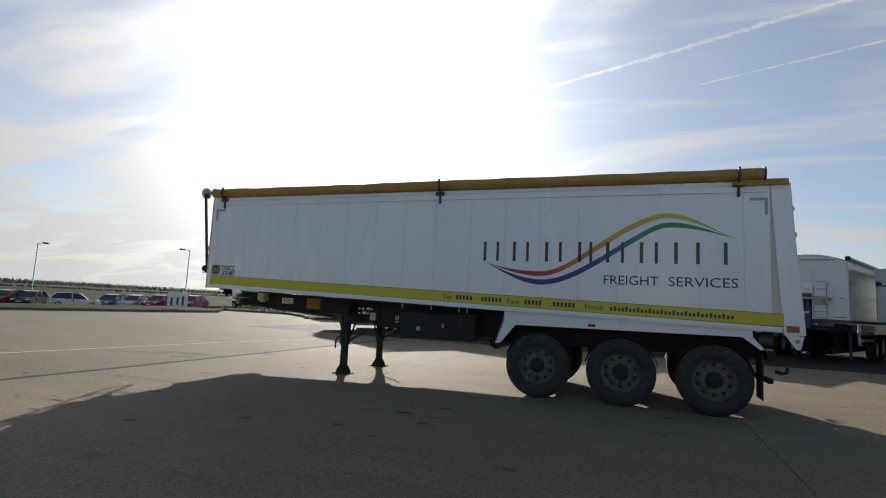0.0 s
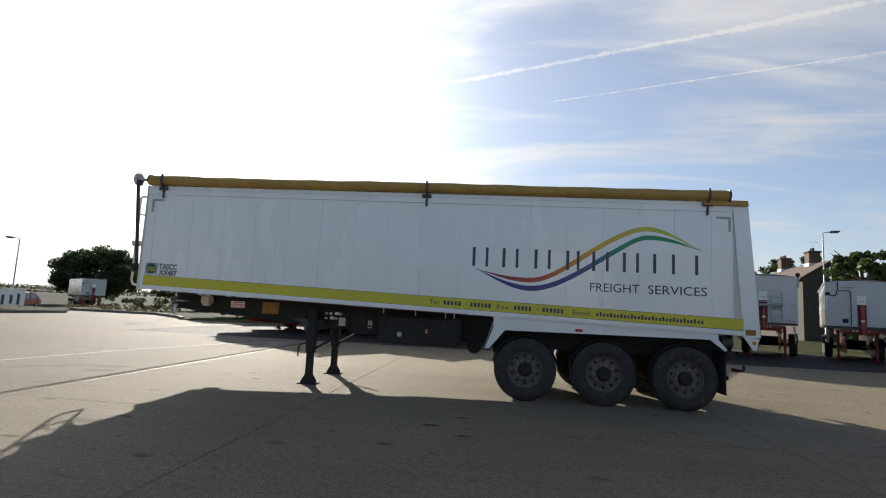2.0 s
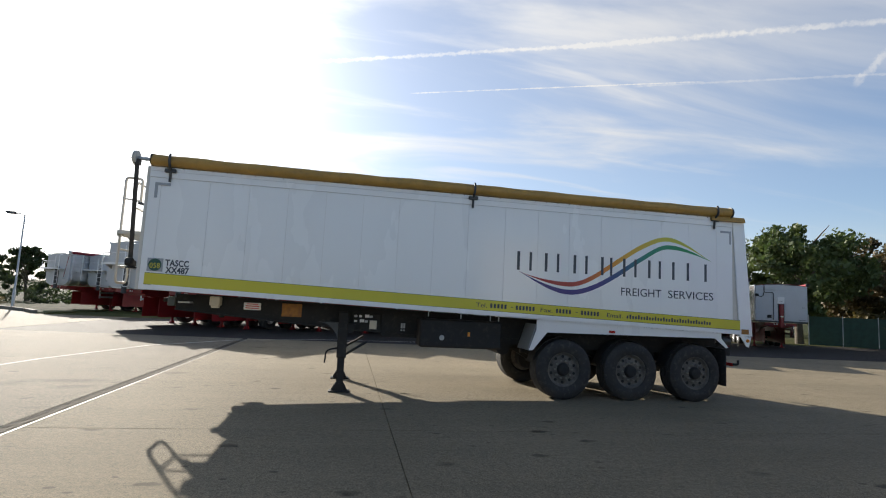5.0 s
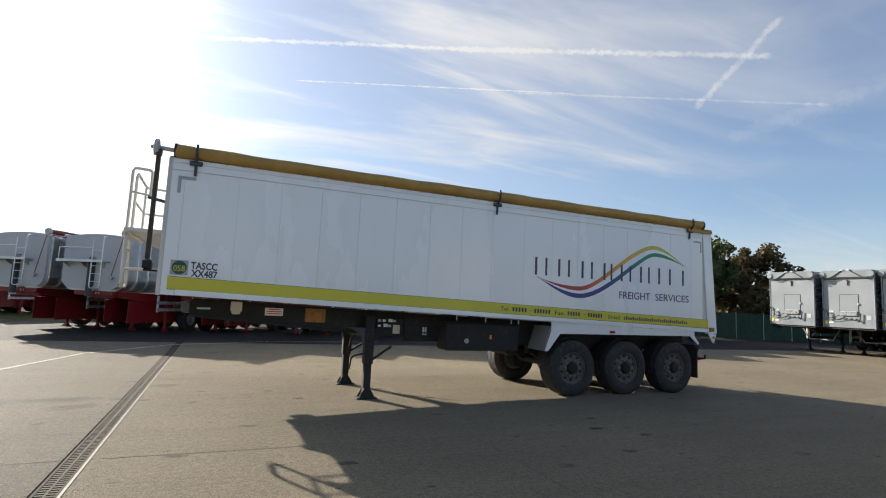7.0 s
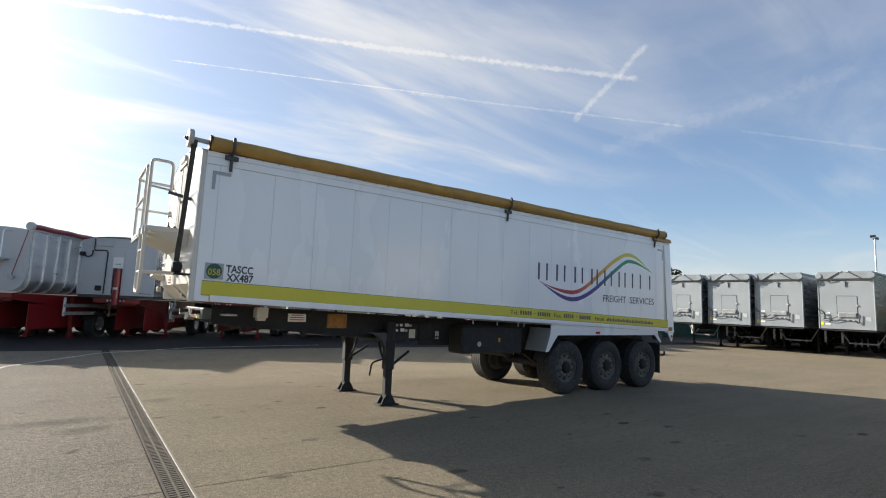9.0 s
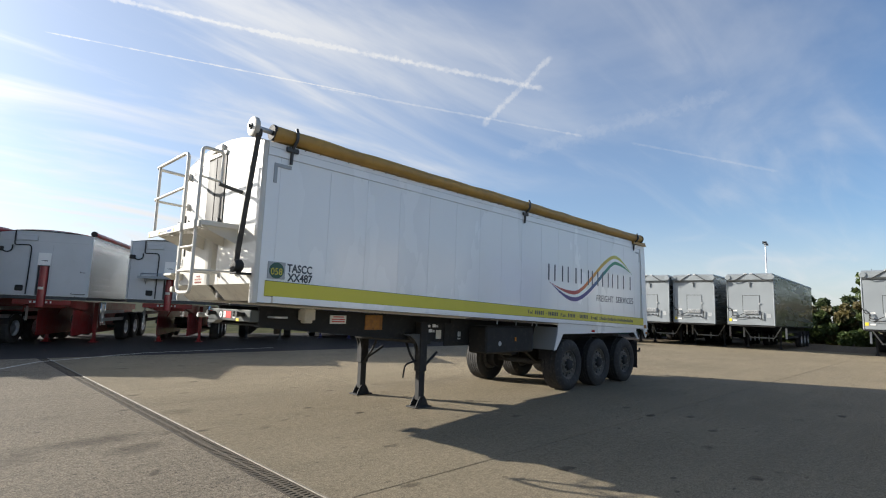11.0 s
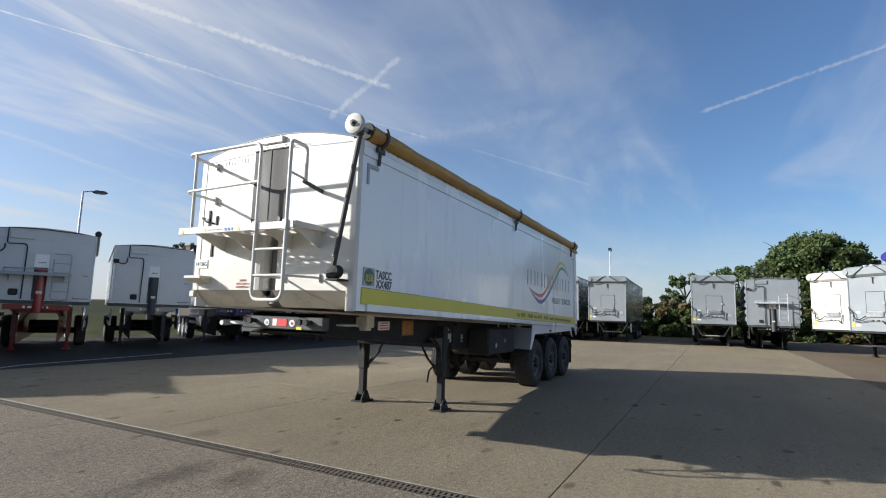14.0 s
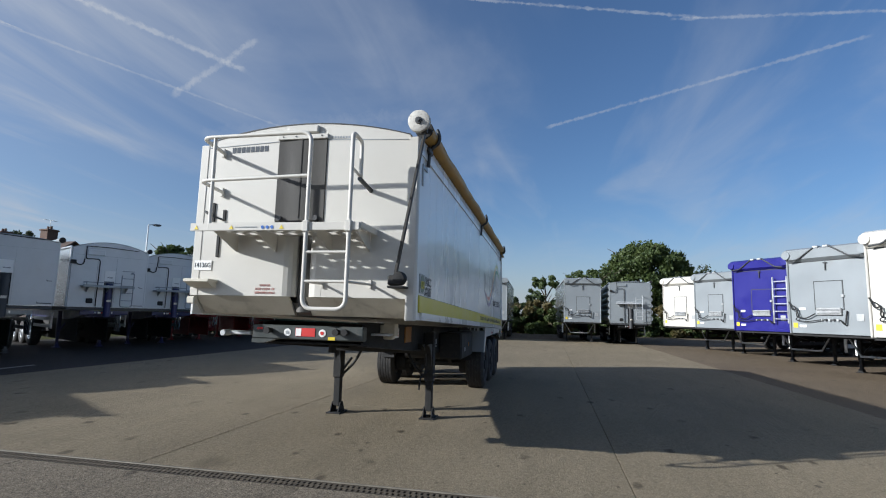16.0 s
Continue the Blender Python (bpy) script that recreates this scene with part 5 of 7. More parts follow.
def chassis_under(t, m, length, z, half, skid=True):
    """Frame rails, coupling beam with tags, under-run posts."""
    bm = B()
    for s in (-1, 1):
        prism(bm, [(0.25, z - 0.03), (length - 0.1, z - 0.10), (length - 0.1, z - 0.34), (2.2, z - 0.40), (0.25, z - 0.20)], "x", s * 0.55 - 0.06, s * 0.55 + 0.06)
    for y in (0.6, 2.4, 4.2, 6.0):
        box(bm, (-0.5, y - 0.05, z - 0.28), (0.5, y + 0.05, z - 0.1))
    frame_part = part("chassis", bm, m, t)
    bm = B()
    box(bm, (-0.78, 0.16, z - 0.185), (0.78, 0.25, z - 0.035), 0.01)
    beam = part("coupling_beam", bm, m, t)
    for k, (x, mm, w2) in enumerate(((-0.30, label_white, 0.03), (-0.17, label_white, 0.05), (-0.05, label_red, 0.06), (0.12, label_white, 0.03), (0.24, label_white, 0.02))):
        bm = B()
        box(bm, (x - w2, 0.153, z - 0.14), (x + w2, 0.159, z - 0.075), 0.002)
        part("tag", bm, mm, beam)
    # Seen on red frames; elsewhere these deep sheets are added to block light.
    for s in (-1, 1):
        bm = B()
        box(bm, (s * 0.50 - 0.01, 1.3, z - 1.2), (s * 0.50 + 0.01, length - 0.2, z - 0.36), 0.004)
        part("inner_sheet", bm, m if m is red else black, t)
    bm = B()
    tube(bm, (-0.42, 4.0, z - 0.72), (0.42, 4.0, z - 0.72), 0.16, 14)
    part("air_tank", bm, black, t)
    if skid:
        for s in (-1, 1):
            bm = B()
            box(bm, (s * (half - 0.12) - 0.03, 2.05, z - 0.75), (s * (half - 0.12) + 0.03, 2.12, z - 0.12), 0.006)
            part("guard_post", bm, label_white, t)
            bm = B()
            box(bm, (s * (half - 0.08) - 0.012, 2.0, z - 0.72), (s * (half - 0.08) + 0.012, 4.4, z - 0.60), 0.004)
            box(bm, (s * (half - 0.08) - 0.012, 2.0, z - 0.45), (s * (half - 0.08) + 0.012, 4.4, z - 0.33), 0.004)
            part("side_guard", bm, galv, t)
    return frame_part


def hose(t, pts, r=0.02, m=None):
    bm = B()
    sweep(bm, fillet(pts, 0.08, 3), r, 7)
    return part("hose", bm, m or black, t)


def gantry(t, z, m, x0=-0.9, x1=0.75, top=3.35):
    """Walkway, hand rail and ladder on a front wall."""
    bm = B()
    box(bm, (x0, -0.36, z - 0.02), (x1, 0.0, z + 0.015), 0.006)
    box(bm, (x0, -0.375, z - 0.04), (x1, -0.355, z + 0.05), 0.004)
    walkway = part("walkway", bm, m, t)
    for x in (x0 + 0.2, (x0 + x1) / 2, x1 - 0.2):
        bm = B()
        prism(bm, [(-0.33, z - 0.02), (0.0, z - 0.02), (0.0, z - 0.22), (-0.04, z - 0.22)], "x", x - 0.006, x + 0.006)
        part("bracket", bm, m, walkway)
    bm = B()
    a, b = 0.30, 0.70
    sweep(bm, fillet([(a, -0.37, top - 0.15), (a, -0.37, 1.62), (b, -0.37, 1.62), (b, -0.37, top - 0.05), (b, -0.05, top - 0.05)], 0.1, 4), 0.019, 7)
    ladder = part("ladder", bm, m, t)
    for k in range(5):
        bm = B()
        tube(bm, (a, -0.37, 1.85 + 0.27 * k), (b, -0.37, 1.85 + 0.27 * k), 0.013, 6)
        part("rung", bm, m, ladder)
    bm = B()
    sweep(bm, fillet([(x0 + 0.1, 0.0, top - 0.45), (x0 + 0.1, -0.37, top - 0.45), (a, -0.37, top - 0.45)], 0.08), 0.015, 6)
    sweep(bm, [(x0 + 0.1, -0.37, z), (x0 + 0.1, -0.37, top - 0.45)], 0.015, 6)
    part("hand_rail", bm, m, ladder)


def plank_tipper(name, frame, ram, label, platform=False, length=8.3, z=1.56, top=3.52, bow=0.12, scallop=False, front=None, roll_mat=None, group="row of parked tipping trailers"):
    """A smooth-sided alloy tipping trailer, its front wall at y = 0."""
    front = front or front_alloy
    half = 1.25
    t = thing(name, (0, 0, 0), label, "trailer", group)
    arc = [(-half + 2 * half * k / 12, top + bow * (1 - (2 * k / 12 - 1) ** 2)) for k in range(13)]
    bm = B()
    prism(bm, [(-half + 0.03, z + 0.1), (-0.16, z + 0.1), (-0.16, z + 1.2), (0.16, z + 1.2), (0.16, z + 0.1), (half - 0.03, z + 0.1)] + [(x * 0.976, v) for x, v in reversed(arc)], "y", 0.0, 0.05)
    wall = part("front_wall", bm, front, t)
    for s in (-1, 1):
        n = 9
        for k in range(n):
            z0, z1 = z + 0.08 + (top - z - 0.08) * k / n, z + 0.08 + (top - z - 0.08) * (k + 1) / n
            bm = B()
            box(bm, (s * half - (0.03 if s > 0 else 0), 0.06, z0 + 0.002), (s * half + (0.03 if s < 0 else 0), length, z1 - 0.002), 0.0)
            part("side_plank", bm, side_alloy, t)
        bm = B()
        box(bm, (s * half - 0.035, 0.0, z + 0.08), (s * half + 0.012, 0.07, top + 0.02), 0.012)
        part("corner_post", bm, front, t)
        bm = B()
        box(bm, (s * half - 0.05, 0.0, top - 0.02), (s * half + 0.02, length, top + 0.05), 0.015)
        part("top_rail", bm, alloy, t)
    bm = B()
    box(bm, (-half + 0.03, 0.05, z + 0.05), (half - 0.03, length, z + 0.11))
    box(bm, (-half, length, z + 0.02), (half, length + 0.08, top))
    part("floor_and_tailgate", bm, alloy, t)
    bm = B()
    box(bm, (-half + 0.02, 0.02, z - 0.02), (half - 0.02, length - 0.3, z + 0.085), 0.01)
    part("rubber_band", bm, rubber_band, t)
    bm = B()
    for (xa, za), (xb, zb) in zip(arc, arc[1:]):
        prism(bm, [(xa, za + 0.006), (xb, zb + 0.006), (xb, zb + 0.025), (xa, za + 0.025)], "y", 0.0, length)
    part("roof_sheet", bm, roll_mat or alloy_paint, t)
    bm = B()
    sweep(bm, [(half + 0.02, 0.05 + 0.2 * k, top + 0.10 + 0.006 * math.sin(k * 1.7)) for k in range(int(length / 0.2))], 0.075, 10)
    roll_part = part("sheet_roll", bm, roll_mat or alloy_paint, t)
    bm = B()
    lathe(bm, [(0.045, -0.03), (0.09, -0.03), (0.09, 0.02), (0.045, 0.02)], (half + 0.03, -0.03, top + 0.10), "y", 16)
    part("roll_ring", bm, black, roll_part)
    # seams, niche, ram and its plate
    bm = B()
    box(bm, (-0.17, 0.045, z + 0.1), (0.17, 0.30, top - 0.01))
    part("niche", bm, rubber_band, t)
    bm = B()
    tube(bm, (0.02, 0.02, z - 0.25), (0.02, 0.02, z + 1.0), 0.115, 16)
    ram_part = part("lifting_ram", bm, ram, t)
    bm = B()
    box(bm, (-0.05, -0.10, z + 0.28), (0.09, -0.085, z + 0.36))
    part("ram_tag", bm, cream, ram_part)
    bm = B()
    box(bm, (-0.17, -0.015, z + 1.03), (0.17, 0.006, z + 1.42), 0.006)
    plate = part("maker_plate", bm, label_white, wall)
    bm = B()
    for k in range(6):
        box(bm, (-0.07 + k * 0.03, -0.0175, z + 1.16), (-0.05 + k * 0.03, -0.0155, z + 1.19))
    part("maker_mark", bm, ink, plate)
    for x in (-0.42, 0.20):
        bm = B()
        box(bm, (x - 0.004, -0.004, z + 0.12), (x + 0.004, 0.002, top - 0.3))
        part("seam", bm, grey_ink, wall)
    bm = B()
    box(bm, (-half + 0.1, -0.004, top - 0.235), (half - 0.1, 0.002, top - 0.228))
    part("seam", bm, grey_ink, wall)
    bm = B()
    box(bm, (-0.78, -0.05, top - 0.22), (-0.22, 0.0, top - 0.02), 0.015)
    part("valve_cover", bm, front, t)
    hose(t, [(-0.82, -0.04, top + 0.08), (-0.82, -0.04, top - 0.38), (-0.60, -0.04, top - 0.36), (-0.40, -0.04, top - 0.36), (-0.36, -0.04, top - 0.45), (-0.38, -0.04, z + 0.12)], 0.017)
    hose(t, [(-0.80, -0.04, top + 0.08), (-0.2, -0.04, top + 0.10), (0.9, -0.04, top + 0.06)], 0.013)
    hose(t, [(-1.28, 0.3, top - 0.48), (-1.20, -0.06, top - 0.50), (-1.0, -0.06, top - 0.62), (-0.86, -0.05, top - 0.55), (-0.86, -0.05, top - 0.38)], 0.020)
    bm = B()
    box(bm, (-1.27, -0.10, top - 0.58), (-1.10, 0.04, top - 0.44), 0.02)
    part("junction_box", bm, black, t)
    bm = B()
    box(bm, (-0.68, -0.035, z + 0.22), (-0.47, 0.0, z + 0.40), 0.025)
    part("black_box", bm, black, t)
    for x, v, w2 in ((1.07, z + 0.85, 0.06), (1.0, z + 0.17, 0.18)):
        bm = B()
        sweep(bm, fillet([(x - w2, 0.0, v + 0.03), (x - w2, -0.05, v), (x + w2, -0.05, v), (x + w2, 0.0, v)], 0.02), 0.01, 6)
        part("handle", bm, iron, t)
    if scallop:
        for s in (-1, 1):
            for k in range(6):
                v = z + 0.22 + (top - z - 0.25) * (k + 0.5) / 6
                bm = B()
                tube(bm, (s * (half - 0.10), 0.02, v), (s * (half - 0.10), length, v), 0.215, 14)
                part("side_bulge", bm, front, t)
    else:
        # Three chrome tubes stand for strips of light reflected on the hoses.
        for k in range(3):
            bm = B()
            x = half - 0.16 + 0.0 * k
            sweep(bm, fillet([(x, 1.95 + 0.22 * k, z - 0.06), (x + 0.03, 1.90 + 0.22 * k, z - 0.35), (x, 1.95 + 0.22 * k, z - 0.62), (x + 0.03, 1.98 + 0.22 * k, z - 0.86)], 0.15), 0.035, 7)
            part("steel_strap", bm, chrome, t, "chrome tube standing for light glinting on a hose")
    if platform:
        gantry(t, z + (1.35 if scallop else 0.83), front_alloy if scallop else alloy_paint, top=z + 1.9 if scallop else z + 1.42)
    chassis_under(t, frame, length, z, half)
    legs(t, 2.8, 0.72, z - 0.1, iron if frame is alloy_paint else frame)
    bogie(t, (length - 3.4, length - 2.1, length - 0.8), half, black)
    return t


def ribbed_tipper(name, frame, label, length=7.4, z=1.58, top=3.47, group="row of parked tipping trailers"):
    """An alloy tipping trailer with a rounded hull and upright ribs."""
    half, r = 1.24, 0.42
    t = thing(name, (0, 0, 0), label, "trailer", group)

    def hull(grow, n=7):
        out = [(-half - grow, top)]
        for k in range(n + 1):
            a = math.pi + k / n * math.pi / 2
            out.append((-half + r + math.cos(a) * (r + grow), z + r + math.sin(a) * (r + grow)))
        for k in range(n + 1):
            a = 1.5 * math.pi + k / n * math.pi / 2
            out.append((half - r + math.cos(a) * (r + grow), z + r + math.sin(a) * (r + grow)))
        return out + [(half + grow, top)]
    shell = hull(0.0)
    crown = [(half - 2 * half * k / 10, top + 0.10 * (1 - (2 * k / 10 - 1) ** 2)) for k in range(1, 10)]
    bm = B()
    prism(bm, shell + crown, "y", 0.10, length)
    body_part = part("hull", bm, alloy, t)
    bm = B()
    prism(bm, [(x * 0.97, z + (v - z) * 0.985 + 0.012) for x, v in shell + crown], "y", 0.0, 0.10)
    wall = part("front_wall", bm, front_alloy, t)
    y = 0.14
    while y < length - 0.1:
        bm = B()
        outer, inner = hull(0.05), hull(-0.01)
        for (a, b), (c, d) in zip(zip(outer, outer[1:]), zip(inner, inner[1:])):
            prism(bm, [a, b, d, c], "y", y, y + 0.09)
        part("rib", bm, alloy, body_part)
        y += 0.55
    for s in (-1, 1):
        bm = B()
        sweep(bm, [(s * (half + 0.02), 0.0, top), (s * (half + 0.02), length, top)], 0.05, 8)
        part("top_rail", bm, alloy, t)
    bm = B()
    sweep(bm, [(half + 0.06, -0.02 + 0.25 * k, top + 0.10 + 0.008 * math.sin(k * 1.3)) for k in range(int(length / 0.25))], 0.085, 12)
    roll_part = part("sheet_roll", bm, red, t, "red rolled sheet")
    bm = B()
    lathe(bm, [(0.03, -0.06), (0.12, -0.06), (0.13, -0.04), (0.13, 0.03), (0.03, 0.04)], (half + 0.06, -0.12, top + 0.10), "y", 20)
    part("drum", bm, front_alloy, roll_part)
    bm = B()
    tube(bm, (half + 0.03, -0.14, top + 0.03), (half - 0.32, -0.14, z + 0.45), 0.014, 6)
    part("crank_rod", bm, red, roll_part, "red cranking rod")
    bm = B()
    lathe(bm, [(0.03, -0.06), (0.08, -0.05), (0.08, 0.03), (0.03, 0.05)], (half - 0.34, -0.12, z + 0.42), "y", 14)
    part("crank_gearbox", bm, galv, roll_part)
    bm = B()
    box(bm, (-0.16, -0.02, z + 0.1), (0.14, 0.02, z + 1.15), 0.02)
    part("niche", bm, rubber_band, wall)
    bm = B()
    tube(bm, (0.0, -0.05, z - 0.25), (0.0, -0.05, z + 0.95), 0.10, 14)
    part("lifting_ram", bm, rubber_band, t)
    gantry(t, z + 0.98, alloy, -1.15, 0.70, top)
    chassis_under(t, frame, length, z - 0.02, half)
    legs(t, 3.1, 0.74, z - 0.12, frame)
    bogie(t, (length - 3.3, length - 2.0, length - 0.7), half, black)
    return t


def floor_trailer(name, paint, label, z=1.32, height=2.78, length=13.2, half=1.215, ladder=False, group="row of parked moving-floor trailers"):
    """A tall plank-sided moving-floor trailer seen from its front bulkhead."""
    top = z + height
    t = thing(name, (0, 0, 0), label, "trailer", group)
    bm = B()
    box(bm, (-half + 0.03, 0.0, z + 0.02), (half - 0.03, 0.06, top - 0.12), 0.01)
    wall = part("front_wall", bm, paint, t)
    for s in (-1, 1):
        n = 12
        for k in range(n):
            z0, z1 = z + (height - 0.14) * k / n, z + (height - 0.14) * (k + 1) / n
            bm = B()
            box(bm, (s * half - (0.03 if s > 0 else 0), 0.06, z0 + 0.0025), (s * half + (0.03 if s < 0 else 0), length, z1 - 0.0025), 0.0)
            part("side_plank", bm, plank_grey if paint is alloy_paint else paint, t)
        bm = B()
        box(bm, (s * half - 0.05, -0.015, z), (s * half + 0.012, 0.09, top - 0.10), 0.02)
        part("corner_post", bm, paint, t)
        bm = B()
        box(bm, (s * half - 0.06, 0.0, top - 0.16), (s * half + 0.02, length, top - 0.06), 0.02)
        part("top_rail", bm, paint, t)
        # winder discs at the upper corners
        bm = B()
        lathe(bm, [(0.10, -0.030), (0.13, -0.030), (0.14, -0.022), (0.14, 0.05), (0.10, 0.05)], (s * (half - 0.06), -0.16, top - 0.22), "y", 20)
        disc = part("winder_disc", bm, paint, t)
        bm = B()
        lathe(bm, [(0.03, -0.024), (0.05, -0.024), (0.055, -0.012), (0.099, -0.012), (0.099, 0.04)], (s * (half - 0.06), -0.16, top - 0.22), "y", 16)
        part("disc_hub", bm, iron, disc)
        bm = B()
        sweep(bm, fillet([(s * (half - 0.15), -0.17, top - 0.42), (s * (half - 0.45), -0.17, top - 0.38), (s * (half - 0.98), -0.17, top - 0.03)], 0.05), 0.026, 7)
        part("sheet_strap", bm, iron, t)
    # box for the roof sheet, sloping out
    bm = B()
    prism(bm, [(0.0, top - 0.45), (-0.02, top - 0.45), (-0.14, top - 0.36), (-0.16, top - 0.06), (0.0, top)], "x", -half + 0.02, half - 0.02)
    hood = part("sheet_box", bm, paint, t)
    for x in (-0.18, 0.12):
        bm = B()
        box(bm, (x - 0.08, -0.19, top - 0.06), (x + 0.08, -0.02, top + 0.02), 0.015)
        part("sheet_latch", bm, galv, hood)
    bm = B()
    box(bm, (-half + 0.05, 0.0, top - 0.06), (half - 0.05, length, top - 0.02), 0.01)
    part("roof_sheet", bm, alloy_paint, t)
    bm = B()
    box(bm, (-half + 0.05, -0.006, top - 0.475), (half - 0.05, 0.002, top - 0.455))
    part("seam", bm, iron, wall)
    bm = B()
    box(bm, (-0.015, -0.05, top - 0.78), (0.015, 0.0, top - 0.50), 0.005)
    box(bm, (-0.07, -0.05, top - 0.55), (0.07, -0.02, top - 0.52), 0.005)
    part("pull_handle", bm, iron, t)
    # hatch with frame, hinge and catch
    h0, h1 = z + 0.80, z + 1.68
    bm = B()
    box(bm, (-0.41, -0.004, h0), (-0.385, 0.002, h1))
    box(bm, (0.445, -0.004, h0), (0.47, 0.002, h1))
    box(bm, (-0.41, -0.004, h1), (0.47, 0.002, h1 + 0.025))
    box(bm, (-0.41, -0.004, h0 - 0.02), (0.47, 0.002, h0))
    part("hatch_gap", bm, iron, wall)
    bm = B()
    box(bm, (-0.38, -0.016, h0 + 0.004), (0.44, 0.002, h1 - 0.004), 0.006)
    hatch = part("hatch", bm, paint, t)
    bm = B()
    box(bm, (0.40, -0.05, (h0 + h1) / 2 - 0.07), (0.49, -0.016, (h0 + h1) / 2 + 0.02), 0.01)
    part("hatch_catch", bm, galv, hatch)
    bm = B()
    box(bm, (-0.34, -0.075, z + 0.62), (0.40, 0.0, z + 0.86), 0.02)
    vent = part("connection_box", bm, galv, t)
    bm = B()
    for k in range(4):
        box(bm, (-0.30, -0.082, z + 0.66 + 0.045 * k), (0.36, -0.074, z + 0.675 + 0.045 * k))
    part("box_grille", bm, iron, vent)
    for k in range(5):
        bm = B()
        x = -0.20 + 0.12 * k
        tube(bm, (x, -0.07, z + 0.47), (x, 0.0, z + 0.47), 0.035, 10)
        part("coupling", bm, iron if k % 2 else galv, t)
    hose(t, [(-1.2, -0.06, z + 1.05), (-1.05, -0.10, z + 0.75), (-0.9, -0.12, z + 0.85), (-0.95, -0.1, z + 0.55), (-0.65, -0.1, z + 0.50), (-0.35, -0.1, z + 0.66)], 0.019)
    hose(t, [(-1.15, -0.06, z + 0.95), (-0.98, -0.12, z + 0.9), (-0.85, -0.12, z + 0.6), (-1.0, -0.1, z + 0.45), (-0.6, -0.1, z + 0.40), (-0.2, -0.08, z + 0.47)], 0.015)
    hose(t, [(0.36, -0.07, z + 0.47), (0.50, -0.08, z + 0.30), (0.56, -0.06, z + 0.75)], 0.022)
    for x0, x1, z0, z1, m in ((-1.12, -0.98, z + 0.20, z + 0.36, label_yellow), (-0.92, -0.70, z + 0.22, z + 0.30, label_white), (0.78, 0.98, z + 0.45, z + 0.66, galv), (-0.9, -0.7, z + 0.78, z + 0.86, label_white)):
        bm = B()
        box(bm, (x0, -0.012, z0), (x1, 0.001, z1), 0.003)
        part("label_plate", bm, m, wall)
    if ladder:
        for x in (0.62, 1.18):
            bm = B()
            box(bm, (x - 0.03, -0.16, z + 0.35), (x + 0.03, -0.12, z + 2.15), 0.008)
            part("ladder_stile", bm, alloy, t)
        for k in range(6):
            bm = B()
            box(bm, (0.65, -0.155, z + 0.5 + 0.29 * k), (1.15, -0.125, z + 0.54 + 0.29 * k), 0.006)
            part("rung", bm, alloy, t)
    bm = B()
    for s in (-1, 1):
        prism(bm, [(0.2, z), (length - 0.1, z), (length - 0.1, z - 0.30), (3.6, z - 0.34), (2.6, z - 0.14), (0.2, z - 0.12)], "x", s * 0.55 - 0.05, s * 0.55 + 0.05)
    box(bm, (-half + 0.02, 0.05, z - 0.06), (half - 0.02, length, z - 0.004))
    part("chassis", bm, black, t)
    legs(t, 3.0, 0.86, z - 0.06, black)
    for s in (-1, 1):
        bm = B()
        sweep(bm, [(s * 1.0, 2.6, z - 0.06), (s * 0.62, 2.6, z - 0.72)], 0.035, 6)
        part("brace", bm, galv, t)
        bm = B()
        box(bm, (s * 1.12 - 0.05, 3.25, z - 0.75), (s * 1.12 + 0.05, 3.33, z - 0.12), 0.006)
        part("guard_post", bm, label_white, t)
        bm = B()
        box(bm, (s * 1.17 - 0.012, 3.3, z - 0.72), (s * 1.17 + 0.012, 6.8, z - 0.58), 0.004)
        box(bm, (s * 1.17 - 0.012, 3.3, z - 0.42), (s * 1.17 + 0.012, 6.8, z - 0.28), 0.004)
        part("side_guard", bm, black, t)
    bm = B()
    box(bm, (-0.64, 2.57, z - 0.76), (0.64, 2.63, z - 0.69), 0.006)
    part("cross_bar", bm, galv, t)
    bogie(t, (length - 4.6, length - 3.3, length - 2.0), half, black)
    return t


def stand(t, x, y, turn, z=0.0):
    t.location, t.rotation_euler = (x, y, z), (0, 0, radians(turn))
    return t


def again(t, x, y, turn, z=0.0, label=""):
    return tagged(copy_thing(t, pose(x, y, z, 0, 0, turn)), label)


# the row behind: tipping trailers parked slantwise, nose to the yard
SLANT = -28.6
ribbed = stand(ribbed_tipper("tipper_trailer", red, "ribbed alloy tipping trailer with red chassis and red rolled sheet"), -12.2, 23.1, -32.5)
again(ribbed, -14.8, 24.6, -32.5)
again(ribbed, -20.9, 36.4, -35)
again(ribbed, -23.6, 37.0, -35)
plain_red = stand(plank_tipper("tipper_trailer", red, red, "pale grey tipping trailer with red chassis and red lifting ram", roll_mat=red, z=1.50, top=3.50), -8.74, 23.76, SLANT)
again(plain_red, 13.65, 24.79, SLANT)
again(plain_red, 18.16, 25.82, SLANT)
again(plain_red, -50.7, 59.1, 50, lie(-50.7, 59.1), "white tipping trailer with red chassis beside a field tree")
walk_red = stand(plank_tipper("tipper_trailer", red, red, "pale grey tipping trailer with red chassis, walkway and ladder", platform=True, z=1.50, top=3.54), -5.32, 23.05, SLANT)
again(walk_red, 9.45, 24.51, SLANT)
stand(plank_tipper("tipper_trailer", alloy_paint, rubber_band, "pale grey tipping trailer with grey chassis and dark lifting ram", z=1.50, top=3.54), -1.58, 23.53, SLANT)
walk_navy = stand(plank_tipper("tipper_trailer", navy, navy, "white arched tipping trailer with navy chassis, walkway and ladder", platform=True, front=front_white, z=1.50, top=3.68, bow=0.27), 2.44, 23.87, SLANT)
again(walk_navy, 5.73, 23.71, SLANT)

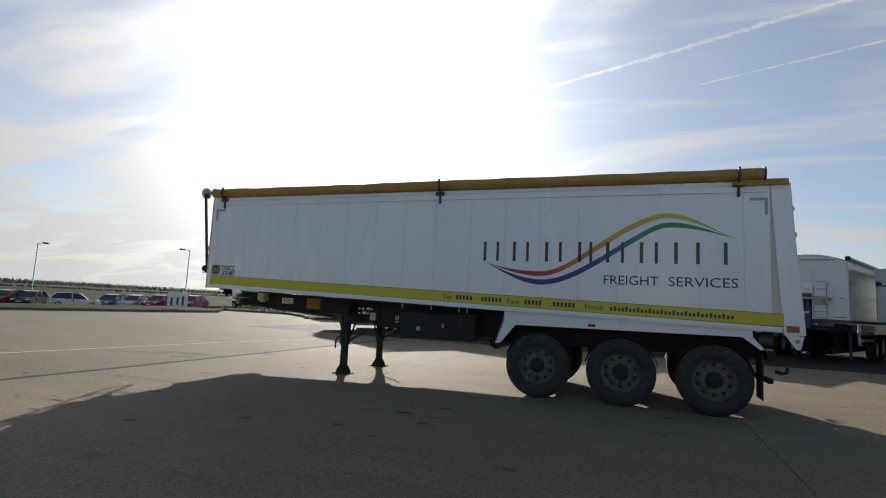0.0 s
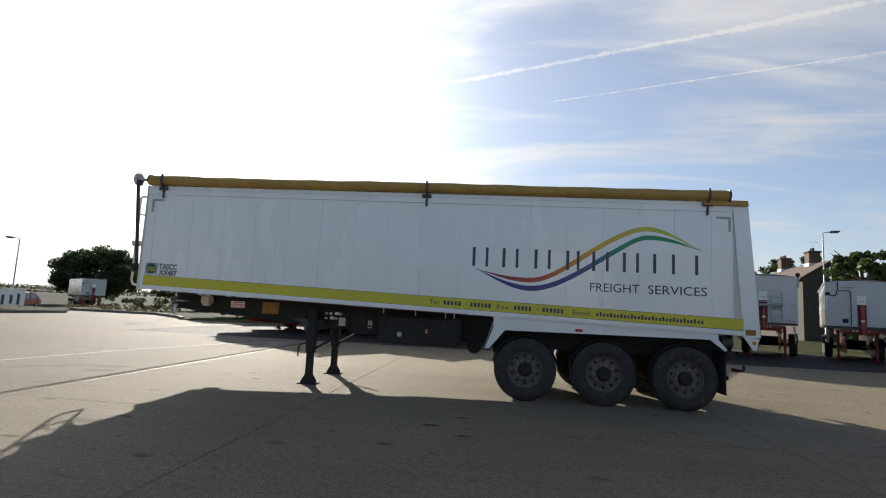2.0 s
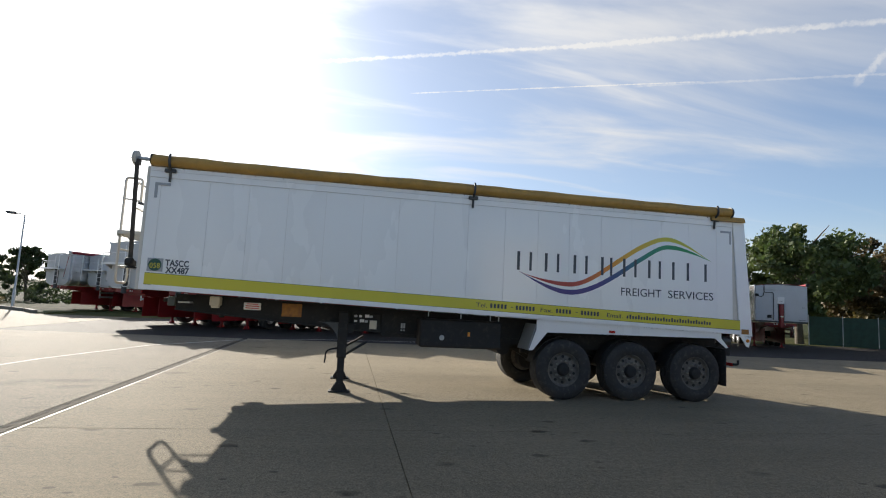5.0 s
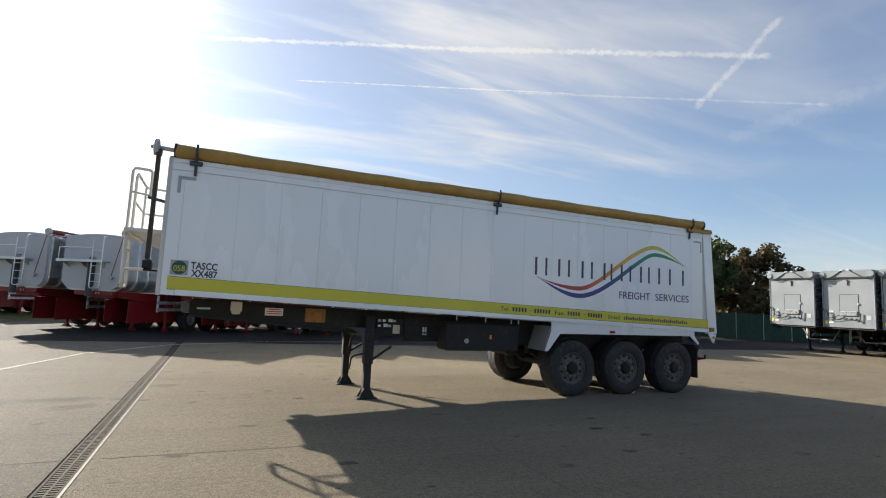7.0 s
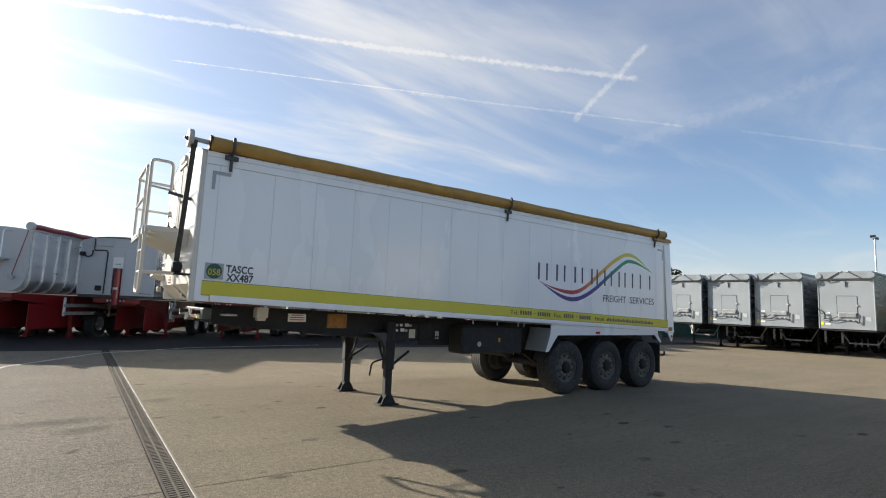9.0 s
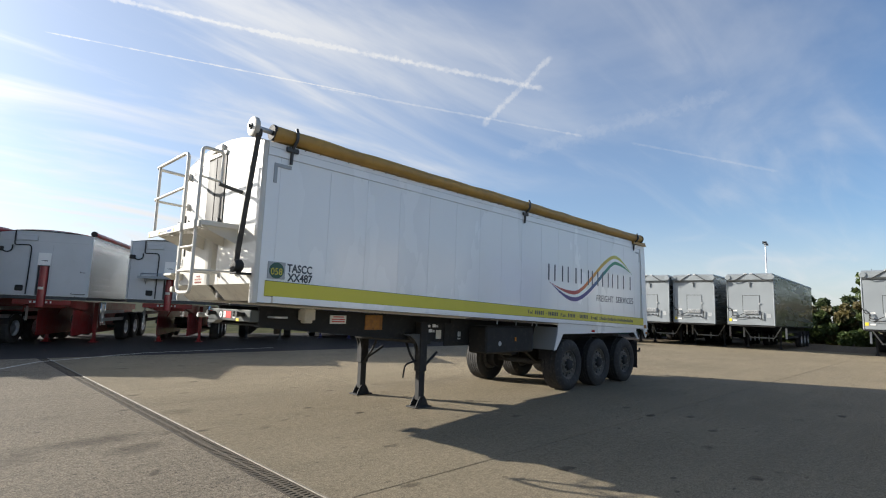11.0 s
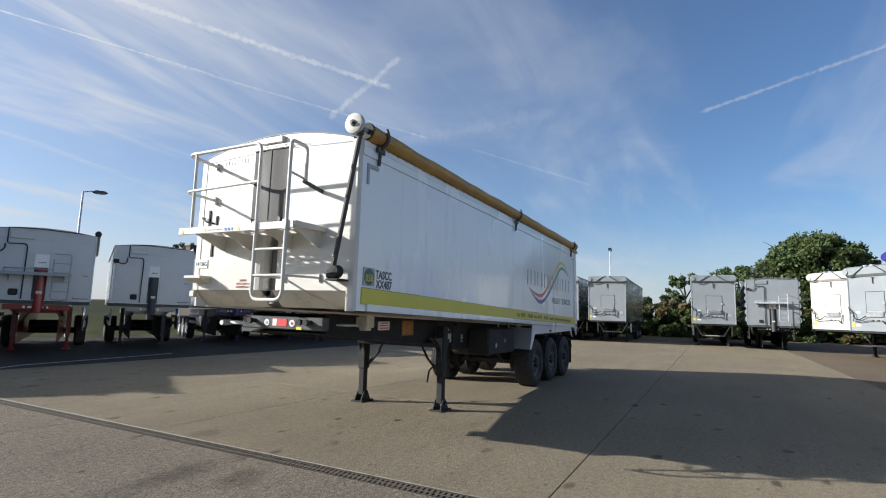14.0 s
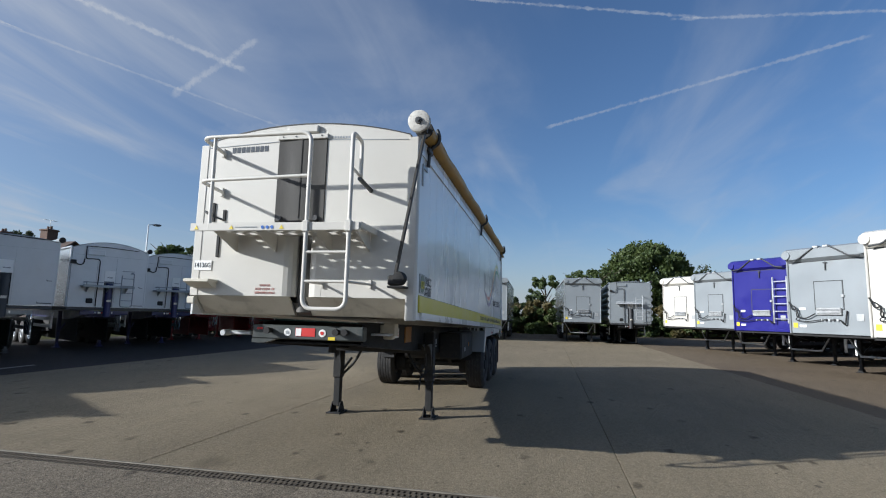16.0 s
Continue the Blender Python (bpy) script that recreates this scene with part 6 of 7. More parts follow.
# the row to the east: tall moving-floor trailers
grey_floor = stand(floor_trailer("floor_trailer", alloy_paint, "tall grey moving-floor trailer with front hatch", z=1.37, height=2.94, half=1.16), 20.95, 20.05, -88)
again(grey_floor, 21.3, 17.45, -88)
again(grey_floor, 21.6, 14.93, -88)
again(grey_floor, 21.95, 11.98, -88)
again(grey_floor, 21.83, 5.81, -88)
stand(plank_tipper("tipper_trailer", black, rubber_band, "bare alloy tipping trailer with bulging sides and a walkway", platform=True, z=1.32, top=3.98, length=10.5, front=alloy_paint, scallop=True, group="row of parked moving-floor trailers"), 21.6, 2.85, -91)

# the row to the south-east, slantwise on the asphalt
white_floor = stand(floor_trailer("floor_trailer", white, "tall white moving-floor trailer with front hatch", z=1.30, height=2.81), 17.8, 0.71, -146)
grey_low = stand(floor_trailer("floor_trailer", alloy_paint, "tall grey moving-floor trailer with front hatch and yellow label", z=1.30, height=2.81), 14.6, -0.2, -146)
stand(floor_trailer("floor_trailer", blue, "royal blue moving-floor trailer with an alloy ladder", z=1.28, height=2.93, ladder=True), 9.35, -0.4, -146)
again(grey_low, 4.7, -0.64, -146)
again(white_floor, 0.9, -1.0, -146)


# ---- trees and hedges ----
def leaf_mat(name, colour, other):
    m = bpy.data.materials.new(name)
    m.use_nodes = True
    n = Net(m.node_tree)
    pick = n.node("ShaderNodeNewGeometry").outputs["Random Per Island"]
    broad = n.noise(n.node("ShaderNodeTexCoord").outputs["Object"], 0.6, 3.0)
    col = n.mix(n.math("ADD", n.math("MULTIPLY", pick, 0.6), n.math("MULTIPLY", n.span(broad, 0.35, 0.65), 0.4)), colour, other)
    b = n.node("ShaderNodeBsdfPrincipled")
    n.put(b.inputs["Base Color"], col)
    b.inputs["Roughness"].default_value = 0.6
    tr = n.node("ShaderNodeBsdfTranslucent")
    n.put(tr.inputs["Color"], col)
    mixer = n.node("ShaderNodeMixShader")
    mixer.inputs[0].default_value = 0.3
    n.put(mixer.inputs[1], b.outputs[0])
    n.put(mixer.inputs[2], tr.outputs[0])
    o = n.node("ShaderNodeOutputMaterial")
    n.put(o.inputs[0], mixer.outputs[0])
    return m


green = leaf_mat("green_leaves", (0.045, 0.075, 0.018), (0.10, 0.13, 0.035))
dark_green = leaf_mat("dark_leaves", (0.028, 0.045, 0.016), (0.06, 0.08, 0.025))
autumn = leaf_mat("turning_leaves", (0.07, 0.066, 0.019), (0.125, 0.095, 0.03))
dry = leaf_mat("dry_stalks", (0.13, 0.11, 0.05), (0.22, 0.18, 0.09))
bark = surf("bark", (0.09, 0.075, 0.055), 0.9, var=0.3, scale=5, bump=0.6, bump_size=0.02)


def leaves(rng, centres, sizes, per, leaf):
    """Small leaf cards scattered in clumps."""
    n = len(centres) * per
    c = np.repeat(np.array(centres), per, axis=0)
    s = np.repeat(np.array(sizes), per)[:, None]
    v = rng.normal(size=(n, 3))
    v /= np.linalg.norm(v, axis=1)[:, None]
    p = c + v * s * (rng.random((n, 1)) ** 0.5) * np.array([1, 1, 0.75])
    a = rng.normal(size=(n, 3))
    a /= np.linalg.norm(a, axis=1)[:, None]
    b = np.cross(a, rng.normal(size=(n, 3)))
    b /= np.linalg.norm(b, axis=1)[:, None]
    size = leaf * (0.6 + 0.8 * rng.random((n, 1)))
    quad = np.stack([p - a * size, p + b * size * 0.6, p + a * size, p - b * size * 0.6], axis=1).reshape(-1, 3)
    return quad, np.arange(n * 4).reshape(-1, 4)


def cards(name, quad, faces, material, parent=None, label=""):
    me = bpy.data.meshes.new(name)
    me.from_pydata(quad.tolist(), [], faces.tolist())
    me.materials.append(material)
    ob = new(name, me)
    ob.parent = parent
    return tagged(ob, label)


def tree(name, x, y, z, high, wide, foot, material, seed, label, per=95, leaf=0.16, clumps=85):
    """A tapered trunk with limbs, and a crown of leaf clumps with gaps."""
    rng = np.random.default_rng(seed)
    t = thing(name, (x, y, z), label, "tree")
    bm = B()
    r = 0.028 * high
    trunk = [(0, 0, -0.3), (0.03 * high * rng.normal() * 0.3, 0, foot * 0.6), (0.1 * rng.normal(), 0.1 * rng.normal(), high * 0.45), (0.2 * rng.normal(), 0.2 * rng.normal(), high * 0.8)]
    sweep(bm, trunk, [r * 1.3, r, r * 0.65, r * 0.2], 9)
    tips = []
    for k in range(11):
        a, h = rng.random() * 6.28, high * (0.28 + 0.5 * rng.random())
        reach = wide * 0.5 * (0.5 + 0.4 * rng.random())
        base = Vector((0, 0, h * 0.8))
        tip = Vector((math.cos(a) * reach, math.sin(a) * reach, min(h + 0.12 * high + reach * 0.25, high * 0.93)))
        sweep(bm, [base, base.lerp(tip, 0.5) + Vector((0, 0, 0.05 * high)), tip], [r * 0.45, r * 0.28, r * 0.08], 6)
        tips.append(tip)
    part("trunk", bm, bark, t)
    centres, sizes = [], []
    mid = (high + foot) / 2
    lobes = [(rng.random() * 6.28, rng.uniform(-0.5, 0.7), rng.uniform(0.75, 1.12)) for _ in range(7)]
    while len(centres) < clumps:
        v = rng.normal(size=3)
        v /= np.linalg.norm(v)
        az = math.atan2(v[1], v[0])
        swell = 0.8 + 0.2 * max(max(0, math.cos(az - a)) * k * (1 - abs(v[2] - h) * 0.6) for a, h, k in lobes)
        rad = (0.45 + 0.55 * rng.random() ** 0.5) * swell
        p = (v[0] * wide * 0.5 * rad, v[1] * wide * 0.5 * rad, mid + v[2] * (high - foot) * 0.5 * rad)
        if rng.random() < 0.12:
            continue
        centres.append(p)
        sizes.append(wide * rng.uniform(0.055, 0.11))
    q, f = leaves(rng, centres, sizes, per, leaf)
    cards("crown", q, f, material, t)
    return t


tree("tree", -64.0, 76.6, -1.0, 9.6, 13.6, 0.9, dark_green, 1, "broad dark field oak with ragged rounded crown", per=200, leaf=0.2, clumps=210)
tree("tree", -91.6, 134.7, -1.0, 5.8, 8.6, 1.8, dark_green, 2, "small flat-topped field tree standing alone", leaf=0.22, clumps=50)
tree("tree", -35.7, 56.3, -0.3, 5.7, 5.0, 0.4, dark_green, 3, "bushy dark hawthorn at the edge of the field", clumps=55)
tree("tree", 27.6, 34.2, 0, 8.9, 10.0, 2.2, green, 4, "leafy green sycamore behind the trailers", per=150, leaf=0.17, clumps=110)
tree("tree", 35.7, 39.8, -0.2, 9.1, 8.0, 1.0, dark_green, 5, "dense dark evergreen tree by the fence", per=140, clumps=100)
russet = leaf_mat("russet_leaves", (0.045, 0.045, 0.017), (0.13, 0.085, 0.028))
tree("tree", 36.3, 34.5, -0.2, 9.0, 9.0, 0.2, russet, 6, "broad tree turning brown behind the fence", per=150, leaf=0.17, clumps=130)
tree("tree", 34.1, 31.5, -0.1, 4.3, 5.6, 0.2, autumn, 7, "low yellowing shrub against the green fence", per=130, clumps=70)
tree("tree", 38.0, 78.0, 0, 11.8, 6.4, 2, dark_green, 8, "dark tree behind the brick house")
tree("tree", 41.5, 76.0, 0, 12.0, 6.0, 2, dark_green, 9, "dark spreading tree behind the brick house")
tree("tree", 51.0, 54.5, 0, 8.8, 9.4, 1.5, dark_green, 10, "dark tree beyond the trailer row")
tree("tree", 35.0, 77.0, 0, 9.9, 4.6, 1.0, dark_green, 20, "dark tree beside the brick house")
tree("tree", 21.6, 36.6, 0, 7.1, 4.8, 0.6, green, 19, "dark tree rising beyond the trailer row", per=120)
tree("tree", 62.0, -5.3, 0, 12.9, 12.4, 1.5, green, 11, "tall round green tree beyond the hedge", per=170, leaf=0.21, clumps=220)
tree("tree", 51.6, 3.0, 0, 8.0, 8.9, 1.0, green, 12, "green tree beyond the hedge", per=110)
tree("tree", 71.0, -13.0, 0.3, 10.3, 11.2, 1.5, dark_green, 13, "dark green tree beyond the hedge")
tree("tree", 69.1, -21.6, 0.3, 9.8, 11.2, 1.5, dark_green, 14, "dark green tree beyond the parked trailers")
tree("tree", 48.5, 8.4, 0, 7.0, 4.6, 0.8, green, 15, "slim young tree rising from the hedge", clumps=50)
tree("tree", 57.9, -31.0, 0.3, 8.9, 11.2, 1.0, dark_green, 16, "dark tree behind the slanting trailer row")
tree("tree", -124, 210, 1.0, 9, 12, 1, dark_green, 17, "far round hedgerow tree in the fields", leaf=0.35, clumps=40)


def hedge(name, pts, high, deep, material, seed, label, step=0.55, per=90, leaf=0.13):
    """A rough hedge or strip of weeds along a line of points."""
    rng = np.random.default_rng(seed)
    centres, sizes = [], []
    for (xa, ya), (xb, yb) in zip(pts, pts[1:]):
        n = max(int(math.hypot(xb - xa, yb - ya) / step), 1)
        for k in range(n):
            f = k / n
            tall = high * (0.72 + 0.45 * rng.random())
            for j in range(max(int(tall / step), 1)):
                centres.append((xa + (xb - xa) * f + rng.normal() * deep * 0.3, ya + (yb - ya) * f + rng.normal() * deep * 0.3, 0.25 * step + tall * (j + 0.5) / max(int(tall / step), 1) * 0.95 + lie(xa + (xb - xa) * f, ya + (yb - ya) * f)))
                sizes.append(step * rng.uniform(0.6, 1.0))
    q, f = leaves(rng, centres, sizes, per, leaf)
    ob = cards(name, q, f, material)
    return tagged(ob, label, "hedge", kind="stuff")


hedge("hedge", [(39.4, 26.4), (40.7, 14.5), (41.8, 4.7), (42.8, -6.8), (46.6, -19.9)], 3.5, 2.6, autumn, 31, "tall overgrown hedge turning yellow", step=0.62, per=170, leaf=0.16)
hedge("hedge", [(38.0, 26.4), (39.3, 14.5), (40.4, 4.7), (41.4, -6.8), (44.6, -18)], 2.55, 2.2, green, 32, "lower green bramble in front of the hedge", step=0.55, per=150, leaf=0.14)
hedge("hedge", [(41.9, 24.4), (43.2, 12.5), (44.3, 2.7), (45.2, -8.8)], 3.7, 2.2, dark_green, 40, "dark inner growth of the hedge", step=0.7, per=120, leaf=0.2)
hedge("weeds", [(-34.0, 36.6), (-31.5, 41), (-29.5, 43.5)], 0.6, 1.3, dry, 33, "dry weeds and docks along the verge", step=0.22, per=70, leaf=0.04)
hedge("hedge", [(-34.5, 42), (-30.5, 46), (-27.5, 53), (-22, 57)], 1.15, 2.0, dark_green, 41, "low dark brambles along the field edge", step=0.5, per=110, leaf=0.09)
hedge("weeds", [(-30, 47), (-22, 51)], 0.5, 1.2, green, 39, "tall grass along the field edge", step=0.3, per=90, leaf=0.06)
hedge("hedge", [(-36, 60), (-30, 63), (-18, 68)], 1.6, 2.0, dark_green, 34, "low dark hedge at the field edge", step=0.7, per=60)
for k, (pts, seed) in enumerate((([(-330, 60), (-250, 150), (-190, 235)], 35), ([(-210, 260), (-140, 300), (-40, 330)], 36), ([(-420, 130), (-330, 300), (-180, 430)], 37), ([(-520, 60), (-500, 200), (-380, 420), (-150, 560)], 38))):
    hedge("hedge", pts, 1.3 + 0.4 * k, 1.6, dark_green, seed, "far dark hedgerow between fields", step=0.8, per=34, leaf=0.24)


# ---- street lamps ----
def street_lamp(x, y, high, toward, label, double=False, z=0.0):
    t = thing("street_lamp", (x, y, z), label, "street lamp", "yard lamps", turn=toward)
    bm = B()
    sweep(bm, [(0, 0, -0.2), (0, 0, 1.1), (0, 0, 1.12), (0, 0, high)], [0.085, 0.085, 0.055, 0.042], 12)
    pole = part("pole", bm, galv, t)
    for s in ((1, -1) if double else (1,)):
        bm = B()
        sweep(bm, fillet([(0, 0, high - 0.03), (s * 0.25, 0, high + 0.03), (s * (0.25 if double else 0.42), 0, high + 0.06)], 0.1), 0.03, 8)
        part("arm", bm, galv, t)
        o = s * (0.25 if double else 0.38)
        bm = B()
        prism(bm, [(o, high + 0.02), (o + s * 0.12, high - 0.02), (o + s * 0.5, high - 0.02), (o + s * 0.62, high + 0.05), (o + s * 0.5, high + 0.13), (o + s * 0.1, high + 0.12)], "y", -0.13, 0.13)
        head = part("lamp_head", bm, iron, t)
        bm = B()
        box(bm, (min(o + s * 0.14, o + s * 0.5), -0.10, high - 0.035), (max(o + s * 0.14, o + s * 0.5), 0.10, high - 0.02), 0.006)
        part("lens", bm, label_white, head)
    return t


street_lamp(-26.15, 37.55, 5.9, radians(195), "grey street lamp on the grass corner")
street_lamp(-44.0, 41.8, 5.9, radians(215), "grey street lamp beside the car park", z=-0.1)
street_lamp(-58.4, 35.9, 6.4, radians(40), "grey street lamp by the car park entrance", z=lie(-58.4, 35.9))
street_lamp(0.4, 32.6, 6.9, radians(-20), "grey street lamp between the tipping trailers")
street_lamp(20.2, 38.3, 8.0, radians(-15), "grey street lamp behind the tipping trailers")
street_lamp(32.9, 13.6, 7.4, radians(8), "tall grey street lamp with two heads", double=True)

# ---- brick house ----
brick = surf("brown_brick", (0.11, 0.065, 0.045), 0.85, var=0.25, scale=6, fine=45, bump=0.5, bump_size=0.01)
# Darker copy of the chimney brick: shade on the walls put into colour.
shaded_brick = surf("dark_brown_brick", (0.058, 0.044, 0.035), 0.85, var=0.3, scale=6, fine=45, bump=0.5, bump_size=0.01)
rooftile = surf("brown_roof_tiles", (0.085, 0.055, 0.042), 0.8, var=0.25, scale=3, fine=30, bump=0.6, bump_size=0.02)
glass_dark = surf("window_glass", (0.03, 0.035, 0.04), 0.08, var=0.05, bump=0.0)
house = thing("house", (33.6, 59.7, 0), "brown brick house with tiled roof and two tall chimneys", "house", turn=radians(-7.5))
HW, HL, HE, HR = 2.7, 14.5, 6.8, 8.6
bm = B()
prism(bm, [(-HW, -0.2), (HW, -0.2), (HW, HE), (0, HR - 0.1), (-HW, HE)], "y", 0, HL)
part("wall", bm, shaded_brick, house)
for s in (-1, 1):
    bm = B()
    slope = (HR - HE) / HW
    prism(bm, [(0, HR), (s * (HW + 0.35), HE - slope * 0.35), (s * (HW + 0.35), HE - slope * 0.35 + 0.12), (0, HR + 0.13)], "y", -0.3, HL + 0.3)
    roof = part("roof", bm, rooftile, house)
    for k in range(12):
        f0 = k / 12
        bm = B()
        u = f0 * (HW + 0.35)
        v = HR + 0.13 - slope * u
        prism(bm, [(s * u, v), (s * (u + 0.29), v - slope * 0.29), (s * (u + 0.29), v - slope * 0.29 + 0.035), (s * u, v + 0.012)], "y", -0.3, HL + 0.3)
        part("tile_course", bm, rooftile, roof)
for y in (4.1, 11.9):
    bm = B()
    box(bm, (-0.58, y - 0.6, HR - 0.8), (0.58, y + 0.6, HR + 1.6), 0.02)
    box(bm, (-0.68, y - 0.7, HR + 1.38), (0.68, y + 0.7, HR + 1.55), 0.02)
    stack = part("chimney", bm, brick, house)
    for o in (-0.25, 0.25):
        bm = B()
        tube(bm, (0, y + o, HR + 1.57), (0, y + o, HR + 1.95), 0.14, 10, 0.12)
        part("chimney_pot", bm, brick, stack)
    bm = B()
    box(bm, (-0.64, y - 0.64, HR - 0.22), (0.64, y + 0.64, HR + 0.16), 0.01)
    part("flashing", bm, label_white, stack)
bm = B()
sweep(bm, [(0, 4.1, HR + 1.6), (0, 4.1, HR + 2.7)], 0.025, 6)
sweep(bm, [(-0.7, 4.1, HR + 2.65), (0.7, 4.1, HR + 2.65)], 0.018, 6)
for k in range(6):
    sweep(bm, [(-0.6 + 0.24 * k, 3.8, HR + 2.65), (-0.6 + 0.24 * k, 4.4, HR + 2.65)], 0.012, 5)
part("aerial", bm, galv, house)

# ---- green windbreak fence ----
mesh_green = surf("green_windbreak", (0.03, 0.066, 0.046), 0.8, var=0.25, scale=4, fine=90, bump=0.4)
fence = thing("fence", (0, 0, 0), "green mesh windbreak fence on grey posts", "fence")
fa, fb = Vector((27.7, 33.5, 0)), Vector((40.9, 24.1, 0))
for k in range(8):
    p, q = fa.lerp(fb, k / 8), fa.lerp(fb, (k + 1) / 8)
    bm = B()
    tube(bm, (p.x, p.y, -0.2), (p.x, p.y, 2.15), 0.035, 8)
    part("post", bm, galv, fence)
    bm = B()
    side = (q - p).normalized()
    out_way = Vector((-side.y, side.x, 0)) * 0.012
    n = 8
    for j in range(n):
        a, b = p.lerp(q, j / n), p.lerp(q, (j + 1) / n)
        w0, w1 = 0.03 * math.sin(j * 1.9 + k), 0.03 * math.sin((j + 1) * 1.9 + k)
        a, b = a + out_way * w0 * 40, b + out_way * w1 * 40
        vs = [bm.verts.new(v) for v in (a - out_way, b - out_way, b - out_way + Vector((0, 0, 2.05)), a - out_way + Vector((0, 0, 2.05)))]
        us = [bm.verts.new(v.co + out_way * 0.6) for v in vs]
        bm.faces.new(vs)
        bm.faces.new(us[::-1])
        bm.faces.new((vs[2], vs[3], us[3], us[2]))
    part("mesh_panel", bm, mesh_green, fence)

# ---- kerbs and verge ----
bm = B()
prism(bm, [(-38.5, 8.0), (-33.7, 8.0), (-32.5, 18.0), (-30.6, 27.0), (-30.2, 32.0), (-33.0, 35.6), (-38.5, 36.0)], "z", -0.12, 0.17)
prism(bm, [(-21.2, 31.55), (60, 31.55), (60, 70), (-21.2, 70)], "z", -0.12, -0.02)
prism(bm, [(-34.5, 36.8), (-27.0, 36.8), (-23.2, 33.4), (-21.8, 31.55), (-21.2, 31.55), (-21.2, 46), (-34.5, 46)], "z", -0.12, 0.05)
verge = part("verge", bm, land_mat)
tagged(verge, "short dry grass verge round the yard", "grass", kind="structure")


def kerb_run(a, b):
    a, b = Vector((*a, 0)), Vector((*b, 0))
    n = max(int((b - a).length / 0.92), 1)
    side = (b - a).normalized()
    out_way = Vector((-side.y, side.x, 0)) * 0.125
    for k in range(n):
        p, q = a.lerp(b, k / n) + side * 0.004, a.lerp(b, (k + 1) / n) - side * 0.004
        bm = B()
        vs = []
        for h, inset in ((-0.2, 0), (0.15, 0), (0.175, 0.02)):
            vs.append([bm.verts.new(v + Vector((0, 0, h))) for v in (p - out_way * (1 - inset * 4), q - out_way * (1 - inset * 4), q + out_way * (1 - inset), p + out_way * (1 - inset))])
        for lo, hi in zip(vs, vs[1:]):
            for i in range(4):
                bm.faces.new((lo[i], lo[(i + 1) % 4], hi[(i + 1) % 4], hi[i]))
        bm.faces.new(vs[-1])
        part("kerb_stone", bm, kerb_mat, kerb)


bm = B()
box(bm, (-33.9, 8, -0.3), (-33.7, 18, -0.1))
kerb = part("kerb", bm, kerb_mat)
tagged(kerb, "grey concrete kerb along the yard edge", "kerb", kind="structure")
kerb_run((-33.6, 8), (-32.4, 18.0))
kerb_run((-32.4, 18.05), (-30.5, 27.0))
kerb_run((-30.5, 27.05), (-30.1, 32.0))
kerb_run((-34.0, 36.7), (-27.0, 36.7))
kerb_run((-26.9, 36.65), (-23.1, 33.3))
kerb_run((-23.0, 33.2), (-21.7, 31.5))

# ---- cars in the far car park ----


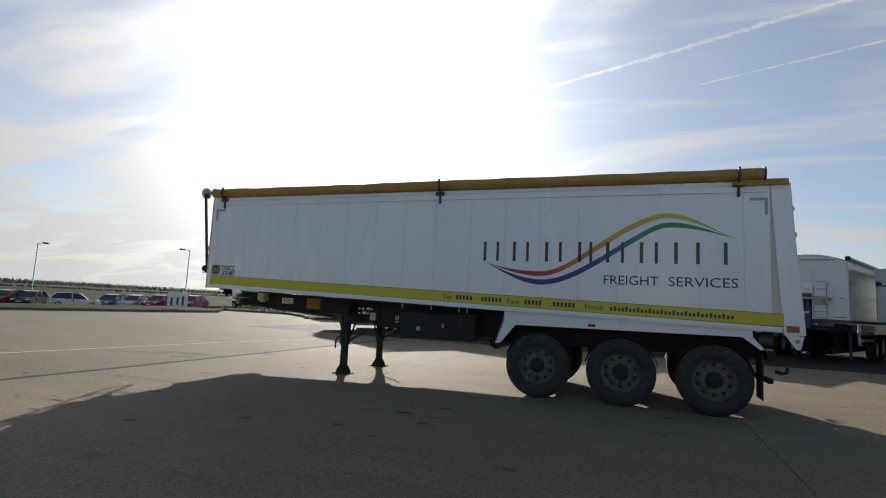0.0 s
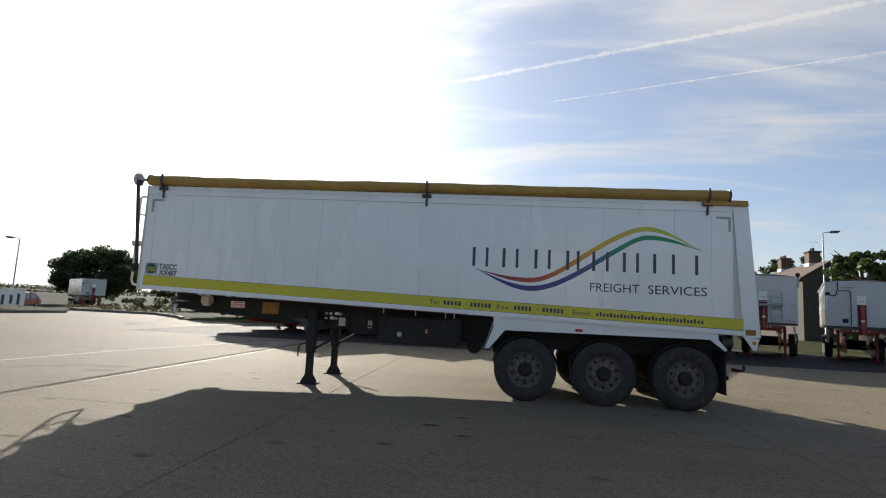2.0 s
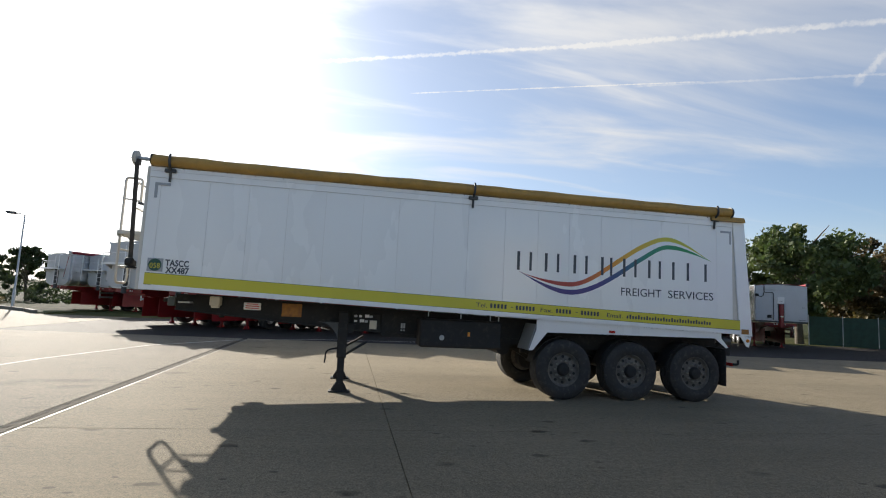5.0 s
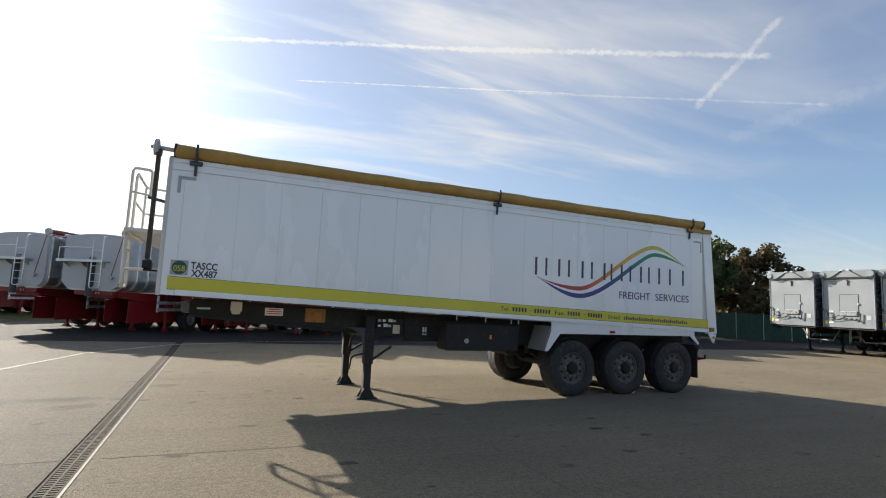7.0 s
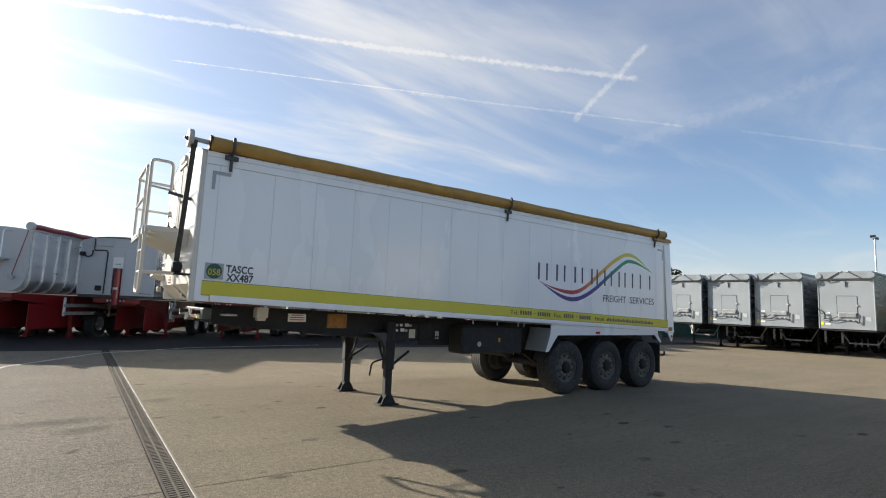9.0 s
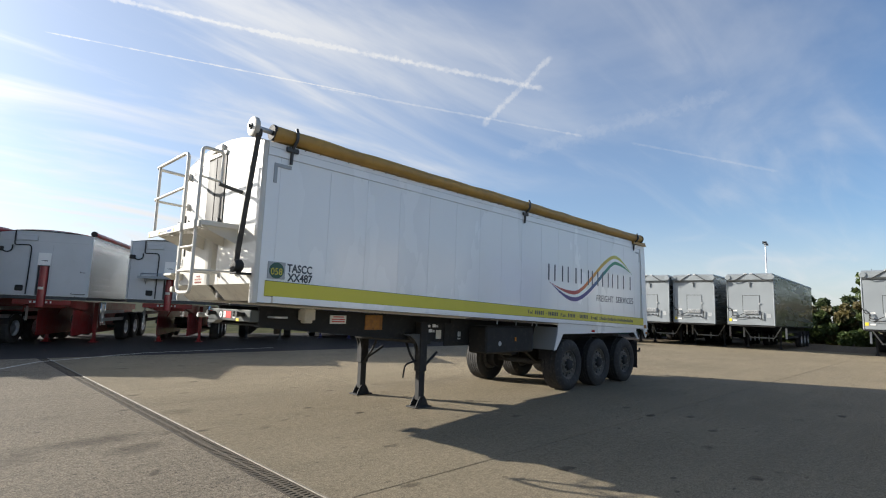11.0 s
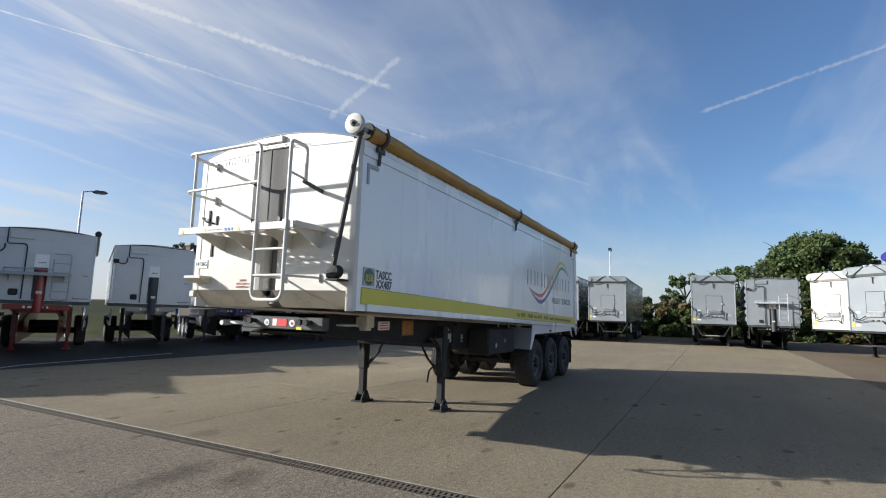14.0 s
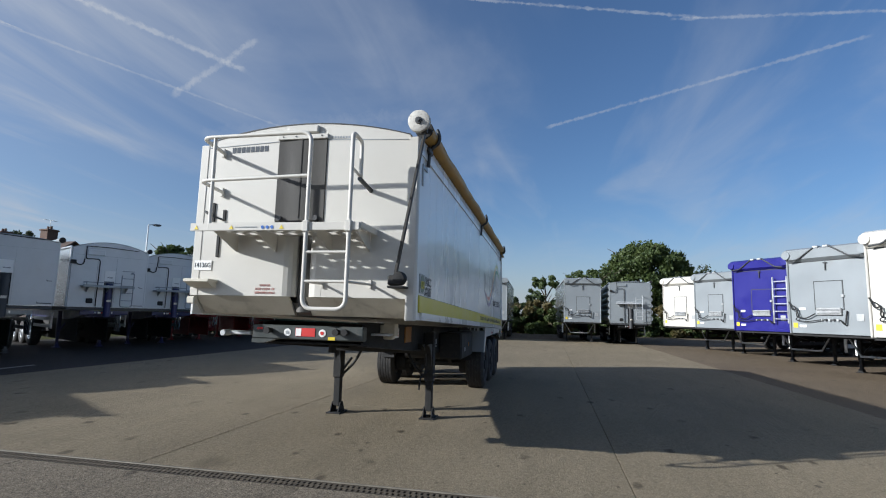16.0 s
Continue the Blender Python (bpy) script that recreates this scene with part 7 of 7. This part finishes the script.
def car(x, y, turn, paint, label, estate=False, z=-0.35):
    """A small family car, its nose to +x."""
    t = thing("car", (x, y, z), label, "car", "cars in the far car park", turn=radians(turn))
    bm = B()
    tail = -2.1 if estate else -1.95
    low_line = [(-2.15, 0.30), (2.1, 0.26), (2.18, 0.52), (1.95, 0.72), (1.0, 0.88), (tail + 0.1, 0.92), (-2.2, 0.75)]
    prism(bm, low_line, "y", -0.86, 0.86)
    bmesh.ops.bevel(bm, geom=list(bm.edges), offset=0.06, segments=2, affect="EDGES")
    shell = part("body", bm, paint, t)
    roof_line = [(1.05, 0.86), (0.35, 1.40), (-0.4, 1.47), (-1.5 if estate else -1.0, 1.43), (tail, 0.90)]
    bm = B()
    lo = [bm.verts.new((px, -0.80 + 0.14 * (pz - 0.86) / 0.6, pz)) for px, pz in roof_line]
    hi = [bm.verts.new((px, 0.80 - 0.14 * (pz - 0.86) / 0.6, pz)) for px, pz in roof_line]
    bm.faces.new(lo)
    bm.faces.new(hi[::-1])
    for k in range(5):
        bm.faces.new((lo[k], hi[k], hi[(k + 1) % 5], lo[(k + 1) % 5]))
    part("glass", bm, glass_dark, t)
    bm = B()
    prism(bm, [(0.38, 1.40), (-0.4, 1.475), (-1.52 if estate else -1.02, 1.435), (-1.5 if estate else -1.0, 1.47), (-0.4, 1.515), (0.32, 1.44)], "y", -0.66, 0.66)
    part("roof", bm, paint, t)
    for s in (-1, 1):
        for xa, za, xb, zb in ((1.03, 0.88, 0.36, 1.42), (-0.25, 0.88, -0.3, 1.46), (tail + 0.02, 0.90, -1.5 if estate else -1.0, 1.44)):
            bm = B()
            sweep(bm, [(xa, s * 0.80, za), (xb, s * 0.67, zb)], 0.04, 5)
            part("pillar", bm, paint, t)
    for wx in (-1.35, 1.35):
        for s in (-1, 1):
            bm = B()
            lathe(bm, [(0.19, -0.1), (0.29, -0.1), (0.32, -0.07), (0.32, 0.07), (0.29, 0.1), (0.19, 0.1)], (wx, s * 0.77, 0.32), "y", 20, hollow=True)
            ty = part("tyre", bm, rubber, t)
            bm = B()
            lathe(bm, [(0.03, s * 0.09), (0.19, s * 0.06), (0.2, s * 0.10), (0.2, -s * 0.05), (0.03, -s * 0.05)], (wx, s * 0.77, 0.32), "y", 16)
            part("rim", bm, alloy, ty)
    for s in (-1, 1):
        bm = B()
        box(bm, (2.0, s * 0.62 - 0.16, 0.56), (2.14, s * 0.62 + 0.16, 0.70), 0.03)
        part("headlight", bm, label_white, t)
        bm = B()
        box(bm, (-2.19, s * 0.68 - 0.1, 0.62), (-2.08, s * 0.68 + 0.1, 0.86), 0.03)
        part("tail_light", bm, red_lens, t)
    bm = B()
    box(bm, (2.15, -0.26, 0.40), (2.19, 0.26, 0.50), 0.005)
    part("plain_plate", bm, label_white, t)
    return t


silver = surf("silver_car_paint", (0.52, 0.54, 0.57), 0.28, 0.5, var=0.03, bump=0.0, coat=0.6)
car_red = surf("red_car_paint", (0.32, 0.02, 0.02), 0.28, var=0.03, bump=0.0, coat=0.6)
car_black = surf("dark_car_paint", (0.03, 0.035, 0.05), 0.25, var=0.03, bump=0.0, coat=0.6)
car_white = surf("white_car_paint", (0.7, 0.7, 0.7), 0.28, var=0.03, bump=0.0, coat=0.6)
car_blue = surf("blue_car_paint", (0.04, 0.07, 0.22), 0.28, var=0.03, bump=0.0, coat=0.6)
car(-52.3, 36.2, 62, silver, "silver estate car parked beside the verge", True, lie(-52.3, 36.2))
for px, py, turn, m, lab in ((-57.6, 33.3, -68, car_red, "dark red hatchback in the far car park"), (-56.7, 34.9, -55, car_black, "dark blue hatchback in the far car park"), (-52.9, 40.6, -66, car_blue, "blue hatchback in the far car park"),
                             (-51.5, 42.3, -70, silver, "silver hatchback glinting in the sun"), (-50.0, 44.1, -72, car_red, "red hatchback in the far car park"), (-48.7, 47.4, -72, car_red, "red hatchback behind the site sign")):
    car(px, py, turn, m, lab, z=lie(px, py))

sign = thing("site_sign", (-32.4, 30.3, 0.17), "white site sign on two posts with dark symbols", "sign", turn=radians(40))
bm = B()
box(bm, (-0.68, -0.02, 0.20), (0.68, 0.02, 1.20), 0.01)
part("board", bm, label_white, sign)
for x in (-0.45, 0.45):
    bm = B()
    tube(bm, (x, 0.05, -0.4), (x, 0.05, 1.18), 0.035, 8)
    part("post", bm, galv, sign)
for x, z0, z1 in ((-0.40, 0.25, 0.85), (0.0, 0.3, 0.85), (0.36, 0.25, 0.95)):
    bm = B()
    box(bm, (x - 0.07, -0.027, z0), (x + 0.07, -0.021, z1))
    part("symbol", bm, ink, sign)

# ---- painted line and drain ----
lip_mat = surf("worn_steel_lip", (0.19, 0.168, 0.13), 0.6, 0.1, var=0.2, scale=8, bump=0.2)
line_mat = surf("worn_white_line", (0.50, 0.48, 0.42), 0.8, var=0.25, scale=4, fine=70, bump=0.2, dirt=(0.24, 0.2, 0.14), dirty=0.6)
bm = B()
pts = [(-15.5, -4.0), (-13.2, 4.0), (-12.35, 8.0), (-11.75, 13.0), (-10.9, 16.6), (-9.2, 19.3), (-6.5, 20.9), (-2.0, 21.6)]
prev = None
for k in range(len(pts)):
    p = Vector((*pts[k], 0))
    n = (Vector((*pts[min(k + 1, len(pts) - 1)], 0)) - Vector((*pts[max(k - 1, 0)], 0))).normalized()
    o = Vector((-n.y, n.x, 0)) * 0.03
    cur = [bm.verts.new(p + o + Vector((0, 0, h))) for h in (0.004, 0.001)] + [bm.verts.new(p - o + Vector((0, 0, h))) for h in (0.001, 0.004)]
    if prev:
        for i in range(4):
            bm.faces.new((prev[i], cur[i], cur[(i + 1) % 4], prev[(i + 1) % 4]))
    prev = cur
tagged(part("painted_line", bm, line_mat), "thin worn white line curving across the concrete", "road marking", kind="structure")

bm = B()
box(bm, (-9.095, 2.2, -0.22), (-9.072, 20.18, -0.004), 0.0)
box(bm, (-8.928, 2.2, -0.22), (-8.905, 20.18, -0.004), 0.0)
box(bm, (-9.072, 2.2, -0.25), (-8.928, 20.18, -0.05), 0.0)
drain = part("drain", bm, drain_mat)
lip = B()
box(lip, (-8.904, 2.2, -0.1), (-8.878, 20.18, 0.004), 0.002)
part("lip", lip, lip_mat, drain, "pale worn steel lip")
tagged(drain, "long silted slot drain across the yard", "drain", kind="structure")
vs, fs = [], []


def bar(x0, x1, y0, y1, z1):
    b0 = len(vs)
    for z in (-0.045, z1):
        vs.extend([(x0, y0, z), (x1, y0, z), (x1, y1, z), (x0, y1, z)])
    fs.extend([tuple(b0 + i for i in f) for f in ((4, 5, 6, 7), (0, 1, 5, 4), (2, 3, 7, 6), (1, 2, 6, 5), (3, 0, 4, 7))])


bar(-9.009, -8.991, 2.25, 20.15, -0.005)
y = 2.3
while y < 20.05:
    bar(-9.072, -9.009, y, y + 0.030, -0.006)
    bar(-8.991, -8.928, y + 0.022, y + 0.052, -0.006)
    y += 0.055
me = bpy.data.meshes.new("grating")
me.from_pydata(vs, [], fs)
me.materials.append(grate_mat)
grate = new("grating", me)
grate.parent = drain
tagged(grate, "silted iron drain grating", kind="stuff")


# ---- yard: concrete bays with open joints ----
bm = B()
box(bm, (-34.3, 2.2, -0.4), (26.6, 20.19, -0.03))
box(bm, (-34.3, 20.19, -0.4), (-17.01, 36.6, -0.03))
base = mesh_of("concrete_yard", bm, kerb_mat)
yard = new("concrete_yard", base)
tagged(yard, "worn broom-finished concrete yard with open joints", "yard", kind="structure")
xs = [-34.3, -27.4, -21.3, -17.01, -9.10, -8.90, -4.9, 1.22, 7.33, 13.44, 19.55, 26.6]
ys = [2.2, 7.17, 12.14, 17.1, 20.19, 22.07, 27.04, 31.4]
west_ys = [2.2, 7.17, 13.34, 17.1, 20.19, 22.07, 27.04, 31.4]
slabs = {}
for x0, x1 in zip(xs, xs[1:]):
    if x1 - x0 < 0.5:
        continue
    rows = west_ys if x1 < -9 else ys
    for y0, y1 in zip(rows, rows[1:]):
        if y0 > 20 and x1 > -17:
            continue
        key = (round(x1 - x0, 3), round(y1 - y0, 3), x1 < -9)
        if key not in slabs:
            bm = B()
            gx = 0.004
            box(bm, (gx, gx, -0.2), (key[0] - gx, key[1] - gx, 0), 0.004)
            slabs[key] = mesh_of("slab", bm, coarse_mat if key[2] else yard_mat)
        s = new("slab", slabs[key])
        s.parent, s.location = yard, (x0, y0, 0)
for x0, x1 in ((-34.3, -27.4), (-27.4, -22.0)):
    bm = B()
    box(bm, (x0 + 0.004, 31.404, -0.2), (x1 - 0.004, 36.6, 0), 0.004)
    part("slab", bm, coarse_mat, yard)
